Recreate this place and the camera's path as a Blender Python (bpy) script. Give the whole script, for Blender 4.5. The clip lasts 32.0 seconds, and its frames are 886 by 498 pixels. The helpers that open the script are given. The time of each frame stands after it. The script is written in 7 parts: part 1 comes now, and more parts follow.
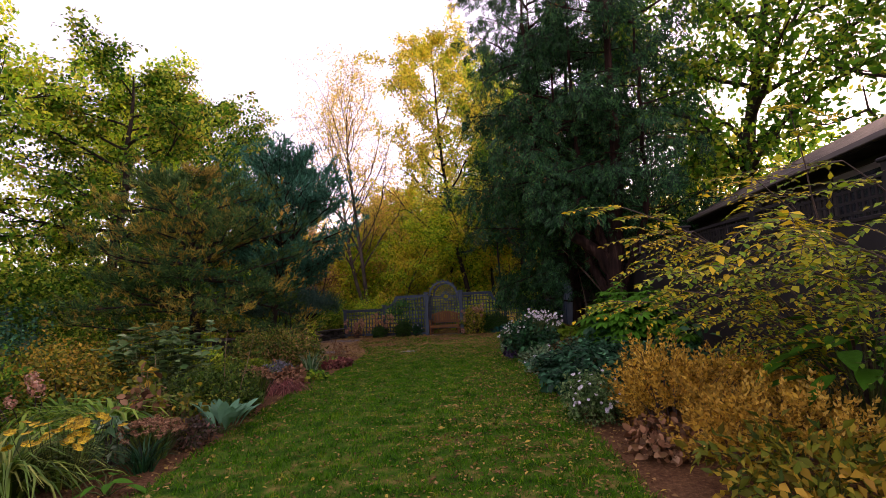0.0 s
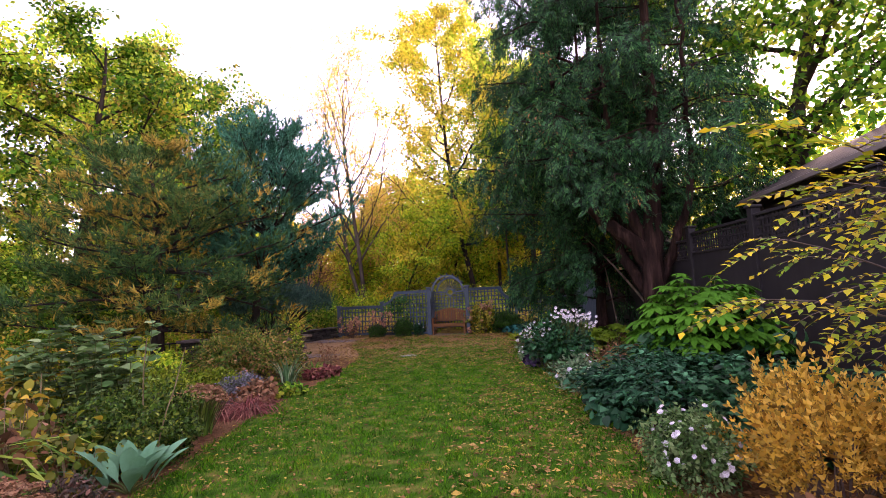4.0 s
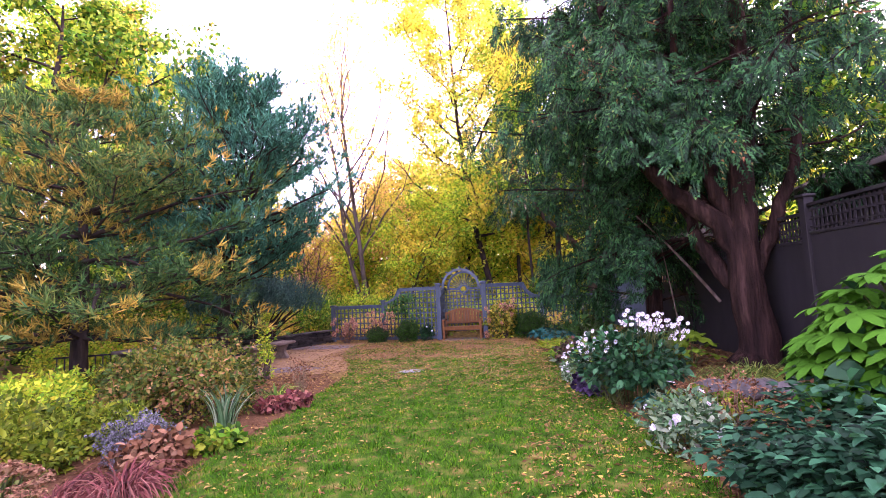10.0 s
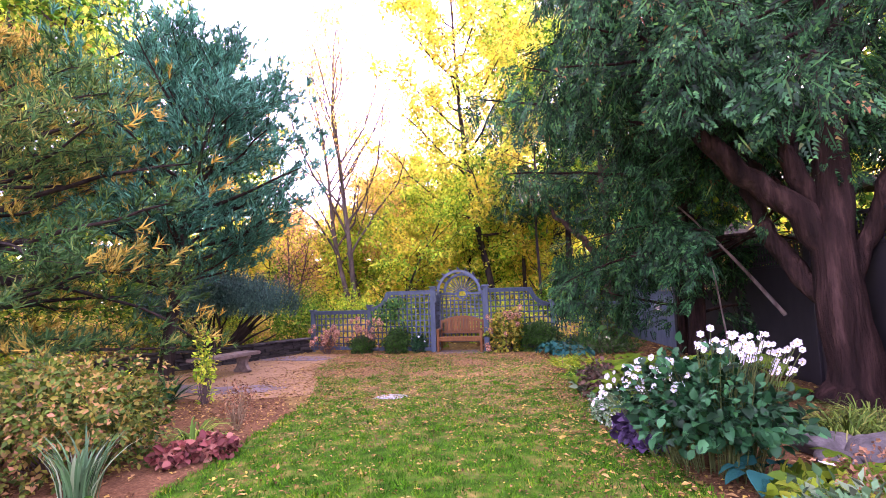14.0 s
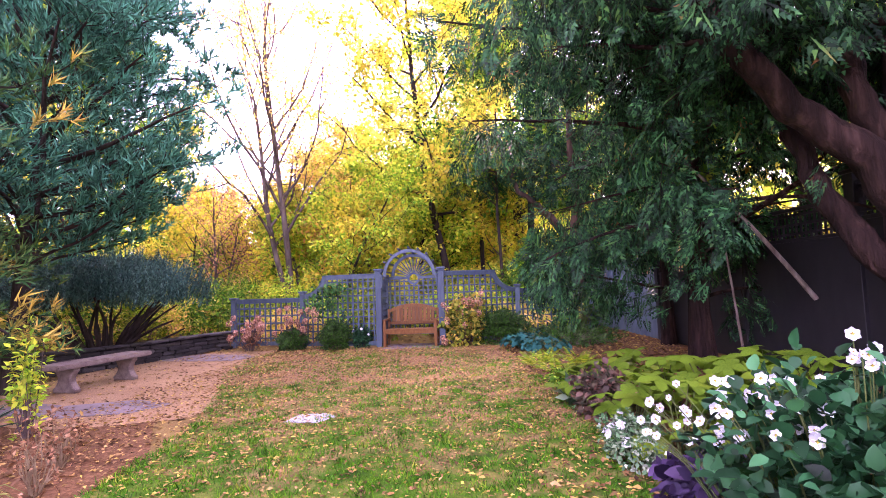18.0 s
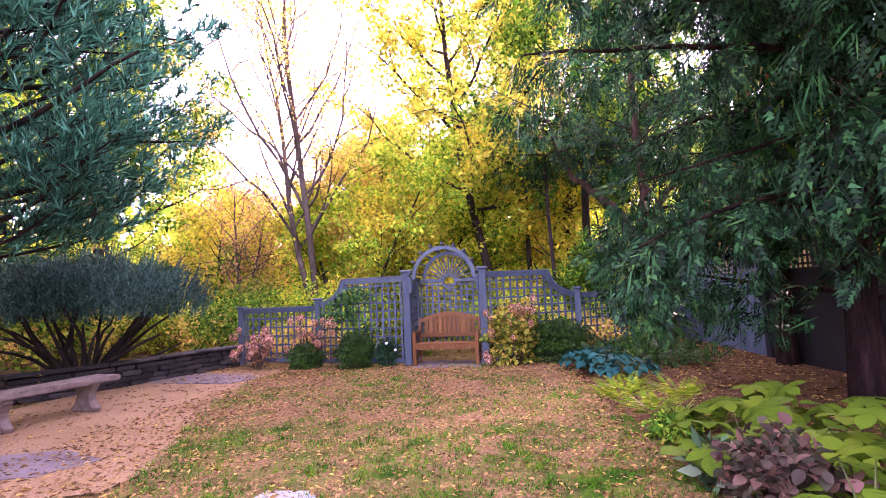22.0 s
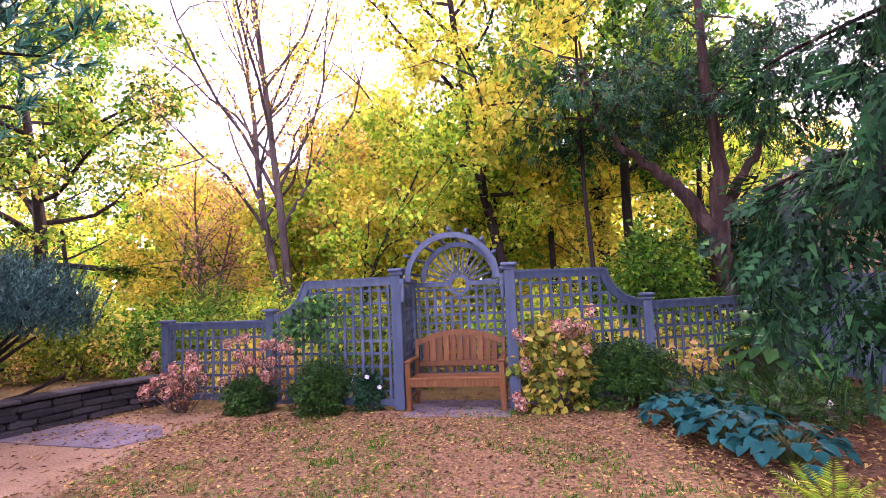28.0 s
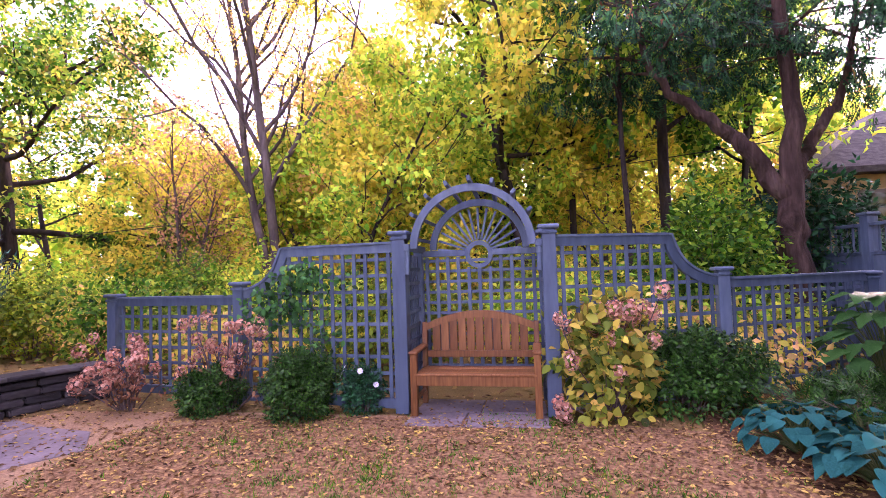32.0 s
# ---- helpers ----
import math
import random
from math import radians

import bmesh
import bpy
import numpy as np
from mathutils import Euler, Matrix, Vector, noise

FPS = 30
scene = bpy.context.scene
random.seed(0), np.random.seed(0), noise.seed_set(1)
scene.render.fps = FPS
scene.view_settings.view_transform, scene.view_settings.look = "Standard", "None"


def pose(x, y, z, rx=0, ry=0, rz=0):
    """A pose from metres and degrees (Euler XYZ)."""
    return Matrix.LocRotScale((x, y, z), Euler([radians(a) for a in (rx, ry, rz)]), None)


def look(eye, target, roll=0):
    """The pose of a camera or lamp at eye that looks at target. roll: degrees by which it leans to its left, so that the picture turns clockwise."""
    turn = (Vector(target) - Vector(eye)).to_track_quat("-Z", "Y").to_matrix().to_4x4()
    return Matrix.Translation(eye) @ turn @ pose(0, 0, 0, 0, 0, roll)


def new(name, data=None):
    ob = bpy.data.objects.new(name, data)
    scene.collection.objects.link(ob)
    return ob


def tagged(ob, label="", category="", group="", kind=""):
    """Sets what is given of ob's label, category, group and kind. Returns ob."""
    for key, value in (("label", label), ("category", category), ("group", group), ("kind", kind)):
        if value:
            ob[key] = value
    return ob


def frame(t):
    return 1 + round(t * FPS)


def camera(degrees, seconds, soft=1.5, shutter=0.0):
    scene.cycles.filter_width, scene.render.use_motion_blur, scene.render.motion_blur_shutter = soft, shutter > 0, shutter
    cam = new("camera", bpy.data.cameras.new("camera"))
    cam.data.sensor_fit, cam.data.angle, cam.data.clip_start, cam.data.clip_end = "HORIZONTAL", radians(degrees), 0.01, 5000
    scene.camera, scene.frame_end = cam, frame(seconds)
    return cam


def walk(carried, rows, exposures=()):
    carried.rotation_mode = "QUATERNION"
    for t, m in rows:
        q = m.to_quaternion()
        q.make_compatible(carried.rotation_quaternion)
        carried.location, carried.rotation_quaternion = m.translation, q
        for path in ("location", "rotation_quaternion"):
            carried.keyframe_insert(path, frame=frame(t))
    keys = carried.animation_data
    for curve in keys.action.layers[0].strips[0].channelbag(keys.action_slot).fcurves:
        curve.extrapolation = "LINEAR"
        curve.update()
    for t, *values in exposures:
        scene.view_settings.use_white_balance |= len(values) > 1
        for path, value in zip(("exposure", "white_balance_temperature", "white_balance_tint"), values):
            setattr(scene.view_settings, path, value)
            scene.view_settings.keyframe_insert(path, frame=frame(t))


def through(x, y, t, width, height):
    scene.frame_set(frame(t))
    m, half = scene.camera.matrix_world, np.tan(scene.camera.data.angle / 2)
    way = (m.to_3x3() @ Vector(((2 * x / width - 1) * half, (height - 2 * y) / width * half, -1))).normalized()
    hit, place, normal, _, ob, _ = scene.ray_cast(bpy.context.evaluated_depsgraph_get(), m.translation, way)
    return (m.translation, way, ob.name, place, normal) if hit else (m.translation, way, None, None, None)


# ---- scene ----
cam = camera(83.45, 32.0, soft=0.9)
PATH = [
    (0, look((3.548, -21.115, 1.561), (2.906, -17.187, 1.951), -3.10)),
    (0.5, look((3.531, -20.859, 1.571), (2.838, -16.939, 1.956), -2.54)),
    (1, look((3.454, -20.630, 1.569), (2.711, -16.717, 1.943), -2.05)),
    (1.5, look((3.380, -20.399, 1.566), (2.646, -16.485, 1.938), -1.88)),
    (2, look((3.335, -20.103, 1.567), (2.615, -16.183, 1.909), -2.33)),
    (2.5, look((3.270, -19.846, 1.564), (2.513, -15.933, 1.903), -2.32)),
    (3, look((3.187, -19.565, 1.562), (2.487, -15.644, 1.934), -2.33)),
    (3.5, look((3.145, -19.272, 1.555), (2.487, -15.342, 1.902), -2.82)),
    (5.5, look((2.754, -18.472, 1.576), (2.102, -14.548, 2.000), -2.87)),
    (6, look((2.706, -18.235, 1.570), (2.019, -14.316, 1.981), -2.68)),
    (6.5, look((2.700, -17.981, 1.561), (2.029, -14.059, 1.975), -2.66)),
    (7, look((2.723, -17.707, 1.555), (2.028, -13.787, 1.940), -2.55)),
    (7.5, look((2.723, -17.448, 1.555), (1.984, -13.535, 1.937), -1.64)),
    (8, look((2.693, -17.168, 1.553), (1.932, -13.259, 1.920), -1.27)),
    (8.5, look((2.659, -16.876, 1.545), (1.975, -12.951, 1.904), -1.98)),
    (9, look((2.618, -16.560, 1.541), (1.896, -12.642, 1.894), -2.49)),
    (9.5, look((2.554, -16.292, 1.532), (1.760, -12.387, 1.875), -2.52)),
    (10, look((2.505, -16.009, 1.527), (1.766, -12.093, 1.876), -2.87)),
    (10.5, look((2.487, -15.693, 1.522), (1.715, -11.788, 1.909), -2.92)),
    (11, look((2.470, -15.424, 1.508), (1.647, -11.529, 1.905), -2.98)),
    (11.5, look((2.442, -15.140, 1.500), (1.594, -11.256, 1.943), -3.29)),
    (12, look((2.444, -14.857, 1.494), (1.595, -10.975, 1.952), -3.03)),
    (12.5, look((2.425, -14.625, 1.498), (1.554, -10.751, 1.982), -2.02)),
    (13, look((2.361, -14.383, 1.509), (1.559, -10.498, 2.023), -1.14)),
    (13.5, look((2.281, -14.158, 1.510), (1.533, -10.255, 1.968), -1.66)),
    (14, look((2.233, -13.851, 1.495), (1.486, -9.941, 1.891), -1.77)),
    (14.5, look((2.177, -13.588, 1.476), (1.433, -9.669, 1.778), -1.76)),
    (15, look((2.103, -13.302, 1.478), (1.469, -9.363, 1.769), -2.25)),
    (15.5, look((2.070, -13.033, 1.464), (1.541, -9.076, 1.715), -2.72)),
    (17.5, look((1.997, -11.940, 1.411), (1.698, -7.961, 1.688), -2.66)),
    (18, look((1.930, -11.684, 1.416), (1.554, -7.712, 1.703), -2.05)),
    (18.5, look((1.885, -11.412, 1.423), (1.542, -7.441, 1.763), -2.27)),
    (19, look((1.893, -11.146, 1.419), (1.576, -7.173, 1.766), -2.79)),
    (19.5, look((1.902, -10.900, 1.419), (1.558, -6.931, 1.775), -3.20)),
    (20, look((1.876, -10.626, 1.416), (1.513, -6.659, 1.774), -3.34)),
    (20.5, look((1.845, -10.396, 1.409), (1.451, -6.431, 1.758), -2.85)),
    (21, look((1.833, -10.162, 1.403), (1.331, -6.208, 1.732), -2.91)),
    (21.5, look((1.773, -9.868, 1.389), (1.111, -5.935, 1.695), -2.53)),
    (22, look((1.703, -9.538, 1.378), (1.007, -5.615, 1.726), -2.62)),
    (22.5, look((1.673, -9.233, 1.375), (0.954, -5.315, 1.735), -2.90)),
    (23, look((1.648, -8.954, 1.370), (0.884, -5.044, 1.731), -2.79)),
    (23.5, look((1.620, -8.650, 1.366), (0.863, -4.742, 1.761), -2.59)),
    (24, look((1.617, -8.339, 1.366), (0.897, -4.422, 1.736), -2.40)),
    (24.5, look((1.599, -8.089, 1.373), (0.772, -4.190, 1.713), -2.02)),
    (25, look((1.535, -7.852, 1.381), (0.633, -3.969, 1.717), -2.25)),
    (25.5, look((1.459, -7.610, 1.387), (0.589, -3.719, 1.708), -2.59)),
    (27.5, look((1.105, -6.642, 1.452), (0.357, -2.730, 1.821), -2.73)),
    (28, look((1.060, -6.450, 1.461), (0.355, -2.530, 1.832), -2.61)),
    (28.5, look((0.986, -6.233, 1.456), (0.290, -2.308, 1.797), -1.87)),
    (29, look((0.922, -6.034, 1.443), (0.244, -2.104, 1.749), -1.97)),
    (29.5, look((0.868, -5.784, 1.428), (0.168, -1.855, 1.700), -2.27)),
    (30, look((0.808, -5.591, 1.416), (0.069, -1.670, 1.686), -2.63)),
    (30.5, look((0.727, -5.409, 1.409), (-0.058, -1.496, 1.675), -2.60)),
    (31, look((0.651, -5.248, 1.407), (-0.095, -1.326, 1.652), -2.69)),
    (31.5, look((0.616, -5.095, 1.412), (-0.101, -1.165, 1.613), -2.34)),
    (32, look((0.608, -4.948, 1.424), (-0.111, -1.017, 1.600), -1.85)),
]
walk(cam, PATH, exposures=[
    (0.0, 0.9, 8000, 50), (2.0, 1.4, 7900, 49), (3.5, 1.8, 7600, 52), (5.5, 2.35, 7200, 60), (9.0, 2.85, 6900, 68),
    (14.0, 3.25, 6800, 72), (18.0, 3.4, 6800, 75), (24.0, 3.25, 6650, 76), (32.0, 3.2, 6500, 74)])

# ---- sky and sun ----
SUN_AZ, SUN_EL = radians(30.5), radians(19.5)
world = bpy.data.worlds.new("world")
scene.world = world
world.use_nodes = True
wn = world.node_tree.nodes
sky = wn.new("ShaderNodeTexSky")
sky.sky_type, sky.sun_disc = "NISHITA", False
sky.sun_elevation, sky.sun_rotation = SUN_EL, SUN_AZ
sky.air_density, sky.dust_density = 1.0, 0.35
wn["Background"].inputs["Strength"].default_value = 0.15
# a thin white veil of high cloud lies over the whole sky
veil = wn.new("ShaderNodeMix")
veil.data_type, veil.blend_type = "RGBA", "ADD"
veil.inputs[0].default_value = 1.0
veil.inputs[7].default_value = (2.3, 2.25, 2.3, 1)
world.node_tree.links.new(sky.outputs[0], veil.inputs[6])
world.node_tree.links.new(veil.outputs[2], wn["Background"].inputs["Color"])
sun_data = bpy.data.lights.new("sun", "SUN")
sun_data.energy, sun_data.angle, sun_data.color = 2.2, radians(6.0), (1.0, 0.90, 0.74)
sun = new("sun", sun_data)
to_sun = Vector((math.sin(SUN_AZ) * math.cos(SUN_EL), math.cos(SUN_AZ) * math.cos(SUN_EL), math.sin(SUN_EL)))
sun.matrix_world = look(to_sun * 60, (0, 0, 0))

# ---- materials ----
def mat_base(name):
    m = bpy.data.materials.new(name)
    m.use_nodes = True
    nt = m.node_tree
    return m, nt, nt.nodes["Principled BSDF"]


def ramp(nt, fac, stops):
    r = nt.nodes.new("ShaderNodeValToRGB")
    while len(r.color_ramp.elements) < len(stops):
        r.color_ramp.elements.new(0.5)
    for e, (p, c) in zip(r.color_ramp.elements, stops):
        e.position, e.color = p, (*c, 1)
    nt.links.new(fac, r.inputs[0])
    return r.outputs[0]


def noise_tex(nt, scale, detail=4.0, space="Object", stretch=None):
    tc = nt.nodes.new("ShaderNodeTexCoord")
    n = nt.nodes.new("ShaderNodeTexNoise")
    n.inputs["Scale"].default_value, n.inputs["Detail"].default_value = scale, detail
    if stretch:
        mp = nt.nodes.new("ShaderNodeMapping")
        mp.inputs["Scale"].default_value = stretch
        nt.links.new(tc.outputs[space], mp.inputs[0])
        nt.links.new(mp.outputs[0], n.inputs["Vector"])
    else:
        nt.links.new(tc.outputs[space], n.inputs["Vector"])
    return n.outputs["Fac"]


def mix_rgb(nt, fac, a, b, blend="MIX"):
    n = nt.nodes.new("ShaderNodeMix")
    n.data_type, n.blend_type = "RGBA", blend
    if isinstance(fac, float):
        n.inputs[0].default_value = fac
    else:
        nt.links.new(fac, n.inputs[0])
    nt.links.new(a, n.inputs[6])
    if isinstance(b, tuple):
        n.inputs[7].default_value = (*b, 1)
    else:
        nt.links.new(b, n.inputs[7])
    return n.outputs[2]


def bump(nt, bsdf, height, strength, dist=0.01):
    b = nt.nodes.new("ShaderNodeBump")
    b.inputs["Strength"].default_value, b.inputs["Distance"].default_value = strength, dist
    nt.links.new(height, b.inputs["Height"])
    nt.links.new(b.outputs[0], bsdf.inputs["Normal"])


def leaf_mat(name, stops, rough=0.55, through=0.35, patch=0.25, patch_scale=0.6, tone=0.7):
    """Leaves: colour from leaf to leaf, and patches of the crown; light shines through."""
    m, nt, bs = mat_base(name)
    geo = nt.nodes.new("ShaderNodeNewGeometry")
    big = noise_tex(nt, patch_scale, 2.0)
    add = nt.nodes.new("ShaderNodeMath")
    add.operation = "MULTIPLY_ADD"
    nt.links.new(big, add.inputs[0])
    add.inputs[1].default_value = patch * 3
    mul = nt.nodes.new("ShaderNodeMath")
    mul.operation = "MULTIPLY_ADD"
    nt.links.new(geo.outputs["Random Per Island"], mul.inputs[0])
    mul.inputs[1].default_value, mul.inputs[2].default_value = 1 - patch, -patch
    nt.links.new(mul.outputs[0], add.inputs[2])
    col = ramp(nt, add.outputs[0], stops)
    # a second throw for each leaf: young, old and dirty leaves differ in tone
    hop = nt.nodes.new("ShaderNodeMath")
    hop.operation = "MULTIPLY"
    nt.links.new(geo.outputs["Random Per Island"], hop.inputs[0])
    hop.inputs[1].default_value = 17.3
    frac = nt.nodes.new("ShaderNodeMath")
    frac.operation = "FRACT"
    nt.links.new(hop.outputs[0], frac.inputs[0])
    lo, hi = 1 - tone, 1 + 0.45 * tone
    col = mix_rgb(nt, 1.0, col, ramp(nt, frac.outputs[0], [(0.0, (lo, lo, lo)), (0.45, (1, 1, 1)), (1.0, (hi, hi, hi))]), "MULTIPLY")
    nt.links.new(col, bs.inputs["Base Color"])
    bs.inputs["Roughness"].default_value = rough
    bs.inputs["Specular IOR Level"].default_value = 0.2
    tr = nt.nodes.new("ShaderNodeBsdfTranslucent")
    nt.links.new(col, tr.inputs["Color"])
    mx = nt.nodes.new("ShaderNodeMixShader")
    mx.inputs[0].default_value = through
    nt.links.new(bs.outputs[0], mx.inputs[1])
    nt.links.new(tr.outputs[0], mx.inputs[2])
    nt.links.new(mx.outputs[0], nt.nodes["Material Output"].inputs[0])
    return m


def object_leaf_mat(name, stops, rough=0.45, through=0.25, vein=0.0):
    """Single large leaves: colour from leaf to leaf, blotches within."""
    m, nt, bs = mat_base(name)
    inf = nt.nodes.new("ShaderNodeObjectInfo")
    col = ramp(nt, inf.outputs["Random"], stops)
    col = mix_rgb(nt, noise_tex(nt, 9.0, 3.0), col, stops[-1][1])
    nt.links.new(col, bs.inputs["Base Color"])
    bs.inputs["Roughness"].default_value = rough + 0.12
    bs.inputs["Specular IOR Level"].default_value = 0.04
    bump(nt, bs, noise_tex(nt, 30.0, 3.0), 0.4, 0.01)
    tr = nt.nodes.new("ShaderNodeBsdfTranslucent")
    nt.links.new(col, tr.inputs["Color"])
    mx = nt.nodes.new("ShaderNodeMixShader")
    mx.inputs[0].default_value = through
    nt.links.new(bs.outputs[0], mx.inputs[1])
    nt.links.new(tr.outputs[0], mx.inputs[2])
    nt.links.new(mx.outputs[0], nt.nodes["Material Output"].inputs[0])
    return m


def rough_mat(name, stops, scale=8.0, rough=0.85, bump_s=0.5, bump_scale=40.0, dist=0.01, stretch=None, fine=0.35):
    m, nt, bs = mat_base(name)
    col = ramp(nt, noise_tex(nt, scale, 6.0, stretch=stretch), stops)
    f = noise_tex(nt, bump_scale, 6.0, stretch=stretch)
    dark = ramp(nt, f, [(0.3, (0.45, 0.45, 0.45)), (0.7, (1.25, 1.25, 1.25))])
    n = nt.nodes.new("ShaderNodeMix")
    n.data_type, n.blend_type = "RGBA", "MULTIPLY"
    n.inputs[0].default_value = fine
    nt.links.new(col, n.inputs[6])
    nt.links.new(dark, n.inputs[7])
    nt.links.new(n.outputs[2], bs.inputs["Base Color"])
    bs.inputs["Roughness"].default_value = rough
    bs.inputs["Specular IOR Level"].default_value = 0.12
    bump(nt, bs, f, bump_s, dist)
    return m


def piece_mat(name, stops, rough=0.5, grain=(3, 3, 60), bump_s=0.25, tint=0.5):
    """Wood or stone pieces: each its own tone, with grain."""
    m, nt, bs = mat_base(name)
    inf = nt.nodes.new("ShaderNodeObjectInfo")
    g = noise_tex(nt, 1.0, 5.0, stretch=grain)
    a = nt.nodes.new("ShaderNodeMath")
    a.operation = "MULTIPLY_ADD"
    nt.links.new(inf.outputs["Random"], a.inputs[0])
    a.inputs[1].default_value = tint
    s = nt.nodes.new("ShaderNodeMath")
    s.operation = "MULTIPLY"
    nt.links.new(g, s.inputs[0])
    s.inputs[1].default_value = 1 - tint * 0.5
    nt.links.new(s.outputs[0], a.inputs[2])
    col = ramp(nt, a.outputs[0], stops)
    nt.links.new(col, bs.inputs["Base Color"])
    bs.inputs["Roughness"].default_value = rough
    bs.inputs["Specular IOR Level"].default_value = 0.25
    bump(nt, bs, g, bump_s, 0.004)
    return m


M = {}
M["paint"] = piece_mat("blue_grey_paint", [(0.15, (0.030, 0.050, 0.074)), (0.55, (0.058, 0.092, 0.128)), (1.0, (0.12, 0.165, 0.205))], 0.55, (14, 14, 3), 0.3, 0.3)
# near-black tone carries the deep shade on the near privacy fence panels
M["paint_shaded"] = piece_mat("shaded_grey_paint", [(0.2, (0.009, 0.008, 0.009)), (0.8, (0.020, 0.018, 0.020))], 0.6, (5, 5, 2), 0.15, 0.2)
M["teak"] = piece_mat("oiled_teak", [(0.15, (0.045, 0.016, 0.004)), (0.5, (0.145, 0.053, 0.013)), (0.95, (0.30, 0.13, 0.04))], 0.45, (46, 46, 5), 0.35, 0.3)
M["slate"] = rough_mat("flagstone", [(0.3, (0.135, 0.1125, 0.1125)), (0.6, (0.2175, 0.18, 0.18)), (0.8, (0.18, 0.135, 0.12))], 3.0, 0.8, 0.3, 30.0)
M["palestone"] = rough_mat("pale_limestone", [(0.3, (0.22, 0.24, 0.26)), (0.6, (0.32, 0.34, 0.37)), (0.8, (0.27, 0.28, 0.29))], 5.0, 0.75, 0.3, 40.0)
M["wallstone"] = piece_mat("wall_stone", [(0.2, (0.011, 0.011, 0.010)), (0.6, (0.030, 0.028, 0.026)), (1.0, (0.07, 0.064, 0.058))], 0.85, (14, 14, 30), 0.7, 0.55)
M["concrete"] = rough_mat("cast_stone", [(0.3, (0.12, 0.09, 0.075)), (0.55, (0.22, 0.17, 0.145)), (0.75, (0.13, 0.11, 0.09))], 7.0, 0.85, 0.5, 60.0)
M["bark"] = rough_mat("grey_brown_bark", [(0.3, (0.045, 0.034, 0.03)), (0.55, (0.10, 0.078, 0.066)), (0.75, (0.16, 0.13, 0.11))], 5.0, 0.9, 1.0, 22.0, 0.03, (1, 1, 0.25))
M["bark_red"] = rough_mat("cedar_bark", [(0.3, (0.009, 0.005, 0.004)), (0.55, (0.028, 0.014, 0.011)), (0.75, (0.075, 0.040, 0.032))], 7.0, 0.9, 1.0, 26.0, 0.05, (1, 1, 0.12), 0.7)
M["bark_brown"] = rough_mat("red_brown_bark", [(0.3, (0.03, 0.018, 0.014)), (0.55, (0.075, 0.044, 0.034)), (0.75, (0.14, 0.09, 0.07))], 7.0, 0.9, 1.0, 26.0, 0.05, (1, 1, 0.15), 0.6)
M["bark_dark"] = rough_mat("dark_bark", [(0.3, (0.014, 0.011, 0.010)), (0.6, (0.042, 0.031, 0.026))], 5.0, 0.9, 1.0, 22.0, 0.03, (1, 1, 0.25))
M["twig"] = rough_mat("twig_bark", [(0.3, (0.07, 0.05, 0.045)), (0.7, (0.15, 0.11, 0.10))], 9.0, 0.9, 0.3, 60.0)
M["dead"] = rough_mat("bleached_deadwood", [(0.3, (0.09, 0.06, 0.05)), (0.7, (0.30, 0.24, 0.20))], 9.0, 0.8, 0.5, 40.0, 0.02, (1, 1, 0.2))
M["stem"] = rough_mat("green_stem", [(0.3, (0.05, 0.09, 0.025)), (0.7, (0.11, 0.13, 0.04))], 9.0, 0.7, 0.2, 60.0)
M["drystem"] = rough_mat("dry_stem", [(0.3, (0.16, 0.11, 0.06)), (0.7, (0.30, 0.22, 0.13))], 9.0, 0.8, 0.2, 60.0)
Y3, YG, G1, G2, BR = (0.54, 0.52, 0.055), (0.30, 0.42, 0.035), (0.06, 0.23, 0.012), (0.012, 0.08, 0.005), (0.40, 0.20, 0.06)
M["yellow"] = leaf_mat("yellow_leaves", [(0.15, (0.3744, 0.52, 0.0416)), (0.38, (0.6864, 0.6656, 0.0624)), (0.62, (0.8944, 0.728, 0.0832)), (0.9, (0.936, 0.6864, 0.104))], 0.6, 0.5, tone=0.55)
M["gold"] = leaf_mat("gold_leaves", [(0.1, (0.3952, 0.4992, 0.052)), (0.33, (0.728, 0.6656, 0.0936)), (0.6, (0.8944, 0.624, 0.1456)), (0.9, (0.8944, 0.4992, 0.208))], 0.6, 0.5, tone=0.55)
M["lime"] = leaf_mat("lime_leaves", [(0.1, (0.106, 0.3604, 0.0212)), (0.4, (0.3604, 0.6148, 0.0424)), (0.72, (0.6996, 0.742, 0.0636)), (0.95, (0.9116, 0.742, 0.0848))], 0.6, 0.5, tone=0.55)
M["green"] = leaf_mat("green_leaves", [(0.15, (0.015, 0.10, 0.006)), (0.5, (0.07, 0.27, 0.014)), (0.8, (0.30, 0.44, 0.035)), (0.97, Y3)], 0.55, 0.42)
M["oak"] = leaf_mat("turning_oak_leaves", [(0.1, G2), (0.42, G1), (0.66, YG), (0.82, Y3), (0.95, BR)], 0.6, 0.33, 0.35)
M["cedar"] = leaf_mat("cedar_foliage", [(0.08, (0.001, 0.016, 0.006)), (0.42, (0.004, 0.050, 0.018)), (0.8, (0.022, 0.14, 0.045)), (0.93, (0.06, 0.19, 0.04)), (0.98, (0.30, 0.12, 0.05))], 0.6, 0.28, 0.2)
M["pine_blue"] = leaf_mat("blue_pine_needles", [(0.1, (0.008, 0.07, 0.04)), (0.5, (0.022, 0.19, 0.12)), (0.9, (0.07, 0.35, 0.24))], 0.55, 0.28, 0.3)
M["pine_gold"] = leaf_mat("yellowing_pine_needles", [(0.1, (0.012, 0.07, 0.02)), (0.5, (0.045, 0.16, 0.045)), (0.8, (0.15, 0.23, 0.05)), (0.97, (0.45, 0.31, 0.07))], 0.6, 0.3, 0.4)
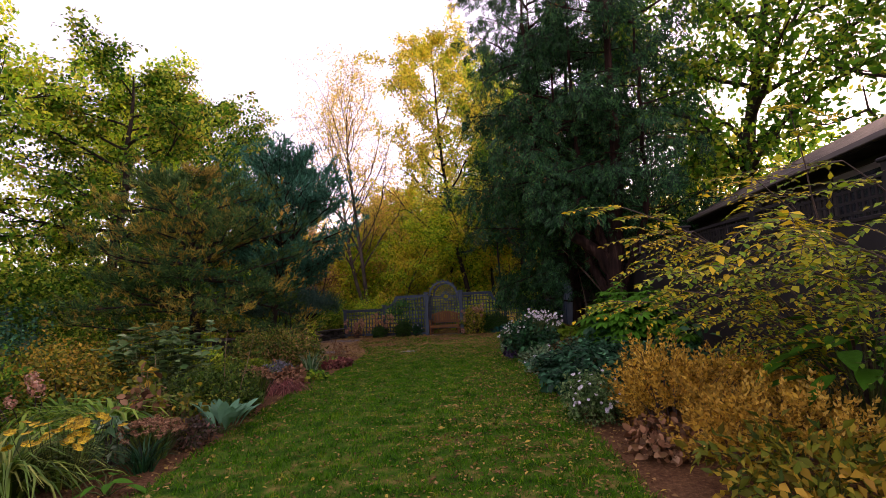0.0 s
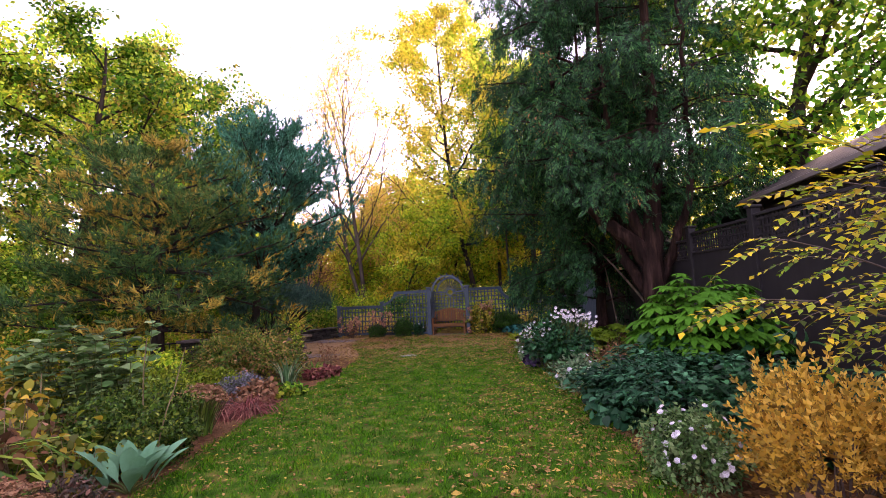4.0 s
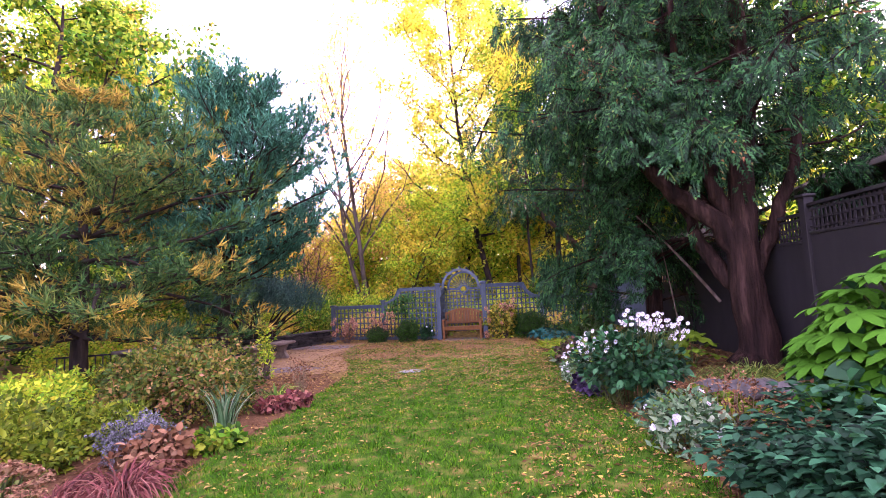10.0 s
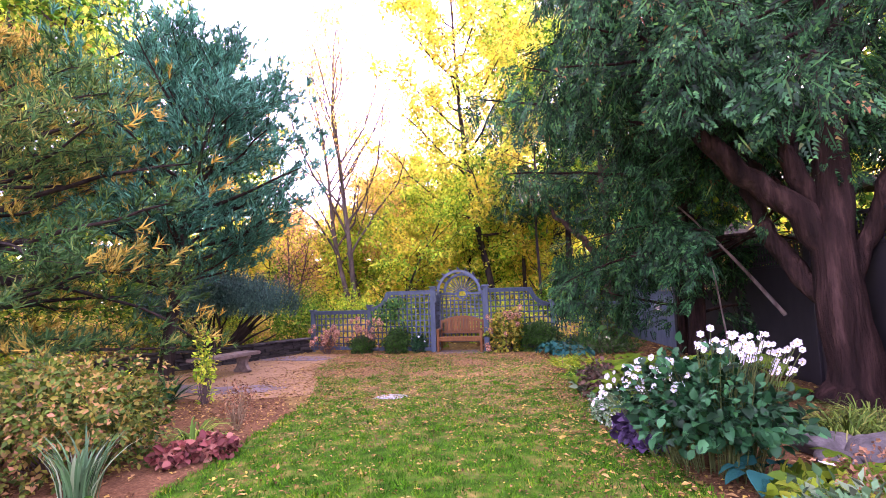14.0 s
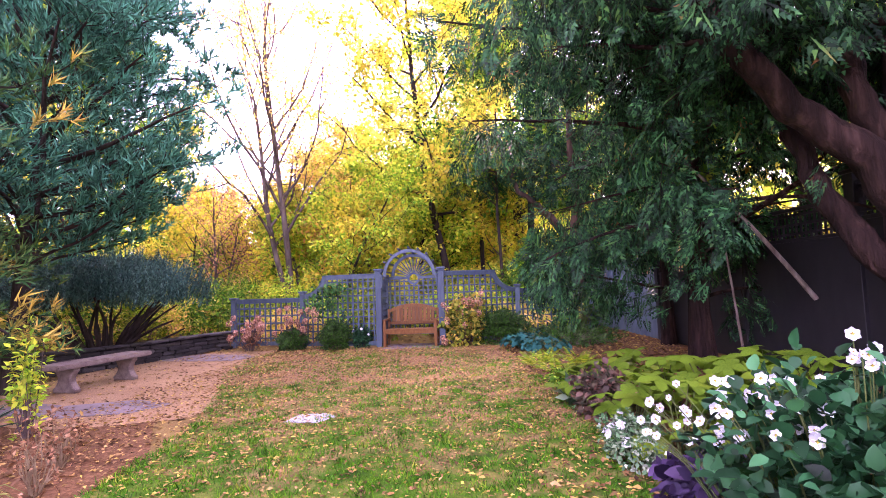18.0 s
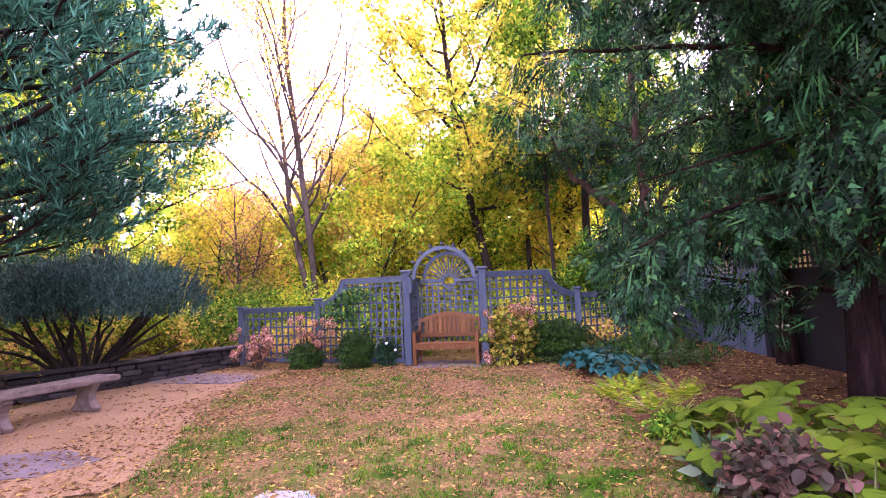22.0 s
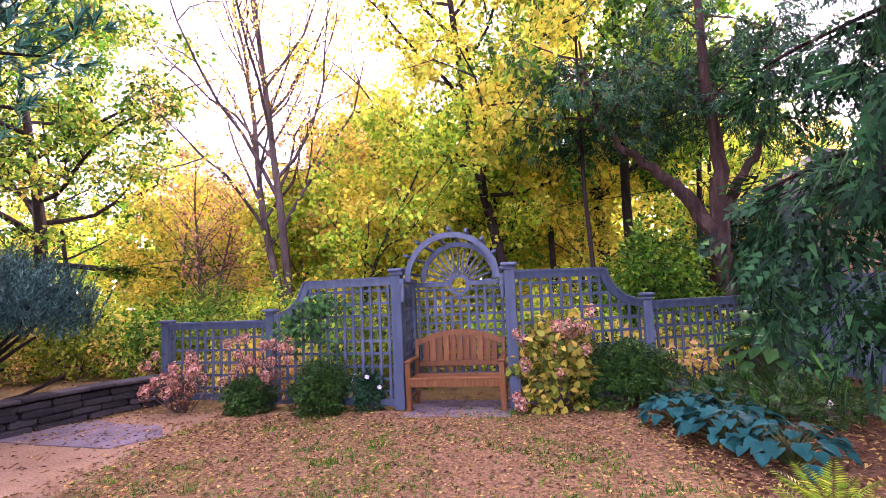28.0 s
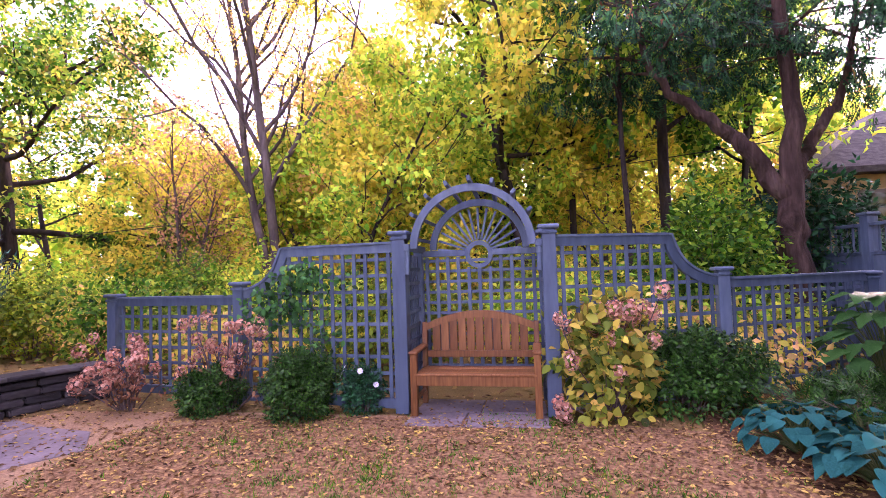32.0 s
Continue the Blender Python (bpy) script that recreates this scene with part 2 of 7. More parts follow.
M["pine_old"] = leaf_mat("old_pine_needles", [(0.1, (0.17, 0.17, 0.03)), (0.5, (0.42, 0.33, 0.055)), (0.9, (0.60, 0.38, 0.08))], 0.6, 0.4)
M["peach"] = leaf_mat("peach_leaves", [(0.1, (0.60, 0.40, 0.14)), (0.5, (0.66, 0.34, 0.18)), (0.9, (0.62, 0.26, 0.18))], 0.6, 0.5)
M["dull"] = leaf_mat("dull_thicket_leaves", [(0.1, (0.03, 0.09, 0.02)), (0.45, (0.10, 0.17, 0.03)), (0.7, (0.30, 0.25, 0.05)), (0.93, (0.50, 0.30, 0.08))], 0.65, 0.3, 0.35)
M["hyd"] = leaf_mat("yellowing_hydrangea_leaves", [(0.1, (0.05, 0.13, 0.012)), (0.4, (0.22, 0.29, 0.03)), (0.7, (0.56, 0.44, 0.06)), (0.95, (0.66, 0.40, 0.10))], 0.55, 0.35)
M["yew"] = leaf_mat("grey_green_yew", [(0.1, (0.0072, 0.048, 0.0384)), (0.5, (0.0264, 0.12, 0.096)), (0.9, (0.108, 0.276, 0.216))], 0.6, 0.15)
M["box"] = leaf_mat("boxwood_leaves", [(0.1, (0.0045, 0.036, 0.0045)), (0.6, (0.021, 0.105, 0.0135)), (0.95, (0.075, 0.225, 0.03))], 0.4, 0.2)
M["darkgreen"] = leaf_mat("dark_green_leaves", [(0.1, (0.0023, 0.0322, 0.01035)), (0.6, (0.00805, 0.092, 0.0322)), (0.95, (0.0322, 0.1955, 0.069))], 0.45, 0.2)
M["blueleaf"] = leaf_mat("blue_green_leaves", [(0.1, (0.002, 0.032, 0.014)), (0.6, (0.010, 0.105, 0.045)), (0.95, (0.05, 0.24, 0.11))], 0.6, 0.2)
M["pinkflower"] = leaf_mat("faded_pink_petals", [(0.1, (0.46, 0.18, 0.11)), (0.5, (0.66, 0.34, 0.23)), (0.9, (0.74, 0.52, 0.36))], 0.8, 0.35)
M["spirea"] = leaf_mat("bronze_spirea_leaves", [(0.1, (0.02, 0.07, 0.010)), (0.42, (0.075, 0.15, 0.018)), (0.65, (0.22, 0.20, 0.03)), (0.9, (0.42, 0.20, 0.10))], 0.6, 0.3, 0.35)
M["goldspirea"] = leaf_mat("golden_shrub_leaves", [(0.1, (0.3612, 0.1806, 0.02656)), (0.5, (0.6588, 0.4037, 0.05844)), (0.9, (0.7863, 0.5312, 0.1275))], 0.6, 0.3)
M["chartreuse"] = leaf_mat("chartreuse_leaves", [(0.1, (0.0434, 0.1178, 0.00744)), (0.6, (0.186, 0.2852, 0.0186)), (0.95, (0.372, 0.3844, 0.0372))], 0.55, 0.35)
M["redleaf"] = leaf_mat("wine_red_leaves", [(0.1, (0.112, 0.028, 0.032)), (0.5, (0.256, 0.072, 0.06)), (0.95, (0.384, 0.184, 0.128))], 0.6, 0.3)
M["purple"] = leaf_mat("purple_foliage", [(0.1, (0.02, 0.012, 0.034)), (0.6, (0.055, 0.032, 0.085)), (0.95, (0.12, 0.07, 0.15))], 0.5, 0.2)
M["variegated"] = leaf_mat("variegated_leaves", [(0.1, (0.03, 0.12, 0.04)), (0.5, (0.09, 0.22, 0.10)), (0.78, (0.24, 0.34, 0.20)), (0.97, (0.50, 0.54, 0.42))], 0.5, 0.25)
M["white"] = leaf_mat("white_petals", [(0.2, (0.50, 0.50, 0.55)), (0.9, (0.70, 0.69, 0.73))], 0.6, 0.2, tone=0.35)
M["yflower"] = leaf_mat("yellow_petals", [(0.2, (0.68, 0.40, 0.01)), (0.9, (0.78, 0.55, 0.04))], 0.6, 0.3)
M["lilac"] = leaf_mat("lilac_petals", [(0.1, (0.062, 0.0992, 0.062)), (0.45, (0.1488, 0.1612, 0.186)), (0.9, (0.2728, 0.2666, 0.3224))], 0.6, 0.3)
M["tan"] = leaf_mat("dry_tan_heads", [(0.1, (0.15, 0.06375, 0.03)), (0.6, (0.3, 0.15, 0.075)), (0.95, (0.39, 0.24, 0.135))], 0.9, 0.15)
M["eye"] = leaf_mat("flower_eye", [(0.2, (0.55, 0.42, 0.05)), (0.9, (0.70, 0.55, 0.10))], 0.8, 0.1)
M["grass"] = leaf_mat("lawn_grass", [(0.1, (0.00468, 0.0702, 0.00078)), (0.42, (0.02184, 0.1872, 0.00234)), (0.72, (0.0858, 0.2808, 0.00468)), (0.91, (0.2964, 0.2808, 0.0312)), (0.99, (0.4836, 0.3588, 0.0858))], 0.6, 0.35, 0.45, 2.6)
M["litter"] = leaf_mat("fallen_leaves", [(0.05, (0.098, 0.0455, 0.0168)), (0.35, (0.224, 0.1155, 0.042)), (0.65, (0.35, 0.21, 0.0805)), (0.95, (0.462, 0.329, 0.056))], 0.8, 0.12, 0.1)
M["strap"] = leaf_mat("strap_leaves", [(0.1, (0.05, 0.13, 0.02)), (0.5, (0.13, 0.25, 0.035)), (0.9, (0.36, 0.38, 0.09))], 0.5, 0.3)
M["daylily"] = leaf_mat("daylily_leaves", [(0.1, (0.04, 0.15, 0.015)), (0.5, (0.12, 0.30, 0.03)), (0.8, (0.28, 0.40, 0.05)), (0.96, (0.55, 0.42, 0.08))], 0.5, 0.35)
M["phlox"] = leaf_mat("pale_lance_leaves", [(0.1, (0.036, 0.12, 0.03)), (0.5, (0.096, 0.216, 0.066)), (0.9, (0.216, 0.312, 0.132))], 0.5, 0.35)
M["goldenrod"] = leaf_mat("goldenrod_foliage", [(0.1, (0.05, 0.11, 0.012)), (0.45, (0.20, 0.22, 0.02)), (0.7, (0.46, 0.30, 0.03)), (0.95, (0.58, 0.32, 0.05))], 0.6, 0.3)
M["mound"] = leaf_mat("dark_mound_leaves", [(0.1, (0.012, 0.05, 0.006)), (0.5, (0.045, 0.13, 0.014)), (0.85, (0.16, 0.22, 0.025)), (0.97, (0.42, 0.36, 0.05))], 0.5, 0.2)
M["hosta"] = object_leaf_mat("hosta_leaf", [(0.0, (0.001, 0.036, 0.029)), (0.6, (0.002, 0.070, 0.058)), (1.0, (0.008, 0.13, 0.108))], 0.75, 0.12)
M["bigleaf"] = object_leaf_mat("broad_green_leaf", [(0.0, (0.008, 0.07, 0.006)), (0.6, (0.020, 0.13, 0.010)), (1.0, (0.05, 0.22, 0.018))], 0.4, 0.25)
M["palmleaf"] = object_leaf_mat("yellow_green_palmate_leaf", [(0.0, (0.008, 0.065, 0.006)), (0.35, (0.026, 0.12, 0.008)), (0.7, (0.075, 0.18, 0.012)), (1.0, (0.12, 0.20, 0.014))], 0.5, 0.25)
M["lambleaf"] = object_leaf_mat("woolly_grey_green_leaf", [(0.0, (0.05, 0.20, 0.10)), (1.0, (0.13, 0.33, 0.19))], 0.7, 0.2)
M["fernleaf"] = leaf_mat("yellow_fern_fronds", [(0.1, (0.10, 0.25, 0.01)), (0.6, (0.28, 0.40, 0.02)), (0.95, (0.48, 0.46, 0.04))], 0.6, 0.35)
M["oakgreen"] = object_leaf_mat("dark_oakleaf_leaf", [(0.0, (0.006, 0.045, 0.010)), (0.6, (0.014, 0.08, 0.018)), (1.0, (0.035, 0.13, 0.028))], 0.45, 0.2)
M["coleus"] = leaf_mat("bronze_coleus_leaves", [(0.1, (0.03, 0.04, 0.02)), (0.5, (0.09, 0.06, 0.04)), (0.95, (0.24, 0.11, 0.08))], 0.5, 0.2)
M["rock"] = rough_mat("grey_rock", [(0.3, (0.06, 0.058, 0.055)), (0.7, (0.17, 0.16, 0.15))], 5.0, 0.9, 0.8, 30.0, 0.02)

# ---- building tools ----
def thing(name, loc=(0, 0, 0), label="", category="", group="", kind="", rz=0.0):
    ob = new(name)
    ob.empty_display_size = 0.1
    ob.matrix_world = pose(*loc, 0, 0, rz)
    return tagged(ob, label, category, group, kind)


def link_mesh(name, me, parent=None, loc=None, label="", kind=""):
    ob = new(name, me)
    if parent is not None:
        ob.parent = parent
    if loc is not None:
        ob.matrix_basis = loc if isinstance(loc, Matrix) else Matrix.Translation(loc)
    return tagged(ob, label, kind=kind)


def np_mesh(name, verts, faces, material, smooth=False):
    """A mesh from an array of places and an array (or list) of corner numbers."""
    me = bpy.data.meshes.new(name)
    if isinstance(faces, np.ndarray):
        n, k = faces.shape
        me.vertices.add(len(verts))
        me.vertices.foreach_set("co", np.asarray(verts, np.float32).ravel())
        me.loops.add(n * k)
        me.loops.foreach_set("vertex_index", faces.astype(np.int32).ravel())
        me.polygons.add(n)
        me.polygons.foreach_set("loop_start", np.arange(0, n * k, k, dtype=np.int32))
        me.update(calc_edges=True)
    else:
        me.from_pydata([tuple(v) for v in verts], [], faces)
        me.update()
    if smooth:
        me.polygons.foreach_set("use_smooth", np.ones(len(me.polygons), bool))
    me.materials.append(material)
    return me


def np_part(name, verts, faces, material, parent=None, label="", kind="", smooth=False):
    return link_mesh(name, np_mesh(name, verts, faces, material, smooth), parent, None, label, kind)


def bm_mesh(name, bm, material, smooth=False):
    me = bpy.data.meshes.new(name)
    bm.to_mesh(me)
    bm.free()
    me.materials.append(material)
    if smooth:
        me.polygons.foreach_set("use_smooth", np.ones(len(me.polygons), bool))
    return me


BOXES = {}


def box_mesh(name, size, material, bevel=0.004):
    key = (name, tuple(round(s, 3) for s in size), material.name, bevel)
    if key not in BOXES:
        bm = bmesh.new()
        bmesh.ops.create_cube(bm, size=1, matrix=Matrix.Diagonal((*size, 1)))
        if bevel:
            bmesh.ops.bevel(bm, geom=bm.edges[:], offset=bevel, segments=1, affect="EDGES", profile=0.5)
        BOXES[key] = bm_mesh(name, bm, material)
    return BOXES[key]


def box(name, size, loc, material, parent, bevel=0.004, label="", rot=(0, 0, 0)):
    return link_mesh(name, box_mesh(name, size, material, bevel), parent, pose(*loc, *rot), label)


def tube_np(paths, sides=6):
    """Tubes round polylines: lists of (points, radii). Verts and quads."""
    vs, fs, base = [], [], 0
    ang = np.linspace(0, 2 * np.pi, sides, endpoint=False)
    ca, sa = np.cos(ang), np.sin(ang)
    for pts, rad in paths:
        pts, rad = np.asarray(pts, float), np.asarray(rad, float)
        n = len(pts)
        tan = np.gradient(pts, axis=0)
        tan /= np.linalg.norm(tan, axis=1, keepdims=True) + 1e-9
        ref = np.array([0.0, 0.0, 1.0]) if abs(tan[0, 2]) < 0.9 else np.array([1.0, 0.0, 0.0])
        u = np.cross(tan, ref)
        u /= np.linalg.norm(u, axis=1, keepdims=True) + 1e-9
        v = np.cross(tan, u)
        ring = pts[:, None] + rad[:, None, None] * (ca[None, :, None] * u[:, None] + sa[None, :, None] * v[:, None])
        vs.append(ring.reshape(-1, 3))
        i = np.arange(n - 1)[:, None] * sides + np.arange(sides)[None]
        j = np.arange(n - 1)[:, None] * sides + (np.arange(sides)[None] + 1) % sides
        fs.append(np.stack([i, j, j + sides, i + sides], -1).reshape(-1, 4) + base)
        base += n * sides
    return np.concatenate(vs), np.concatenate(fs)


def unit(a):
    return a / (np.linalg.norm(a, axis=-1, keepdims=True) + 1e-9)


def turns(rng, d, face=None, spin=1.0):
    """Turn matrices whose y axis lies along d and whose z axis looks roughly along face."""
    d = unit(np.asarray(d, float))
    n = len(d)
    f = np.tile([0.0, 0.0, 1.0], (n, 1)) if face is None else np.asarray(face, float)
    f = f + rng.normal(0, spin, (n, 3))
    x = unit(np.cross(d, f))
    z = np.cross(x, d)
    return np.stack([x, d, z], -1)


def scatter(tv, tf, R, s, p):
    """A template set out many times: places and triangles."""
    tv = np.asarray(tv, float)
    s = np.asarray(s, float)
    sv = tv[None] * (s[:, None, None] if s.ndim == 1 else s[:, None, :])
    v = np.einsum("nij,nkj->nki", R, sv) + np.asarray(p)[:, None]
    f = np.asarray(tf)[None] + (np.arange(len(R)) * len(tv))[:, None, None]
    return v.reshape(-1, 3), f.reshape(-1, np.asarray(tf).shape[1])


def leaf_t(w=0.5, fold=0.1, droop=0.08):
    v = [(0, 0, 0), (w / 2, 0.42, fold), (0, 1, -droop), (-w / 2, 0.42, fold)]
    return np.array(v), np.array([(0, 1, 2), (0, 2, 3)])


def leaf_round_t(w=0.7, fold=0.1, droop=0.15):
    """A leaf with a waist at either side of the rib."""
    v = [(0, 0, 0), (w * 0.42, 0.22, fold), (w * 0.5, 0.5, fold), (w * 0.3, 0.8, 0), (0, 1, -droop), (-w * 0.3, 0.8, 0), (-w * 0.5, 0.5, fold), (-w * 0.42, 0.22, fold), (0, 0.5, 0)]
    return np.array(v), np.array([(0, 1, 8), (1, 2, 8), (2, 3, 8), (3, 4, 8), (4, 5, 8), (5, 6, 8), (6, 7, 8), (7, 0, 8)])


def compose(tv, tf, mats):
    """Several turned copies of a template as one template."""
    vs, fs = [], []
    for k, m in enumerate(mats):
        a = np.array(m)
        vs.append(tv @ a[:3, :3].T + a[:3, 3])
        fs.append(tf + k * len(tv))
    return np.concatenate(vs), np.concatenate(fs)


def sprig_t(n=3, w=0.58, size=0.66, seed=3):
    r = random.Random(seed)
    mats = []
    for i in range(n):
        a = (i / n) * 360 * 1.62
        mats.append(pose(0, 0.12 + 0.6 * i / n, 0, r.uniform(-25, 35), r.uniform(-30, 30), 0 if i == n - 1 else (55 if i % 2 else -55) + r.uniform(-20, 20)) @ Matrix.Scale(size * r.uniform(0.75, 1.1), 4))
    return compose(*leaf_t(w), mats)


def cedar_t():
    """A hanging flat lacy fan: side blades along a midrib."""
    vs, fs = [], []
    rows = [(0.0, 0, 1.0, 0.035)]
    for k in range(5):
        y = 0.08 + 0.16 * k
        rows += [(y, 36 - 2 * k, 0.52 - 0.06 * k, 0.062), (y + 0.07, -36 + 2 * k, 0.50 - 0.06 * k, 0.062)]
    for k, (y, a, ln, w) in enumerate(rows):
        sx, cy = math.sin(radians(a)), math.cos(radians(a))
        mid = (sx * ln * 0.45, y + cy * ln * 0.45)
        vs += [(0, y, 0), (mid[0] + cy * w, mid[1] - sx * w, 0.02 * (k % 3)), (sx * ln, y + cy * ln, -0.05 * ln), (mid[0] - cy * w, mid[1] + sx * w, 0.02 * (k % 3))]
        b = 4 * k
        fs += [(b, b + 1, b + 2), (b, b + 2, b + 3)] if k == 0 else [(b + 1, b + 2, b + 3)]
    return np.array(vs), np.array(fs)


def tuft_t(n=11, seed=5, spread=1.0, w=0.06):
    """Needles round a shoot."""
    r = random.Random(seed)
    vs, fs = [], []
    for i in range(n):
        a = r.uniform(0, 2 * math.pi)
        t = r.uniform(0.15, spread)
        d = np.array([math.cos(a) * t, 1.0, math.sin(a) * t])
        d /= np.linalg.norm(d)
        side = np.cross(d, [math.sin(a), 0.2, math.cos(a)])
        side = side / (np.linalg.norm(side) + 1e-6) * w
        o = np.array([0, r.uniform(-0.2, 0.25), 0])
        vs += [o - side, o + side, o + d * r.uniform(0.55, 0.95)]
        fs.append((3 * i, 3 * i + 1, 3 * i + 2))
    return np.array(vs), np.array(fs)


def wander(rng, p, d, L, n, wob=0.15, pull=(0, 0, 0)):
    """A crooked line of n steps."""
    pts, d = [np.array(p, float)], unit(np.array(d, float))
    for i in range(n):
        d = unit(d + rng.normal(0, wob, 3) + np.array(pull) / n)
        pts.append(pts[-1] + d * L / n)
    return np.array(pts)


def shoot_leaves_t(pairs=7, w=0.52, leaf=0.27, rise=35.0, seed=4):
    """An upright shoot with pairs of narrow leaves."""
    r = random.Random(seed)
    mats = []
    for i in range(pairs):
        u = 0.12 + 0.82 * i / (pairs - 1)
        for s in (0, 180):
            m = pose(0, u, 0, 0, 90 * (i % 2) + s + r.uniform(-20, 20), 0) @ pose(0, 0, 0, 0, 0, 90 - rise + r.uniform(-12, 12) - 25 * u)
            mats.append(m @ Matrix.Scale(leaf * r.uniform(0.8, 1.15) * (1.1 - 0.35 * u), 4))
    return compose(*leaf_t(w), mats)


LEAFY_SHOOT = shoot_leaves_t()
LEAF, ROUND, SPRIG, CEDAR, TUFT = leaf_t(), leaf_round_t(), sprig_t(), cedar_t(), tuft_t()
PAIR = sprig_t(2, 0.64, 0.72, 6)

# ---- ground ----
def outline_mesh(name, pts, z, material, step=0.0):
    bm = bmesh.new()
    bm.faces.new([bm.verts.new((x, y, z)) for x, y in pts])
    bmesh.ops.triangulate(bm, faces=bm.faces[:])
    return bm_mesh(name, bm, material)


def smooth_line(pts, n=6):
    """Points on a soft curve through the given ones."""
    p = np.array(pts, float)
    t = np.arange(len(p))
    tt = np.linspace(0, len(p) - 1, (len(p) - 1) * n + 1)
    m = np.gradient(p, axis=0)
    i = np.minimum(tt.astype(int), len(p) - 2)
    u = (tt - i)[:, None]
    h = (2 * u**3 - 3 * u**2 + 1) * p[i] + (u**3 - 2 * u**2 + u) * m[i] + (-2 * u**3 + 3 * u**2) * p[i + 1] + (u**3 - u**2) * m[i + 1]
    return [tuple(q) for q in h]


LAWN_L = smooth_line([(0.9, -24), (0.35, -19.5), (0.02, -16.8), (-0.45, -14.2), (-0.78, -12.0), (-0.85, -10.0), (-1.05, -8.3), (-1.3, -6.6), (-1.9, -5.0), (-2.6, -3.6), (-3.0, -2.2), (-3.2, -1.0), (-2.6, -0.35)])
LAWN_R = smooth_line([(4.9, -24), (4.6, -19.5), (4.35, -17.0), (4.05, -14.6), (3.7, -12.0), (3.4, -9.8), (3.05, -7.6), (2.75, -6.0), (2.5, -3.4), (2.25, -1.6), (2.05, -0.4)])


def lawn_span(y):
    """The lawn's two edges at y."""
    l = np.interp(y, [p[1] for p in LAWN_L], [p[0] for p in LAWN_L])
    r = np.interp(y, [p[1] for p in LAWN_R], [p[0] for p in LAWN_R])
    return l, r


def ground_mat(name, layers, bump_s=0.8):
    """Layers of (scale, stops); each after the first is mixed over by its own noise."""
    m, nt, bs = mat_base(name)
    col = None
    for scale, stops in layers:
        c = ramp(nt, noise_tex(nt, scale, 8.0), stops)
        if col is None:
            col = c
        else:
            col = mix_rgb(nt, noise_tex(nt, scale * 0.37 + 0.3, 3.0), col, c)
    f = noise_tex(nt, 55.0, 6.0)
    n = nt.nodes.new("ShaderNodeMix")
    n.data_type, n.blend_type = "RGBA", "MULTIPLY"
    n.inputs[0].default_value = 0.55
    nt.links.new(col, n.inputs[6])
    nt.links.new(ramp(nt, f, [(0.3, (0.4, 0.4, 0.4)), (0.7, (1.3, 1.3, 1.3))]), n.inputs[7])
    nt.links.new(n.outputs[2], bs.inputs["Base Color"])
    bs.inputs["Roughness"].default_value = 0.95
    bs.inputs["Specular IOR Level"].default_value = 0.1
    bump(nt, bs, f, bump_s, 0.02)
    return m


M["forest"] = ground_mat("forest_floor", [(3.0, [(0.3, (0.09, 0.055, 0.024)), (0.6, (0.24, 0.15, 0.05))]), (0.8, [(0.35, (0.12, 0.10, 0.035)), (0.65, (0.30, 0.20, 0.07))])])
M["mulch"] = ground_mat("bark_mulch", [(25.0, [(0.3, (0.05, 0.020, 0.009)), (0.55, (0.17, 0.080, 0.036)), (0.75, (0.32, 0.18, 0.085))]), (4.0, [(0.3, (0.08, 0.038, 0.018)), (0.7, (0.22, 0.115, 0.055))])], 1.0)
M["gravel"] = ground_mat("sandy_gravel", [(40.0, [(0.3, (0.22, 0.125, 0.060)), (0.7, (0.46, 0.30, 0.165))]), (1.6, [(0.3, (0.25, 0.14, 0.07)), (0.7, (0.43, 0.28, 0.15))])], 0.6)


def lawn_mat():
    m, nt, bs = mat_base("mown_lawn")
    tc = nt.nodes.new("ShaderNodeTexCoord")
    sep = nt.nodes.new("ShaderNodeSeparateXYZ")
    nt.links.new(tc.outputs["Object"], sep.inputs[0])
    mr = nt.nodes.new("ShaderNodeMapRange")
    mr.inputs[1].default_value, mr.inputs[2].default_value, mr.inputs[3].default_value, mr.inputs[4].default_value = -10.0, -1.0, -0.14, 0.36
    nt.links.new(sep.outputs[1], mr.inputs[0])
    ad = nt.nodes.new("ShaderNodeMath")
    nt.links.new(mr.outputs[0], ad.inputs[0])
    nt.links.new(noise_tex(nt, 1.7, 6.0), ad.inputs[1])
    soil = ramp(nt, ad.outputs[0], [(0.47, (0, 0, 0)), (0.68, (1, 1, 1))])
    green = ramp(nt, noise_tex(nt, 4.5, 8.0), [(0.34, (0.010, 0.05, 0.002)), (0.5, (0.032, 0.105, 0.005)), (0.62, (0.12, 0.125, 0.024)), (0.75, (0.26, 0.18, 0.055))])
    brown = ramp(nt, noise_tex(nt, 30.0, 6.0), [(0.3, (0.10, 0.05, 0.022)), (0.7, (0.36, 0.21, 0.10))])
    nt.links.new(mix_rgb(nt, soil, green, brown), bs.inputs["Base Color"])
    bs.inputs["Roughness"].default_value = 0.95
    bs.inputs["Specular IOR Level"].default_value = 0.1
    bump(nt, bs, noise_tex(nt, 60.0, 6.0), 0.9, 0.02)
    return m


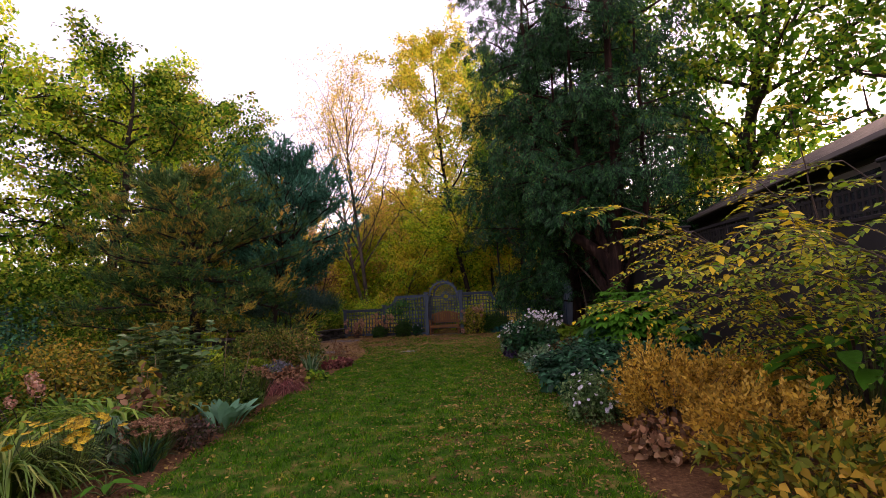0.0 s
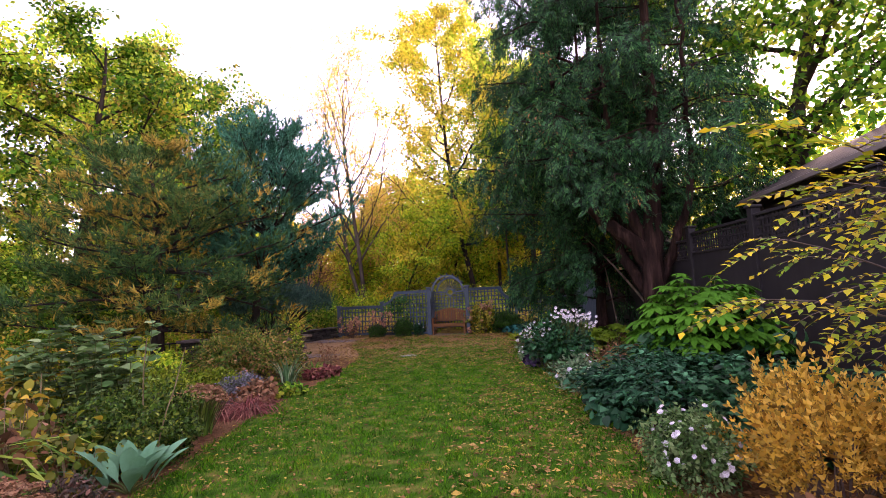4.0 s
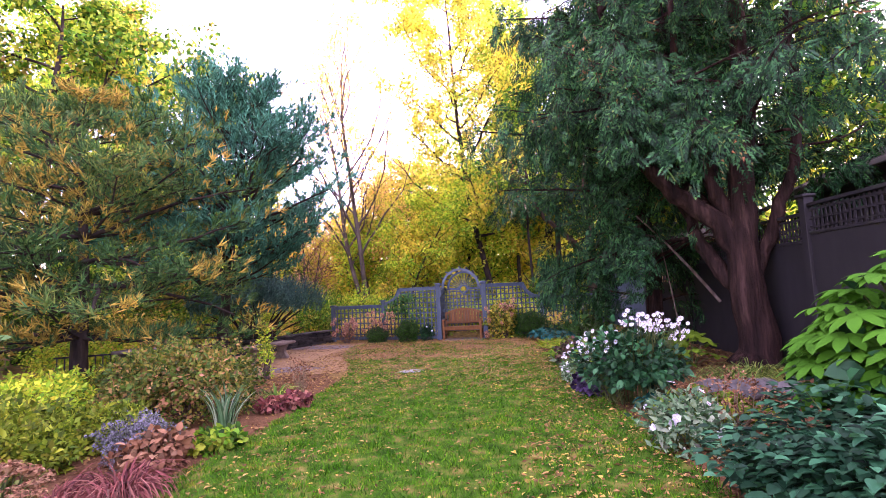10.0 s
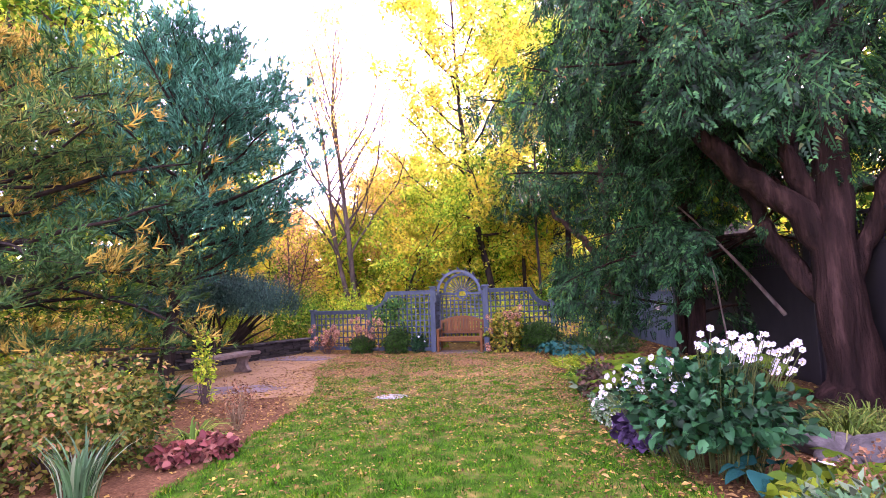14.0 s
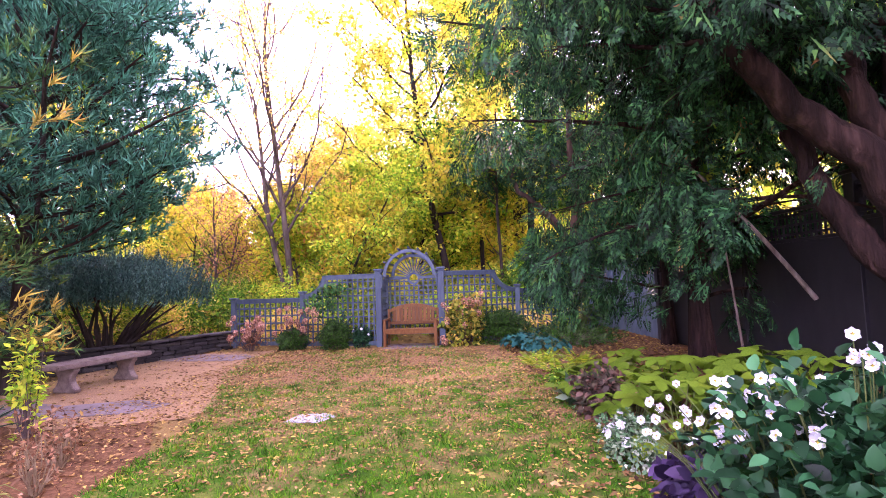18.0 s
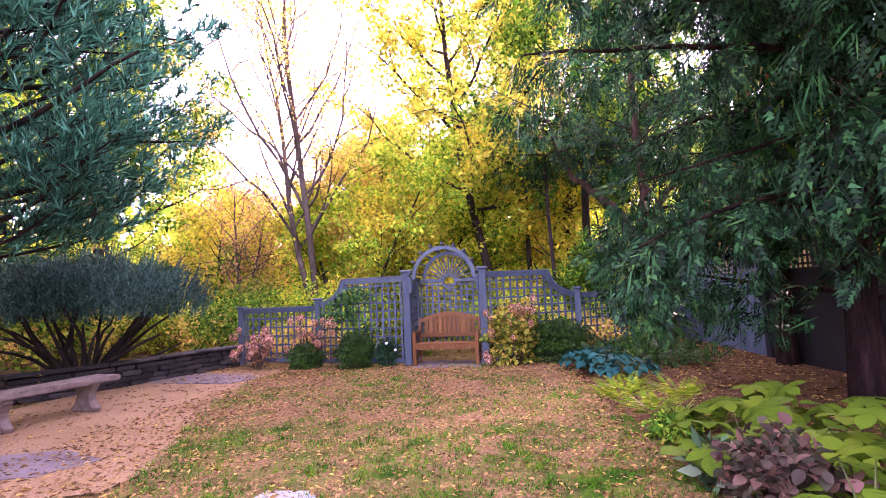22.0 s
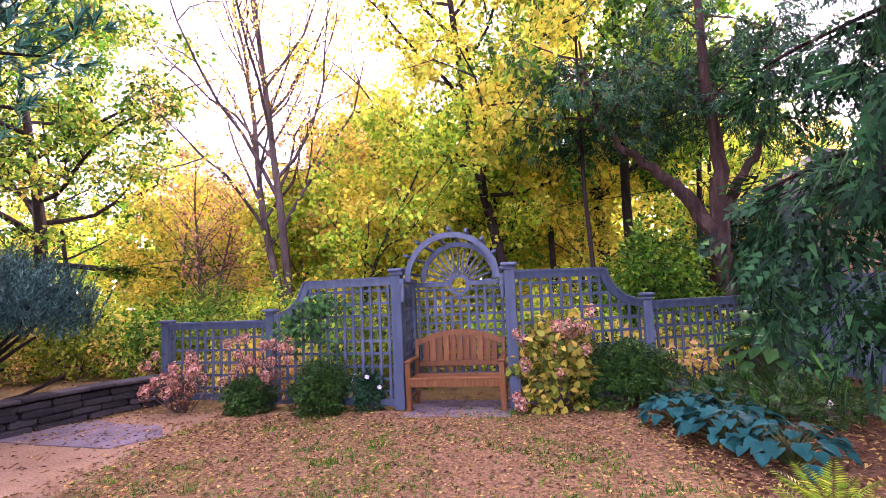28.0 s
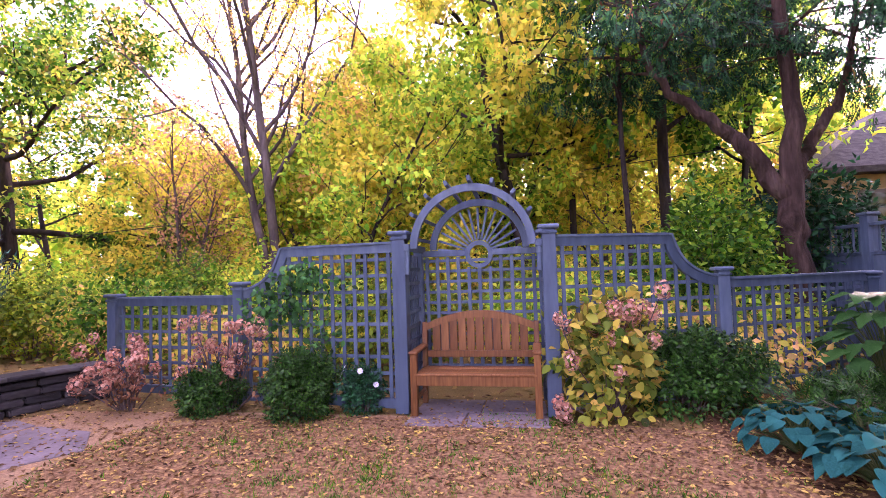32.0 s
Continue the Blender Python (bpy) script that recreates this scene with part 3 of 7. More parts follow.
M["lawn"] = lawn_mat()
big = 600
np_part("ground", [(-big, -big, -0.02), (big, -big, -0.02), (big, big, -0.02), (-big, big, -0.02)], np.array([(0, 1, 2, 3)]), M["forest"])
tagged(bpy.data.objects["ground"], "brown woodland ground strewn with leaves", "ground", kind="structure")
tagged(link_mesh("bed_left", outline_mesh("bed_left", [(-10, -26), (3, -26)] + LAWN_L[:40] + [(-2.4, -5.6), (-3.4, -6.0), (-5.2, -6.6), (-10, -7)], -0.006, M["mulch"])), "reddish brown bark mulch of a flower bed", "bed", kind="structure")
tagged(link_mesh("bed_right", outline_mesh("bed_right", LAWN_R + [(2.0, 1.5), (7.2, 4), (9.5, 4), (9.5, -26), (3, -26)], -0.006, M["mulch"])), "reddish brown bark mulch under shade plants", "bed", kind="structure")
tagged(link_mesh("lawn", outline_mesh("lawn", LAWN_L + [(-0.8, -0.15), (0.8, -0.15)] + LAWN_R[::-1], 0.002, M["lawn"])), "mown green lawn thinning to bare earth and leaves", "lawn", kind="structure")
tagged(link_mesh("gravel_patio", outline_mesh("gravel_patio", smooth_line([(-1.6, -6.2), (-2.9, -6.6), (-4.0, -6.3), (-5.2, -5.6), (-5.6, -4.0), (-5.7, -2.6), (-5.5, -1.4), (-4.6, -0.2)]) + [(-2.4, -0.1), (0.0, -0.1), (0.0, -2.0), (-1.5, -4.5)], -0.002, M["gravel"])), "sandy pinkish gravel patio", "patio", kind="structure")


def grass():
    rng = np.random.default_rng(11)
    n = 95000
    y = -21 + 21 * rng.random(n) ** 0.8
    l, r = lawn_span(y)
    x = l - 0.05 + (r - l + 0.1) * rng.random(n)
    nz = np.array([noise.noise(Vector((a * 0.9, b * 0.9, 0))) for a, b in zip(x, y)])
    keep = rng.random(n) < np.clip(1.3 - np.clip((y + 10.5) / 10.5, 0, 1.0) * 1.0 + nz * 1.1, 0.03, 1)
    x, y = x[keep], y[keep]
    n = len(x)
    d = np.stack([rng.normal(0, 0.55, n), rng.normal(0, 0.55, n), np.ones(n)], -1)
    tall = np.interp(y, [-12, -5], [1.0, 0.8]) * np.array([1 + 0.9 * noise.noise(Vector((a * 4.5, b * 4.5, 3))) for a, b in zip(x, y)])
    vs, fs = [], []
    for k in range(3):
        dd = d + rng.normal(0, 0.45, (n, 3)) * [1, 1, 0.1]
        v, f = scatter([(-0.075, 0, 0), (0.075, 0, 0), (0, 1, 0.15)], [(0, 1, 2)], turns(rng, dd, None, 1.0), rng.uniform(0.02, 0.06, n) * tall, np.stack([x + rng.normal(0, 0.015, n), y + rng.normal(0, 0.015, n), np.full(n, 0.0)], -1))
        fs.append(f + sum(len(a) for a in vs))
        vs.append(v)
    tagged(np_part("grass", np.concatenate(vs), np.concatenate(fs), M["grass"], kind="stuff"), "short green lawn grass, patchy near the seat", "grass")


def litter(name, n, xr, yr, size, label, mat="litter", power=1.0, z=0.012):
    rng = np.random.default_rng(len(name) * 7 + n)
    x = xr[0] + (xr[1] - xr[0]) * rng.random(n)
    y = yr[0] + (yr[1] - yr[0]) * rng.random(n) ** power
    d = np.stack([rng.normal(0, 1, n), rng.normal(0, 1, n), rng.normal(0, 0.15, n)], -1)
    v, f = scatter(*LEAF, turns(rng, d, None, 0.25), rng.uniform(size[0], size[1], n), np.stack([x, y, np.full(n, z)], -1))
    tagged(np_part(name, v, f, M[mat], kind="stuff"), label, "leaves")


grass()
litter("fallen_leaves", 18000, (-3.2, 2.6), (-8.5, -0.2), (0.022, 0.062), "dry brown and yellow fallen leaves by the seat", power=0.7)
litter("fence_leaves", 4200, (-5.0, 5.2), (-1.6, 0.7), (0.022, 0.062), "dry leaves drifted along the foot of the fence")
litter("bank_leaves", 3600, (2.1, 5.6), (-5.5, 1.0), (0.028, 0.07), "dry leaves under the cedars")
litter("lawn_leaves", 6500, (-0.6, 4.2), (-20, -6), (0.025, 0.06), "scattered yellow leaves on the lawn")
litter("lawn_edge_leaves", 4200, (2.3, 4.5), (-18, -5), (0.025, 0.065), "yellow and brown leaves along the lawn edge")
litter("bed_leaves", 5000, (2.2, 7.0), (-16, 2.5), (0.04, 0.1), "brown leaves on the shade bed")
litter("patio_leaves", 2600, (-6.0, -1.2), (-8, 0.3), (0.03, 0.08), "brown leaves and chips on the patio")
litter("left_bed_leaves", 2600, (-3.0, 0.3), (-18, -6), (0.03, 0.08), "brown leaves on the flower bed mulch")
litter("wood_leaves", 9000, (-16, 16), (0.6, 16), (0.07, 0.16), "yellow and brown leaves on the woodland floor")

# ---- garden fence with arched arbour ----
def post(parent, x, y, h, w=0.14, cap=True, name="post", rz=0.0):
    p = box(name, (w, w, h), (x, y, h / 2), M["paint"], parent, 0.006, rot=(0, 0, rz))
    if cap:
        box("cap_moulding", (w + 0.03, w + 0.03, 0.03), (0, 0, h / 2 - 0.035), M["paint"], p, 0.008)
        box("cap", (w + 0.07, w + 0.07, 0.045), (0, 0, h / 2 + 0.0225), M["paint"], p, 0.014)
    return p


def panel(parent, a, b, top, low=0.1, step=0.141, hstep=0.168, slat=0.04):
    """A lattice panel between two places on plan; top(u) gives the rail's height at u metres from a."""
    a, b = np.array(a, float), np.array(b, float)
    L = np.linalg.norm(b - a)
    d = (b - a) / L
    rz = math.degrees(math.atan2(d[1], d[0]))

    def at(u, off=0.0):
        return a[0] + d[0] * u - d[1] * off, a[1] + d[1] * u + d[0] * off
    n = int(L / step)
    for i in range(1, n + 1):
        u = L * i / (n + 1)
        h = top(u) - low
        box("upright_slat", (slat, 0.016, round(h, 2)), (*at(u), low + h / 2), M["paint"], parent, 0.002, rot=(0, 0, rz))
    z = low + 0.12
    zmax = max(top(u) for u in np.linspace(0, L, 30))
    while z < zmax - 0.08:
        us = [u for u in np.linspace(0.02, L - 0.02, 60) if top(u) > z + 0.02]
        if us and us[-1] - us[0] > 0.1:
            u0, u1 = us[0], us[-1]
            box("cross_slat", (round(u1 - u0, 2), 0.014, slat * 0.9), (*at((u0 + u1) / 2, 0.016), z), M["paint"], parent, 0.002, rot=(0, 0, rz))
        z += hstep
    box("bottom_rail", (L - 0.12, 0.05, 0.1), (*at(L / 2), low - 0.01), M["paint"], parent, 0.005, rot=(0, 0, rz))
    # the top rail, straight or swept, with its capping
    us = np.linspace(0.05, L - 0.05, 40)
    for nm, w, dz, th in (("top_rail", 0.045, -0.045, 0.09), ("rail_capping", 0.095, 0.012, 0.024)):
        bm = bmesh.new()
        prev = None
        for k, u in enumerate(us):
            e = 0.05
            g = (top(min(u + e, L)) - top(max(u - e, 0))) / (min(u + e, L) - max(u - e, 0))
            nrm = np.array([-g, 1.0]) / math.hypot(g, 1)
            ring = []
            for oy, oz in ((-w / 2, -th / 2), (w / 2, -th / 2), (w / 2, th / 2), (-w / 2, th / 2)):
                uu, zz = u + nrm[0] * (dz + oz), top(u) + nrm[1] * (dz + oz)
                ring.append(bm.verts.new((*at(uu, oy), zz)))
            if prev:
                for q in range(4):
                    bm.faces.new((prev[q], prev[(q + 1) % 4], ring[(q + 1) % 4], ring[q]))
            else:
                bm.faces.new(ring[::-1])
            prev = ring
        bm.faces.new(prev)
        bmesh.ops.recalc_face_normals(bm, faces=bm.faces[:])
        link_mesh(nm, bm_mesh(nm, bm, M["paint"]), parent)


def swept(L, high, low, run, at_end=True):
    """Rail height: level, then a concave sweep down over the last run metres."""
    def top(u):
        s = (u - (L - run)) / run if at_end else (run - u) / run
        if s <= 0:
            return high
        s = min(s, 1)
        return low + (high - low) * (1 - math.sqrt(max(0, 1 - (1 - s) ** 2)))
    return top


P1, P2, P3, P4, P5, P6 = (-4.63, 0.50), (-2.72, 0.24), (-0.75, 0.0), (0.75, 0.0), (2.56, 0.78), (4.5, 1.75)
fence = thing("lattice_fence", (0, 0, 0), "blue-grey painted lattice garden fence with swept panels", "fence")
for p, h in ((P1, 1.22), (P2, 1.33), (P5, 1.33), (P6, 1.22)):
    post(fence, *p, h, 0.12)


def dist(a, b):
    return math.hypot(a[0] - b[0], a[1] - b[1])


L23, L45 = dist(P2, P3), dist(P4, P5)
panel(fence, P1, P2, lambda u: 1.2, 0.12, step=0.158, hstep=0.185)
panel(fence, P2, P3, swept(L23, 1.72, 1.27, 0.55, False), 0.1)
panel(fence, P4, P5, swept(L45, 1.72, 1.27, 0.6, True), 0.1)
panel(fence, P5, P6, lambda u: 1.24, 0.12)

arbour = thing("garden_arbour", (0, 0, 0), "blue-grey painted wooden arbour with a sunburst arch", "arbour")
for sx in (-1, 1):
    post(arbour, 0.75 * sx, 0, 1.80)
    post(arbour, 0.70 * sx, 0.62, 1.66, 0.1, False, "back_post")
    box("side_beam", (0.06, 0.78, 0.07), (0.655 * sx, 0.28, 1.67), M["paint"], arbour, 0.006)
    box("beam_bracket", (0.05, 0.05, 0.26), (0.655 * sx, -0.085, 1.52), M["paint"], arbour, 0.015)
    box("beam_bracket", (0.055, 0.09, 0.09), (0.655 * sx, -0.07, 1.60), M["paint"], arbour, 0.02)
    for k in range(5):
        box("side_slat", (0.016, 0.04, 1.45), (0.70 * sx, 0.12 + 0.1 * k, 0.88), M["paint"], arbour, 0.002)
    for k in range(9):
        box("side_slat", (0.014, 0.52, 0.038), (0.685 * sx, 0.32, 0.25 + 0.15 * k), M["paint"], arbour, 0.002)


def arc_band(name, cx, y, cz, r0, r1, thick, parent, a0=0.0, a1=180.0, n=36):
    bm = bmesh.new()
    prev = None
    for k in range(n + 1):
        a = radians(a0 + (a1 - a0) * k / n)
        c, s = math.cos(a), math.sin(a)
        ring = [bm.verts.new((cx + r * c, y + o, cz + r * s)) for r, o in ((r0, -thick / 2), (r1, -thick / 2), (r1, thick / 2), (r0, thick / 2))]
        if prev:
            for q in range(4):
                bm.faces.new((prev[q], prev[(q + 1) % 4], ring[(q + 1) % 4], ring[q]))
        elif a1 - a0 < 359:
            bm.faces.new(ring)
        prev = ring
    if a1 - a0 < 359:
        bm.faces.new(prev)
    bmesh.ops.remove_doubles(bm, verts=bm.verts[:], dist=0.0005)
    bmesh.ops.recalc_face_normals(bm, faces=bm.faces[:])
    return link_mesh(name, bm_mesh(name, bm, M["paint"]), parent)


arc_band("front_arch", 0, -0.03, 1.66, 0.555, 0.63, 0.05, arbour)
arc_band("back_arch", 0, 0.62, 1.66, 0.485, 0.56, 0.05, arbour)
for k in range(9):
    a = radians(10 + 160 * k / 8)
    box("arch_purlin", (0.036, 0.88, 0.055), (0.625 * math.cos(a), 0.295, 1.66 + 0.625 * math.sin(a)), M["paint"], arbour, 0.004, rot=(-6, 90 - math.degrees(a), 0))
arc_band("sun_ring", 0, 0.62, 1.60, 0.105, 0.155, 0.05, arbour, 0, 360, 40)
for k in range(15):
    a = radians(6 + 168 * k / 14)
    r0, r1 = 0.15, 0.47 + 0.04 * math.sin(a)
    box("sun_ray", (r1 - r0, 0.022, 0.026), ((r0 + r1) / 2 * math.cos(a), 0.62, 1.615 + (r0 + r1) / 2 * math.sin(a)), M["paint"], arbour, 0.003, rot=(0, -math.degrees(a), 0))
for sx in (-1, 1):
    box("cross_rail", (0.53, 0.05, 0.07), (0.415 * sx, 0.62, 1.62), M["paint"], arbour, 0.005)
for k in range(11):
    x = -0.6 + 1.2 * k / 10
    box("upright_slat", (0.04, 0.016, 1.34 if abs(x) > 0.14 else 1.22), (x, 0.62, 0.91 if abs(x) > 0.14 else 0.85), M["paint"], arbour, 0.002)
for k in range(12):
    box("cross_slat", (1.3, 0.014, 0.034), (0, 0.636, 0.24 + 0.118 * k), M["paint"], arbour, 0.002)

# ---- teak bench ----
bench = thing("garden_bench", (0, 0, 0), "oiled brown teak bench with an arched slatted back", "bench")
W = 0.6
for sx in (-1, 1):
    box("front_leg", (0.068, 0.068, 0.6), (W * sx, -0.14, 0.3 + 0.012), M["teak"], bench, 0.006)
    box("back_leg", (0.055, 0.06, 0.86), (W * sx, 0.38, 0.43 + 0.012), M["teak"], bench, 0.006, rot=(-6, 0, 0))
    box("armrest", (0.085, 0.56, 0.035), (W * sx, 0.09, 0.628), M["teak"], bench, 0.012)
    box("side_rail", (0.035, 0.46, 0.07), (W * sx, 0.11, 0.36), M["teak"], bench, 0.004)
    box("side_rail", (0.03, 0.46, 0.04), (W * sx, 0.11, 0.16), M["teak"], bench, 0.004)
box("front_apron", (1.14, 0.03, 0.095), (0, -0.15, 0.355), M["teak"], bench, 0.005)
box("back_apron", (1.14, 0.03, 0.08), (0, 0.36, 0.35), M["teak"], bench, 0.005)
for k in range(7):
    box("seat_slat", (1.19, 0.062, 0.022), (0, -0.145 + 0.074 * k, 0.415 - 0.004 * min(k, 4)), M["teak"], bench, 0.005)


def back_top(x):
    return 0.86 + 0.13 * (1 - (x / 0.57) ** 2)


bm = bmesh.new()
prev = None
for k in range(25):
    x = -0.575 + 1.15 * k / 24
    ring = [bm.verts.new((x, 0.405 + oy, back_top(x) + oz)) for oy, oz in ((-0.026, -0.075), (0.026, -0.075), (0.026, 0), (-0.026, 0))]
    if prev:
        for q in range(4):
            bm.faces.new((prev[q], prev[(q + 1) % 4], ring[(q + 1) % 4], ring[q]))
    else:
        bm.faces.new(ring[::-1])
    prev = ring
bm.faces.new(prev)
bmesh.ops.recalc_face_normals(bm, faces=bm.faces[:])
link_mesh("crest_rail", bm_mesh("crest_rail", bm, M["teak"]), bench)
box("back_bottom_rail", (1.14, 0.036, 0.07), (0, 0.385, 0.53), M["teak"], bench, 0.005)
for k in range(11):
    x = -0.47 + 0.94 * k / 10
    h = round(back_top(x) - 0.06 - 0.55, 3)
    box("back_slat", (0.084, 0.018, h), (x, 0.395, 0.555 + h / 2), M["teak"], bench, 0.003)


def flag(name, pts, z, th, label, rz=0.0):
    bm = bmesh.new()
    f = bm.faces.new([bm.verts.new((x, y, 0)) for x, y in pts])
    r = bmesh.ops.extrude_face_region(bm, geom=[f])
    for v in [g for g in r["geom"] if isinstance(g, bmesh.types.BMVert)]:
        v.co.z += th
    bmesh.ops.recalc_face_normals(bm, faces=bm.faces[:])
    bmesh.ops.bevel(bm, geom=[e for e in bm.edges if e.calc_length() > 0.05], offset=0.006, segments=1, affect="EDGES")
    ob = link_mesh(name, bm_mesh(name, bm, M["palestone" if name == "stepping_stone" else "slate"]))
    ob.matrix_world = pose(0, 0, z, 0, 0, rz)
    return tagged(ob, label, "paving stone")


flag("paving_slab", [(-0.66, -0.42), (-0.12, -0.43), (-0.10, 0.02), (-0.64, 0.03)], -0.012, 0.024, "grey flagstone under the teak bench")
flag("paving_slab", [(-0.105, -0.43), (0.70, -0.40), (0.68, 0.02), (-0.085, 0.02)], -0.012, 0.022, "grey flagstone under the teak bench")
flag("paving_slab", [(-0.64, 0.045), (0.02, 0.035), (0.03, 0.5), (-0.62, 0.5)], -0.012, 0.024, "grey flagstone under the teak bench")
flag("paving_slab", [(0.035, 0.035), (0.68, 0.035), (0.66, 0.5), (0.045, 0.5)], -0.012, 0.023, "grey flagstone under the teak bench")
flag("stepping_stone", [(-0.36, -6.42), (0.02, -6.46), (0.16, -6.22), (0.06, -6.08), (-0.28, -6.10)], -0.01, 0.02, "pale flat stone set in the lawn")
flag("paving_slab", [(-4.55, -1.65), (-3.5, -1.75), (-3.2, -1.3), (-3.6, -0.85), (-4.3, -0.75)], -0.01, 0.02, "pinkish grey flagstone in the gravel patio")
flag("paving_slab", [(-5.3, -1.55), (-4.62, -1.62), (-4.38, -0.72), (-4.85, -0.55)], -0.01, 0.018, "pinkish grey flagstone in the gravel patio")
flag("paving_slab", [(-3.4, -6.2), (-2.5, -5.95), (-2.25, -5.5), (-2.9, -5.25), (-3.7, -5.55)], -0.01, 0.02, "pinkish grey flagstone in the gravel patio")
flag("paving_slab", [(-4.6, -5.9), (-3.55, -6.1), (-3.8, -5.5), (-4.5, -5.3)], -0.01, 0.018, "pinkish grey flagstone in the gravel patio")

# ---- trees ----
def deciduous(name, base, h, spread, trunk_r, leaf, size, count, label, seed, bark="bark", first=0.3, lean=(0, 0), limbs=12, fill=1.0, forks=1, up=0.7, template=None, sides=7, fork_out=0.16, level=0.1, tiers=1.0):
    """A tapered trunk with limbs, branches and twigs, and leaf sprigs along the twigs."""
    rng = np.random.default_rng(seed)
    tree = thing(name, (base[0], base[1], 0), label, "tree")
    paths, twigs, fine = [], [], []
    for fk in range(forks):
        a0 = rng.uniform(0, 6.28) if fork_out < 0.2 else 0.5 + 2.3 * fk
        d0 = np.array([lean[0] + (fork_out * math.cos(a0) if forks > 1 else 0), lean[1] + (fork_out * math.sin(a0) if forks > 1 else 0), 1.0])
        tr = wander(rng, (0.12 * fk, 0, -0.1), d0, h * (0.92 - 0.07 * fk), 12, 0.05)
        rad = trunk_r * (1 - 0.06 * fk) * np.linspace(1.0, 0.08, 13) ** 0.8
        rad[0] *= 1.35
        paths.append((tr, rad))
        for i in range(limbs):
            f = first + (0.98 - first) * (i + rng.random() * 0.7) / limbs
            k = f * 12
            i0 = min(int(k), 11)
            p = tr[i0] + (tr[i0 + 1] - tr[i0]) * (k - i0)
            a = i * 2.4 + rng.uniform(-0.5, 0.5) + a0
            shape = math.sin(math.pi * min(1, 0.28 + 0.72 * (f - first) / (1 - first))) ** 0.7
            L = spread * (0.35 + 0.65 * shape) * rng.uniform(0.75, 1.15)
            d = np.array([math.cos(a), math.sin(a), up * (0.5 + f)])
            lp = wander(rng, p, d, L, 7, 0.16, (0, 0, 0.15))
            r = min(rad[i0] * 0.55, 0.035 * L)
            paths.append((lp, r * np.linspace(1, 0.2, 8)))
            for j in range(5):
                q = lp[2 + j]
                dd = unit(lp[min(3 + j, 7)] - lp[1 + j]) + rng.normal(0, 0.75, 3)
                sl = L * rng.uniform(0.25, 0.45)
                sp = wander(rng, q, dd, sl, 4, 0.2, (0, 0, 0.1))
                fine.append((sp, r * 0.4 * np.linspace(1, 0.25, 5)))
                for w in range(3):
                    tq = sp[1 + w]
                    td = unit(sp[min(2 + w, 4)] - sp[w]) + rng.normal(0, 0.8, 3)
                    tp = wander(rng, tq, td, sl * rng.uniform(0.35, 0.6), 3, 0.25, (0, 0, -0.1))
                    fine.append((tp, r * 0.16 * np.linspace(1, 0.3, 4)))
                    twigs.append(tp)
                twigs.append(sp)
    v, f = tube_np(paths, sides)
    v2, f2 = tube_np(fine if sides > 5 else fine[::2], 3)
    np_part("trunk", np.concatenate([v, v2]), np.concatenate([f, f2 + len(v)]), M[bark], tree, smooth=True)
    if count:
        tw = np.array([t[np.linspace(0, len(t) - 1, 4).astype(int)] for t in twigs])
        n = count
        i = rng.integers(0, len(tw), n)
        u = rng.random(n) * 2.999
        k = u.astype(int)
        p = tw[i, k] + (tw[i, np.minimum(k + 1, 3)] - tw[i, k]) * (u - k)[:, None] + rng.normal(0, size * 0.9 * fill, (n, 3)) * [1, 1, tiers]
        d = rng.normal(0, 1, (n, 3)) * [1, 1, 1 - 0.7 * level] + [0, 0, -0.35]
        tv, tf = template or PAIR
        v, f = scatter(tv, tf, turns(rng, d, None, 1.0 - 0.55 * level), size * 1.14 * rng.uniform(0.7, 1.4, n), p)
        np_part("crown", v, f, M[leaf], tree)
    return tree


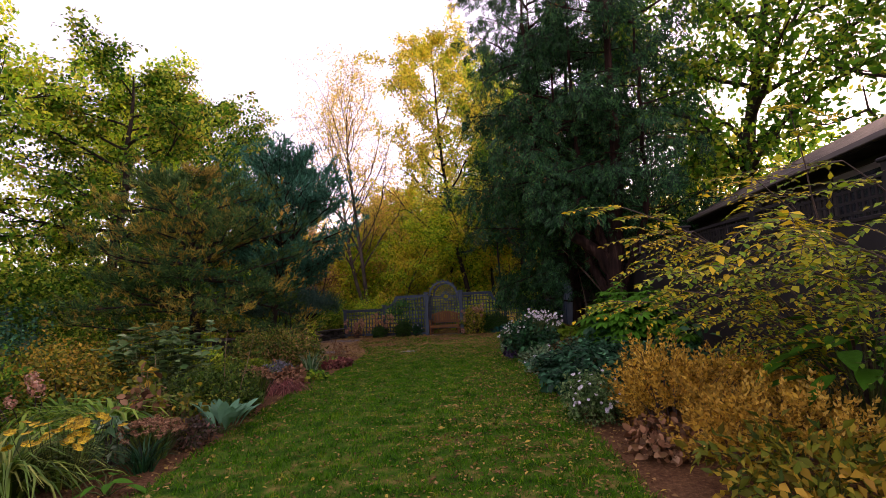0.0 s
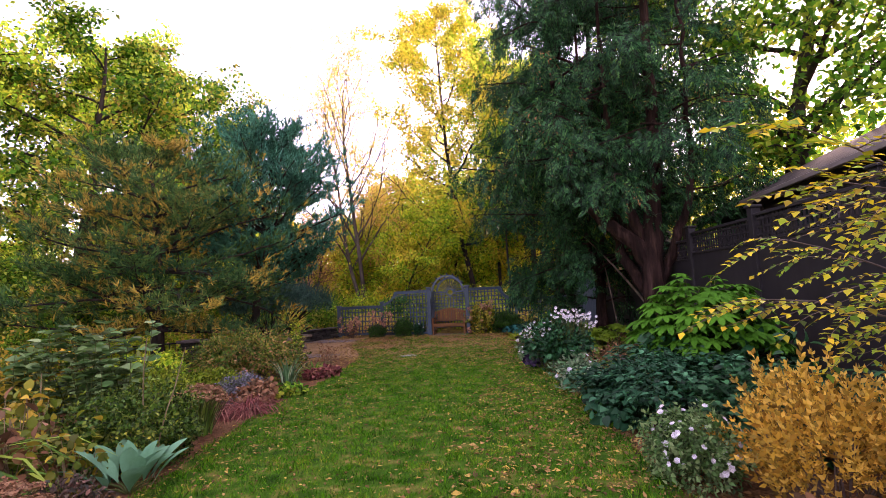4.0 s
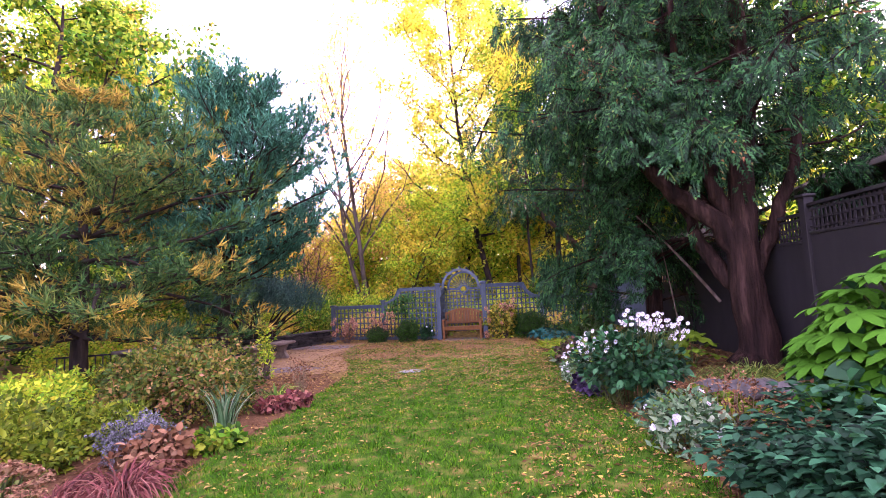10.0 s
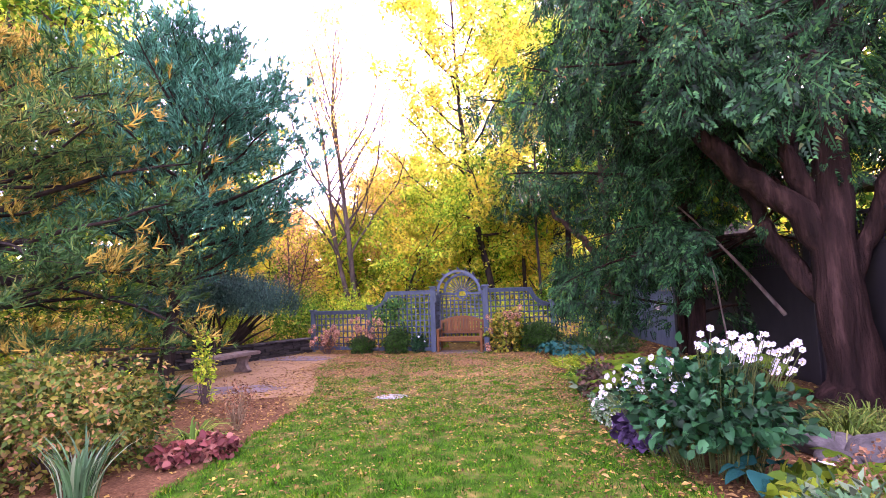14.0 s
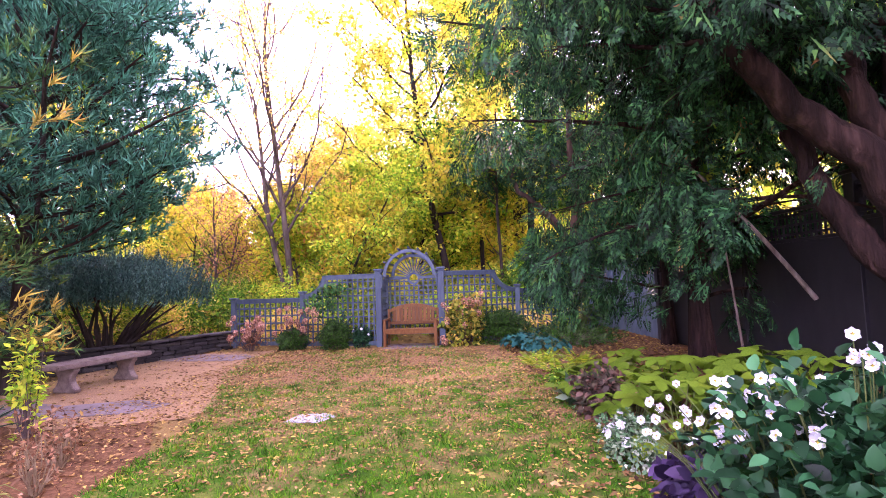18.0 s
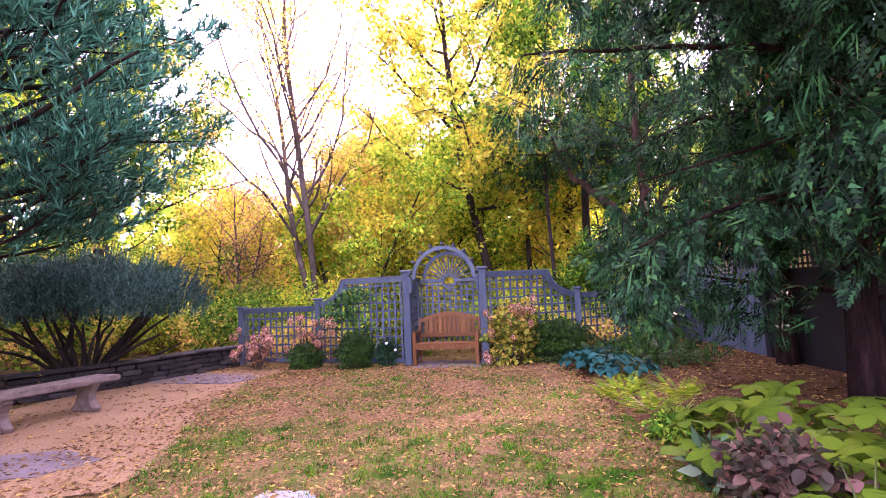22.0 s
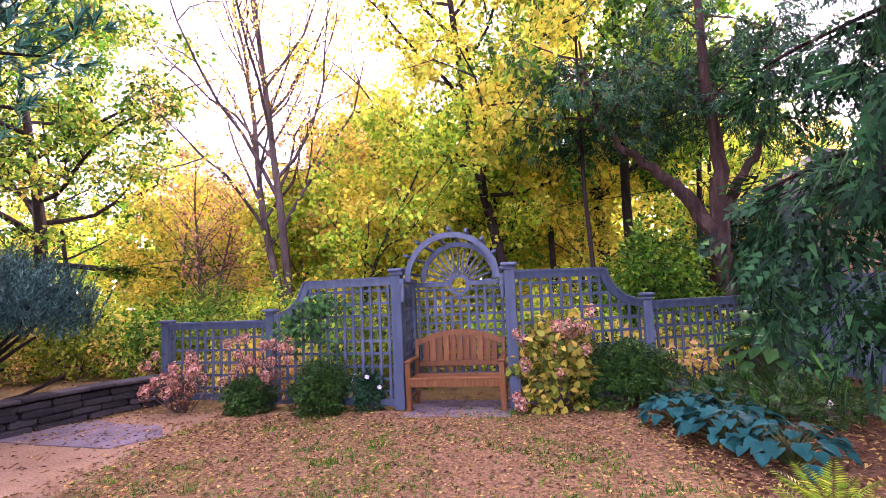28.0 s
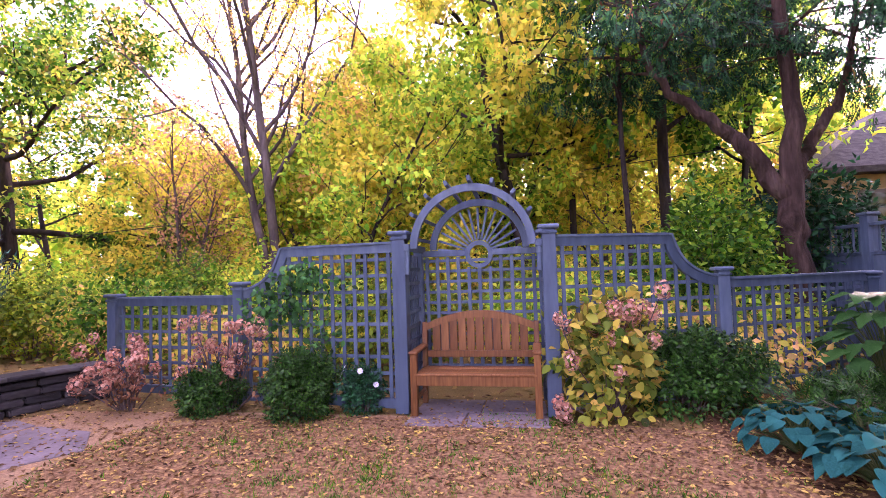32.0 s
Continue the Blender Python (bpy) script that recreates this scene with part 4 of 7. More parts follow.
def pine(name, base, h, reach, trunk_r, leaf, label, seed, first=0.12, whorls=12, size=0.17, lean=(0, 0), flat=0.12, density=1.0, rounded=False, tip_leaf=None, per=6, lift=0.75):
    """Whorls of level limbs with needle tufts along their outer parts."""
    rng = np.random.default_rng(seed)
    tree = thing(name, (base[0], base[1], 0), label, "tree")
    tr = wander(rng, (0, 0, -0.1), (lean[0], lean[1], 1), h, 14, 0.035)
    rad = trunk_r * np.linspace(1.0, 0.1, 15)
    paths, tips, fine = [(tr, rad)], [], []
    for i in range(whorls):
        f = first + (0.97 - first) * i / (whorls - 1)
        k = f * 14
        i0 = min(int(k), 13)
        p = tr[i0] + (tr[i0 + 1] - tr[i0]) * (k - i0)
        prof = (1 - f) ** 0.75 * 0.95 + 0.12
        if rounded:
            prof = 0.25 + 0.75 * math.sin(math.pi * min(1, 0.33 + 0.67 * (f - first) / (1 - first))) ** 0.8
        nl = per if f < 0.75 else 5
        for j in range(nl):
            a = j * 6.283 / nl + i * 0.9 + rng.uniform(-0.3, 0.3)
            L = reach * prof * rng.uniform(0.7, 1.15)
            lp = wander(rng, p, (math.cos(a), math.sin(a), flat + lift * f * f), L, 7, 0.1, (0, 0, 0.3 * lift))
            paths.append((lp, max(0.012, 0.017 * L) * np.linspace(1, 0.25, 8)))
            for q in range(2, 8):
                for s in (-1, 1):
                    dd = unit(lp[min(q, 7)] - lp[q - 1])
                    side = np.array([-dd[1] * s, dd[0] * s, 0.05])
                    sl = L * 0.24 * rng.uniform(0.6, 1.2) + 0.12
                    sp = wander(rng, lp[q], dd * 0.8 + side, sl, 3, 0.12, (0, 0, 0.3))
                    fine.append((sp, 0.007 * np.linspace(1, 0.4, 4)))
                    tips += [(sp[1], sp[2] - sp[0]), (sp[2], sp[3] - sp[1]), (sp[3], sp[3] - sp[2]), (sp[3], sp[3] - sp[2])]
            tips += [(lp[7], lp[7] - lp[6])] * 3
    v, f = tube_np(paths, 6)
    v2, f2 = tube_np(fine, 3)
    np_part("trunk", np.concatenate([v, v2]), np.concatenate([f, f2 + len(v)]), M["bark_dark"], tree, smooth=True)
    rep = max(1, int(round(2 * density)))
    tp = np.array([t[0] for t in tips] * rep)
    td = np.array([unit(t[1]) for t in tips] * rep)
    n = len(tp)
    d = td + rng.normal(0, 0.45, (n, 3)) + [0, 0, 0.5]
    R, sc, pp = turns(rng, d, None, 1.0), size * rng.uniform(0.7, 1.25, n), tp + rng.normal(0, 0.09, (n, 3)) * [1, 1, 0.6]
    old = np.zeros(n, bool)
    if tip_leaf:
        lump = np.sin(pp[:, 0] * 2.3 + 1) + np.sin(pp[:, 1] * 2.1 + pp[:, 2] * 3) + 0.5 * np.sin(pp[:, 2] * 7)
        old = (lump > 0.3) & (rng.random(n) < 0.75)
        v, f = scatter(*TUFT, R[old], sc[old], pp[old])
        np_part("yellowed_needles", v, f, M[tip_leaf], tree, "yellowing old needles")
    v, f = scatter(*TUFT, R[~old], sc[~old], pp[~old])
    np_part("crown", v, f, M[leaf], tree)
    return tree


def cedar(name, base, h, reach, trunk_r, label, seed, low, n_sprays, stems=1, z_full=0.3, size=0.3, stretch=(1, 1), leaf="cedar", bark="bark_red", fork=1.6, top_in=0.55, lines=(), n_limbs=34, hang=0.75, clear=None):
    """Upright stems hung all round with drooping flat sprays."""
    rng = np.random.default_rng(seed)
    tree = thing(name, (base[0], base[1], 0), label, "tree")
    paths, limbs_ = [], []
    for s in range(stems):
        if s == 0:
            tr = wander(rng, (0, 0, -0.1), (0.0, 0.02, 1), h, 14, 0.03)
        else:
            a = s * 2.2 + seed
            q = wander(rng, (0.0, 0, fork * rng.uniform(0.5, 1.0)), (0.85 * math.cos(a), 0.85 * math.sin(a), 0.8), 1.3, 4, 0.1, (0, 0, 0.9))
            tr = np.concatenate([q[:-1], wander(rng, q[-1], (0.1 * math.cos(a), 0.1 * math.sin(a), 1), h * 0.75, 12, 0.04)])
        r0 = trunk_r * (1.0 if s == 0 else rng.uniform(0.45, 0.65))
        if s < len(lines):
            way = np.array(lines[s], float)
            u = np.linspace(0, len(way) - 1, 25)
            i0 = np.minimum(u.astype(int), len(way) - 2)
            u = (u - i0)[:, None]
            g = np.gradient(way, axis=0)
            tr = (2 * u**3 - 3 * u**2 + 1) * way[i0] + (u**3 - 2 * u**2 + u) * g[i0] + (3 * u**2 - 2 * u**3) * way[i0 + 1] + (u**3 - u**2) * g[i0 + 1] + rng.normal(0, 0.03, (25, 3))
            r0 = trunk_r * (1.0 if s == 0 else (0.5, 0.62, 0.5, 0.45, 0.4)[s % 5])
        rr = r0 * np.linspace(1, 0.1, len(tr)) ** 0.9
        if s == 0:
            rr[0] *= 1.4
        paths.append((tr, rr))
        for i in range(n_limbs):
            z0 = np.interp(low, tr[:, 2], np.linspace(0, 1, len(tr))) if len(lines) else low / h
            f = z0 + (0.97 - z0) * (i + rng.random()) / n_limbs
            k = f * (len(tr) - 1)
            i0 = min(int(k), len(tr) - 2)
            p = tr[i0] + (tr[i0 + 1] - tr[i0]) * (k - i0)
            a = i * 2.4 + rng.uniform(-0.4, 0.4)
            zz = p[2] / h
            prof = min(1.0, 0.6 + zz / z_full * 0.4) if zz < z_full else 1 - top_in * (zz - z_full) / (1 - z_full)
            L = reach * prof * rng.uniform(0.6, 1.15)
            lp = wander(rng, p, (math.cos(a) * stretch[0], math.sin(a) * stretch[1], 0.35), L, 7, 0.12, (0, 0, -0.35))
            paths.append((lp, max(0.012, 0.015 * L) * np.linspace(1, 0.25, 8)))
            limbs_.append(lp)
    v, f = tube_np(paths, 9)
    np_part("trunk", v, f, M[bark], tree, smooth=True)
    lets, outs = [], []
    for lp in limbs_:
        out = unit(lp[7] - lp[0])
        side = np.array([-out[1], out[0], 0])
        for q in range(2, 8):
            for w in range(3 + q // 3):
                d0 = out * rng.uniform(0.1, 0.7) + side * rng.normal(0, 0.75) + [0, 0, rng.uniform(-0.5, 0.1)]
                lets.append(wander(rng, lp[q] + (lp[q - 1] - lp[q]) * rng.random(), d0, hang * rng.uniform(0.5, 1.3), 5, 0.1, (0, 0, -1.5)))
                outs.append(out)
    if clear:
        keep = [k for k, q in enumerate(lets) if not (q[3][0] > clear[0] and q[3][1] < clear[1] and q[3][2] < clear[2])]
        lets, outs = [lets[k] for k in keep], [outs[k] for k in keep]
    v2, f2 = tube_np([(q[:5], 0.006 * np.linspace(1, 0.4, 5)) for q in lets[::2]], 3)
    np_part("twig_mass", v2, f2, M[bark], tree, kind="stuff")
    lb, lo = np.array(lets), np.array(outs)
    n = n_sprays
    i = rng.integers(0, len(lb), n)
    u = 5 * rng.random(n) ** 0.8 - 1e-4
    u = np.maximum(u, 0)
    k = u.astype(int)
    p = lb[i, k] + (lb[i, k + 1] - lb[i, k]) * (u - k)[:, None] + rng.normal(0, 0.06, (n, 3))
    out = lo[i]
    d = unit(lb[i, k + 1] - lb[i, k]) * 0.9 + rng.normal(0, 0.5, (n, 3)) + [0, 0, -0.25]
    v, f = scatter(*CEDAR, turns(rng, d, out, 0.8), size * rng.uniform(0.6, 1.4, n), p)
    np_part("crown", v, f, M[leaf], tree)
    return tree


cedar("cedar_tree", (5.2, -3.4), 13.0, 3.2, 0.17, "dark green cedar with low drooping sprays", 21, 0.9, 20000, 2, 0.25, 0.29, top_in=0.2, n_limbs=44, clear=(-0.5, -0.3, 2.7))
STEMS = [[(0, 0, -0.1), (0.02, 0, 1.0), (-0.05, 0.02, 2.2), (0.1, 0.05, 3.6), (0.25, 0.1, 5.5), (0.3, 0.1, 9.0), (0.3, 0.1, 13.0)],
         [(0.05, 0, 1.5), (-0.35, 0.05, 2.5), (-1.0, 0.1, 3.1), (-1.75, 0.15, 4.0), (-2.0, 0.2, 5.2), (-2.05, 0.2, 7.5), (-2.1, 0.2, 11.0)],
         [(0.0, 0.05, 1.7), (-0.3, 0.1, 2.8), (-0.45, 0.15, 3.6), (-0.75, 0.2, 4.8), (-0.8, 0.2, 7.0), (-0.8, 0.3, 11.5)],
         [(0.0, 0.05, 1.9), (-0.5, 0.5, 3.0), (-1.1, 0.8, 4.2), (-1.3, 0.9, 6.0), (-1.3, 1.0, 10.0)],
         [(0.05, 0.0, 1.5), (0.5, -0.1, 2.6), (0.9, -0.2, 4.0), (1.0, -0.2, 7.0), (1.0, -0.2, 11.0)],
         [(0.0, 0.1, 1.2), (-0.5, 0.3, 1.9), (-0.75, 0.6, 2.9), (-0.8, 0.9, 4.5), (-0.8, 0.9, 8.0)]]
cedar("cedar_tree", (6.1, -6.5), 13.0, 2.7, 0.34, "old many-stemmed cedar with a thick reddish trunk", 22, 3.6, 11000, 6, 0.35, 0.28, top_in=0.25, lines=STEMS, n_limbs=15, hang=0.85)
BEHIND = [[(0, 0, -0.1), (0.0, 0, 1.2), (-0.05, 0, 2.2), (0.1, 0.05, 3.6), (0.0, 0.1, 6.0), (0.0, 0.1, 11.0)],
          [(0.0, 0, 2.3), (-0.5, 0.1, 3.1), (-1.0, 0.2, 3.7), (-1.8, 0.3, 4.6), (-2.2, 0.4, 6.5)],
          [(0.0, 0, 2.5), (0.4, 0.2, 3.2), (1.0, 0.3, 4.2), (1.4, 0.4, 6.5)]]
cedar("cedar_tree", (4.45, 3.3), 11.0, 2.0, 0.26, "dark evergreen with a bare reddish trunk behind the fence", 23, 4.4, 3200, 3, 0.4, 0.28, lines=BEHIND, n_limbs=18, bark="bark_brown")
cedar("cedar_tree", (5.6, -0.7), 9.5, 1.7, 0.13, "dark green cedar with drooping sprays above a bare stem", 24, 2.4, 5200, 2, 0.25, 0.28)
pine("pine_tree", (-5.75, -8.3), 5.6, 2.9, 0.17, "pine_gold", "pine with yellowing autumn needles on level limbs", 31, first=0.2, flat=0.02, whorls=10, size=0.19, density=1.0, tip_leaf="pine_old", rounded=True, per=8, lift=0.35)
pine("pine_tree", (-5.4, -4.7), 6.6, 2.7, 0.15, "pine_blue", "blue-green pine with a bare dark lower trunk", 32, first=0.31, whorls=13, rounded=True, flat=0.2, size=0.205, density=1.0, per=7, lift=0.6)
# the woods behind the fence
deciduous("ash_tree", (-5.4, 5.8), 14.5, 6.4, 0.13, "gold", 0.12, 11000, "half-bare tree with few gold leaves and a leaning trunk", 41, "bark", 0.24, (-0.08, 0), 19, 1.8, 2, 1.9, sides=6, fork_out=0.13)
deciduous("maple_tree", (0.6, 6.2), 18.0, 4.8, 0.15, "yellow", 0.2, 15500, "tall slender yellow-leaved tree behind the arbour", 42, "bark_dark", 0.22, (-0.045, 0.02), 26)
deciduous("maple_tree", (3.3, 10.0), 17.0, 4.0, 0.26, "lime", 0.23, 7000, "tree with green and yellow leaves on a dark trunk", 43, "bark_dark", 0.22, (0, 0), 20)
deciduous("maple_tree", (3.4, 6.4), 15.0, 3.2, 0.15, "green", 0.2, 6500, "slim dark-trunked tree with green leaves", 44, "bark_dark", 0.3, (0, 0), 16)
deciduous("maple_tree", (1.7, 8.0), 16.0, 4.2, 0.1, "lime", 0.21, 7000, "slim tree with yellow leaves behind the fence", 45, "bark_dark", 0.25, (0, 0), 18)
deciduous("maple_tree", (5.2, 7.4), 13.0, 3.0, 0.09, "green", 0.21, 4600, "slim leafy green tree behind the fence", 48, "bark_dark", 0.3, (0, 0), 14)
deciduous("maple_tree", (2.2, 4.2), 12.0, 2.6, 0.06, "green", 0.19, 2600, "slim green-leaved tree close behind the fence", 49, "bark_dark", 0.34, (-0.03, 0), 14)
deciduous("maple_sapling", (-9.3, 7.6), 6.4, 2.2, 0.07, "peach", 0.13, 1500, "nearly bare sapling with peach-pink leaves", 46, "twig", 0.2, (0, 0), 14, 1.5, 2, 1.2, sides=5)
deciduous("maple_sapling", (-3.4, 5.0), 6.4, 2.6, 0.07, "lime", 0.17, 2400, "young arching tree with lime-green leaves", 47, "bark_dark", 0.25, (0.35, 0), 12, 1.2, 1, 0.8, sides=5, tiers=0.5)
rw = random.Random(7)
WOODS = [(-2.6, 9.5, 9.0, 3.2, "lime"), (6.5, 9.5, 10, 3.2, "lime"), (9.5, 12, 9, 3.6, "lime"), (-0.8, 12.5, 10.5, 3.8, "lime"), (-6.5, 12.5, 9.5, 3.6, "gold"), (-12.5, 13, 7.0, 3.6, "gold"),
         (4.2, 16, 10, 4.0, "yellow"), (13, 9, 8, 3.6, "lime"), (8, 19, 9, 4.0, "yellow"), (-1, 20, 12, 4.6, "yellow"), (-9, 20, 10, 4.2, "gold"), (14, 20, 9, 4, "lime"), (-20, 20, 12, 5, "lime"), (12.5, 6.0, 9, 3.5, "yellow"), (16, 4, 8, 3.6, "lime"), (-25, 14, 13, 5, "yellow"), (20, 12, 9, 4, "lime"),
         (-4.4, 9.6, 8.6, 3.2, "gold"), (-7.6, 10.0, 8.4, 3.0, "yellow"), (-11.5, 9.5, 5.6, 2.8, "yellow"), (-5.9, 8.3, 5.6, 2.4, "lime"), (-1.2, 8.2, 7.2, 2.8, "lime"), (1.2, 11.5, 9.0, 3.4, "lime"), (-3.6, 13.5, 9.5, 3.6, "lime"), (-2.2, 6.4, 4.6, 2.2, "yellow"), (-19.5, 13, 14, 5.0, "oak"), (2.5, 8.9, 6.0, 2.6, "yellow"), (0.1, 8.8, 6.0, 2.4, "lime"), (4.7, 11.2, 7.0, 3.0, "yellow")]
for i, (x, y, h, s, lf) in enumerate(WOODS):
    near = y < 14 and x < 8
    deciduous("woodland_tree", (x, y), h, s, 0.08 + 0.05 * rw.random(), lf, 0.21 if near else 0.36, (4300 if x < 0 else 3000) if near else (1700 if x < 5 else 1000), {"yellow": "yellow autumn tree in the woods behind the fence", "gold": "gold and orange autumn tree in the woods", "lime": "green tree turning yellow in the woods", "oak": "tall oak turning brown in the woods"}[lf], 60 + i, "bark_dark" if i % 2 else "bark", 0.12, (rw.uniform(-0.08, 0.08), 0), 15, 1.2, 1, 0.5, sides=5, level=0.2, tiers=0.6)
# the tall trees past the pines
for i, (x, y, h, s, lf) in enumerate([(-13.5, -3.0, 13.5, 5.0, "oak"), (-17.5, 1.5, 15.5, 5.5, "lime"), (-15.6, 8.2, 15.0, 7.0, "oak"), (-17.5, -8.0, 15.5, 5.5, "lime"), (-12.5, -13.0, 11.0, 4.5, "green")]):
    deciduous("oak_tree", (x, y), h, s, 0.26, lf, 0.24, (15000, 13000, 22000, 11000, 6000)[i], "tall tree with green leaves turning yellow and brown", 90 + i, "bark_dark", 0.2 if i == 2 else 0.12, (0, 0), 24, 1.2, 1, 0.4, sides=6, level=0.4, tiers=0.5)
deciduous("tall_tree", (10.9, -2.4), 16.0, 4.5, 0.34, "green", 0.3, 6000, "tall dark-trunked tree beyond the panel fence", 96, "bark_dark", 0.3, (0, 0), 18, 1.3)
deciduous("tall_tree", (8.4, -0.9), 13.0, 3.8, 0.18, "green", 0.28, 5200, "leafy tree beyond the panel fence", 97, "bark_dark", 0.2, (0, 0), 18, 1.3)
deciduous("tall_tree", (15.8, -8.0), 13.0, 4.5, 0.22, "green", 0.32, 3500, "leafy tree beyond the panel fence", 98, "bark_dark", 0.25, (0, 0), 16, 1.3)
# more of the woods: a second row behind, and the far woods all round
rw = random.Random(23)
for i in range(11):
    x, y = -19 + 34 * i / 10 + rw.uniform(-1, 1), 17 + rw.uniform(-1, 5)
    lf = rw.choice(["yellow", "lime", "yellow", "lime", "gold"])
    deciduous("woodland_tree", (x, y), rw.uniform(7.5, 9.5) + (1.0 if x > 1 else 0), 3.6, 0.11, lf, 0.42, 1400, {"yellow": "yellow autumn tree deep in the woods", "gold": "gold autumn tree deep in the woods", "lime": "green tree turning yellow deep in the woods"}[lf], 120 + i, "bark_dark", 0.15, (rw.uniform(-0.08, 0.08), 0), 12, 1.4, 1, 0.5, sides=4, level=0.2, tiers=0.7)


def far_woods():
    """A belt of trees round the place, too far off to tell apart."""
    rng = np.random.default_rng(140)
    n = 10000
    a = rng.uniform(0, 6.28, n)
    hgt = 6 + 2 * np.sin(a * 9) + 1.2 * np.sin(a * 23 + 1)
    hgt = np.where(np.sin(a) < -0.2, hgt * 0.75, hgt)
    r = rng.uniform(32, 46, n)
    p = np.stack([r * np.cos(a), r * np.sin(a) - 6, hgt * rng.random(n) ** 0.8], -1)
    v, f = scatter(*SPRIG, turns(rng, rng.normal(0, 1, (n, 3)) + [0, 0, -0.3], None, 0.8), rng.uniform(1.0, 2.2, n), p)
    tagged(np_part("far_woods", v, f, M["lime"], kind="stuff"), "distant belt of green and yellow woods", "woods")


far_woods()

# ---- stepped privacy fence along the shade bed ----
def wall_x(y):
    return 6.12 - 0.1238 * (y + 2.96)


privacy = thing("privacy_fence", (0, 0, 0), "stepped panel fence with a lattice top, near panels dark grey for shade", "fence")
WALL_RZ = math.degrees(math.atan2(1, -0.1238))
STEPS = [(9.5, 6.3, 1.92, 1.46), (6.3, 3.18, 1.92, 1.46), (3.18, 0.1, 1.92, 1.46), (0.1, -2.96, 1.93, 1.47), (-2.96, -5.2, 2.33, 1.85), (-5.2, -7.4, 2.5, 2.02), (-7.4, -9.8, 2.62, 2.14), (-9.8, -12.4, 2.66, 2.18), (-12.4, -15.0, 2.7, 2.2), (-15.0, -17.6, 2.7, 2.2), (-17.6, -20.2, 2.7, 2.2)]
for y0, y1, top, lat in STEPS:
    L = (y0 - y1) * 1.0077
    ym = (y0 + y1) / 2
    x = wall_x(ym)
    # panels nearer than y 0.2 have the deep shade put into their paint
    box("fence_board", (L, 0.05, lat), (x, ym, lat / 2), M["paint"] if y0 > 0.2 else M["paint_shaded"], privacy, 0.004, rot=(0, 0, WALL_RZ))
    mt = M["paint"] if y0 > 0.2 else M["paint_shaded"]
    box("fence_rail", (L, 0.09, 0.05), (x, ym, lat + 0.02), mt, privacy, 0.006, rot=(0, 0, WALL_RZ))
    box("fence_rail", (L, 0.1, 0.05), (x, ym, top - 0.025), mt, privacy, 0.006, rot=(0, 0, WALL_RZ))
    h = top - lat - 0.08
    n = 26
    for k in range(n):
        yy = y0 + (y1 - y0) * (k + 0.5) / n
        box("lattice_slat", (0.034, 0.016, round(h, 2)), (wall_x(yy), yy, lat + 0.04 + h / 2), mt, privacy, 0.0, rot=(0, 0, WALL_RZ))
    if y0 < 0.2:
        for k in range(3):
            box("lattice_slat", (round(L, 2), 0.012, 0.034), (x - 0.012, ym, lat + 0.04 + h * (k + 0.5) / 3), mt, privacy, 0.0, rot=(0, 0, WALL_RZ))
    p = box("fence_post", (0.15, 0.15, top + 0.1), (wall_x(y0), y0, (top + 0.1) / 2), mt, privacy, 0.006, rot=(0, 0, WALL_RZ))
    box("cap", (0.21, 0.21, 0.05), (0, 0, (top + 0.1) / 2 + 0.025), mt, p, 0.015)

# ---- houses beyond the fence ----
M["siding_tan"] = piece_mat("tan_clapboard", [(0.2, (0.30, 0.20, 0.09)), (0.8, (0.44, 0.30, 0.14))], 0.7, (3, 3, 20), 0.2, 0.3)
M["siding_dark"] = piece_mat("dark_clapboard", [(0.2, (0.022, 0.018, 0.017)), (0.8, (0.04, 0.033, 0.03))], 0.7, (3, 3, 20), 0.2, 0.3)
M["shingle"] = rough_mat("grey_shingle", [(0.3, (0.035, 0.03, 0.03)), (0.7, (0.085, 0.075, 0.07))], 6.0, 0.9, 0.6, 30.0, 0.02)
M["trim"] = piece_mat("brown_trim", [(0.2, (0.10, 0.085, 0.08)), (0.8, (0.16, 0.14, 0.13))], 0.6, (3, 3, 20), 0.1, 0.3)
M["glass"], _nt, _bs = mat_base("window_glass")
_bs.inputs["Base Color"].default_value = (0.02, 0.025, 0.03, 1)
_bs.inputs["Roughness"].default_value = 0.06


def roof_mesh(name, x0, x1, y0, y1, z, rise, over, material, th=0.14):
    """A hipped roof as a closed slab."""
    bm = bmesh.new()
    xa, xb, ya, yb = x0 - over, x1 + over, y0 - over, y1 + over
    w = min(xb - xa, yb - ya) / 2
    if xb - xa < yb - ya:
        r = [((xa + xb) / 2, ya + w, z + rise), ((xa + xb) / 2, yb - w, z + rise)]
    else:
        r = [(xa + w, (ya + yb) / 2, z + rise), (xb - w, (ya + yb) / 2, z + rise)]
    c = [(xa, ya, z), (xb, ya, z), (xb, yb, z), (xa, yb, z)]
    v = [bm.verts.new(q) for q in c + r] + [bm.verts.new((q[0], q[1], q[2] - th)) for q in c]
    if xb - xa < yb - ya:
        fs = [(0, 1, 4), (1, 2, 5, 4), (2, 3, 5), (3, 0, 4, 5)]
    else:
        fs = [(0, 1, 5, 4), (1, 2, 5), (2, 3, 4, 5), (3, 0, 4)]
    for f in fs:
        bm.faces.new([v[i] for i in f])
    for i in range(4):
        j = (i + 1) % 4
        bm.faces.new((v[6 + i], v[6 + j], v[j], v[i]))
    bm.faces.new((v[9], v[8], v[7], v[6]))
    bmesh.ops.recalc_face_normals(bm, faces=bm.faces[:])
    return bm_mesh(name, bm, material)


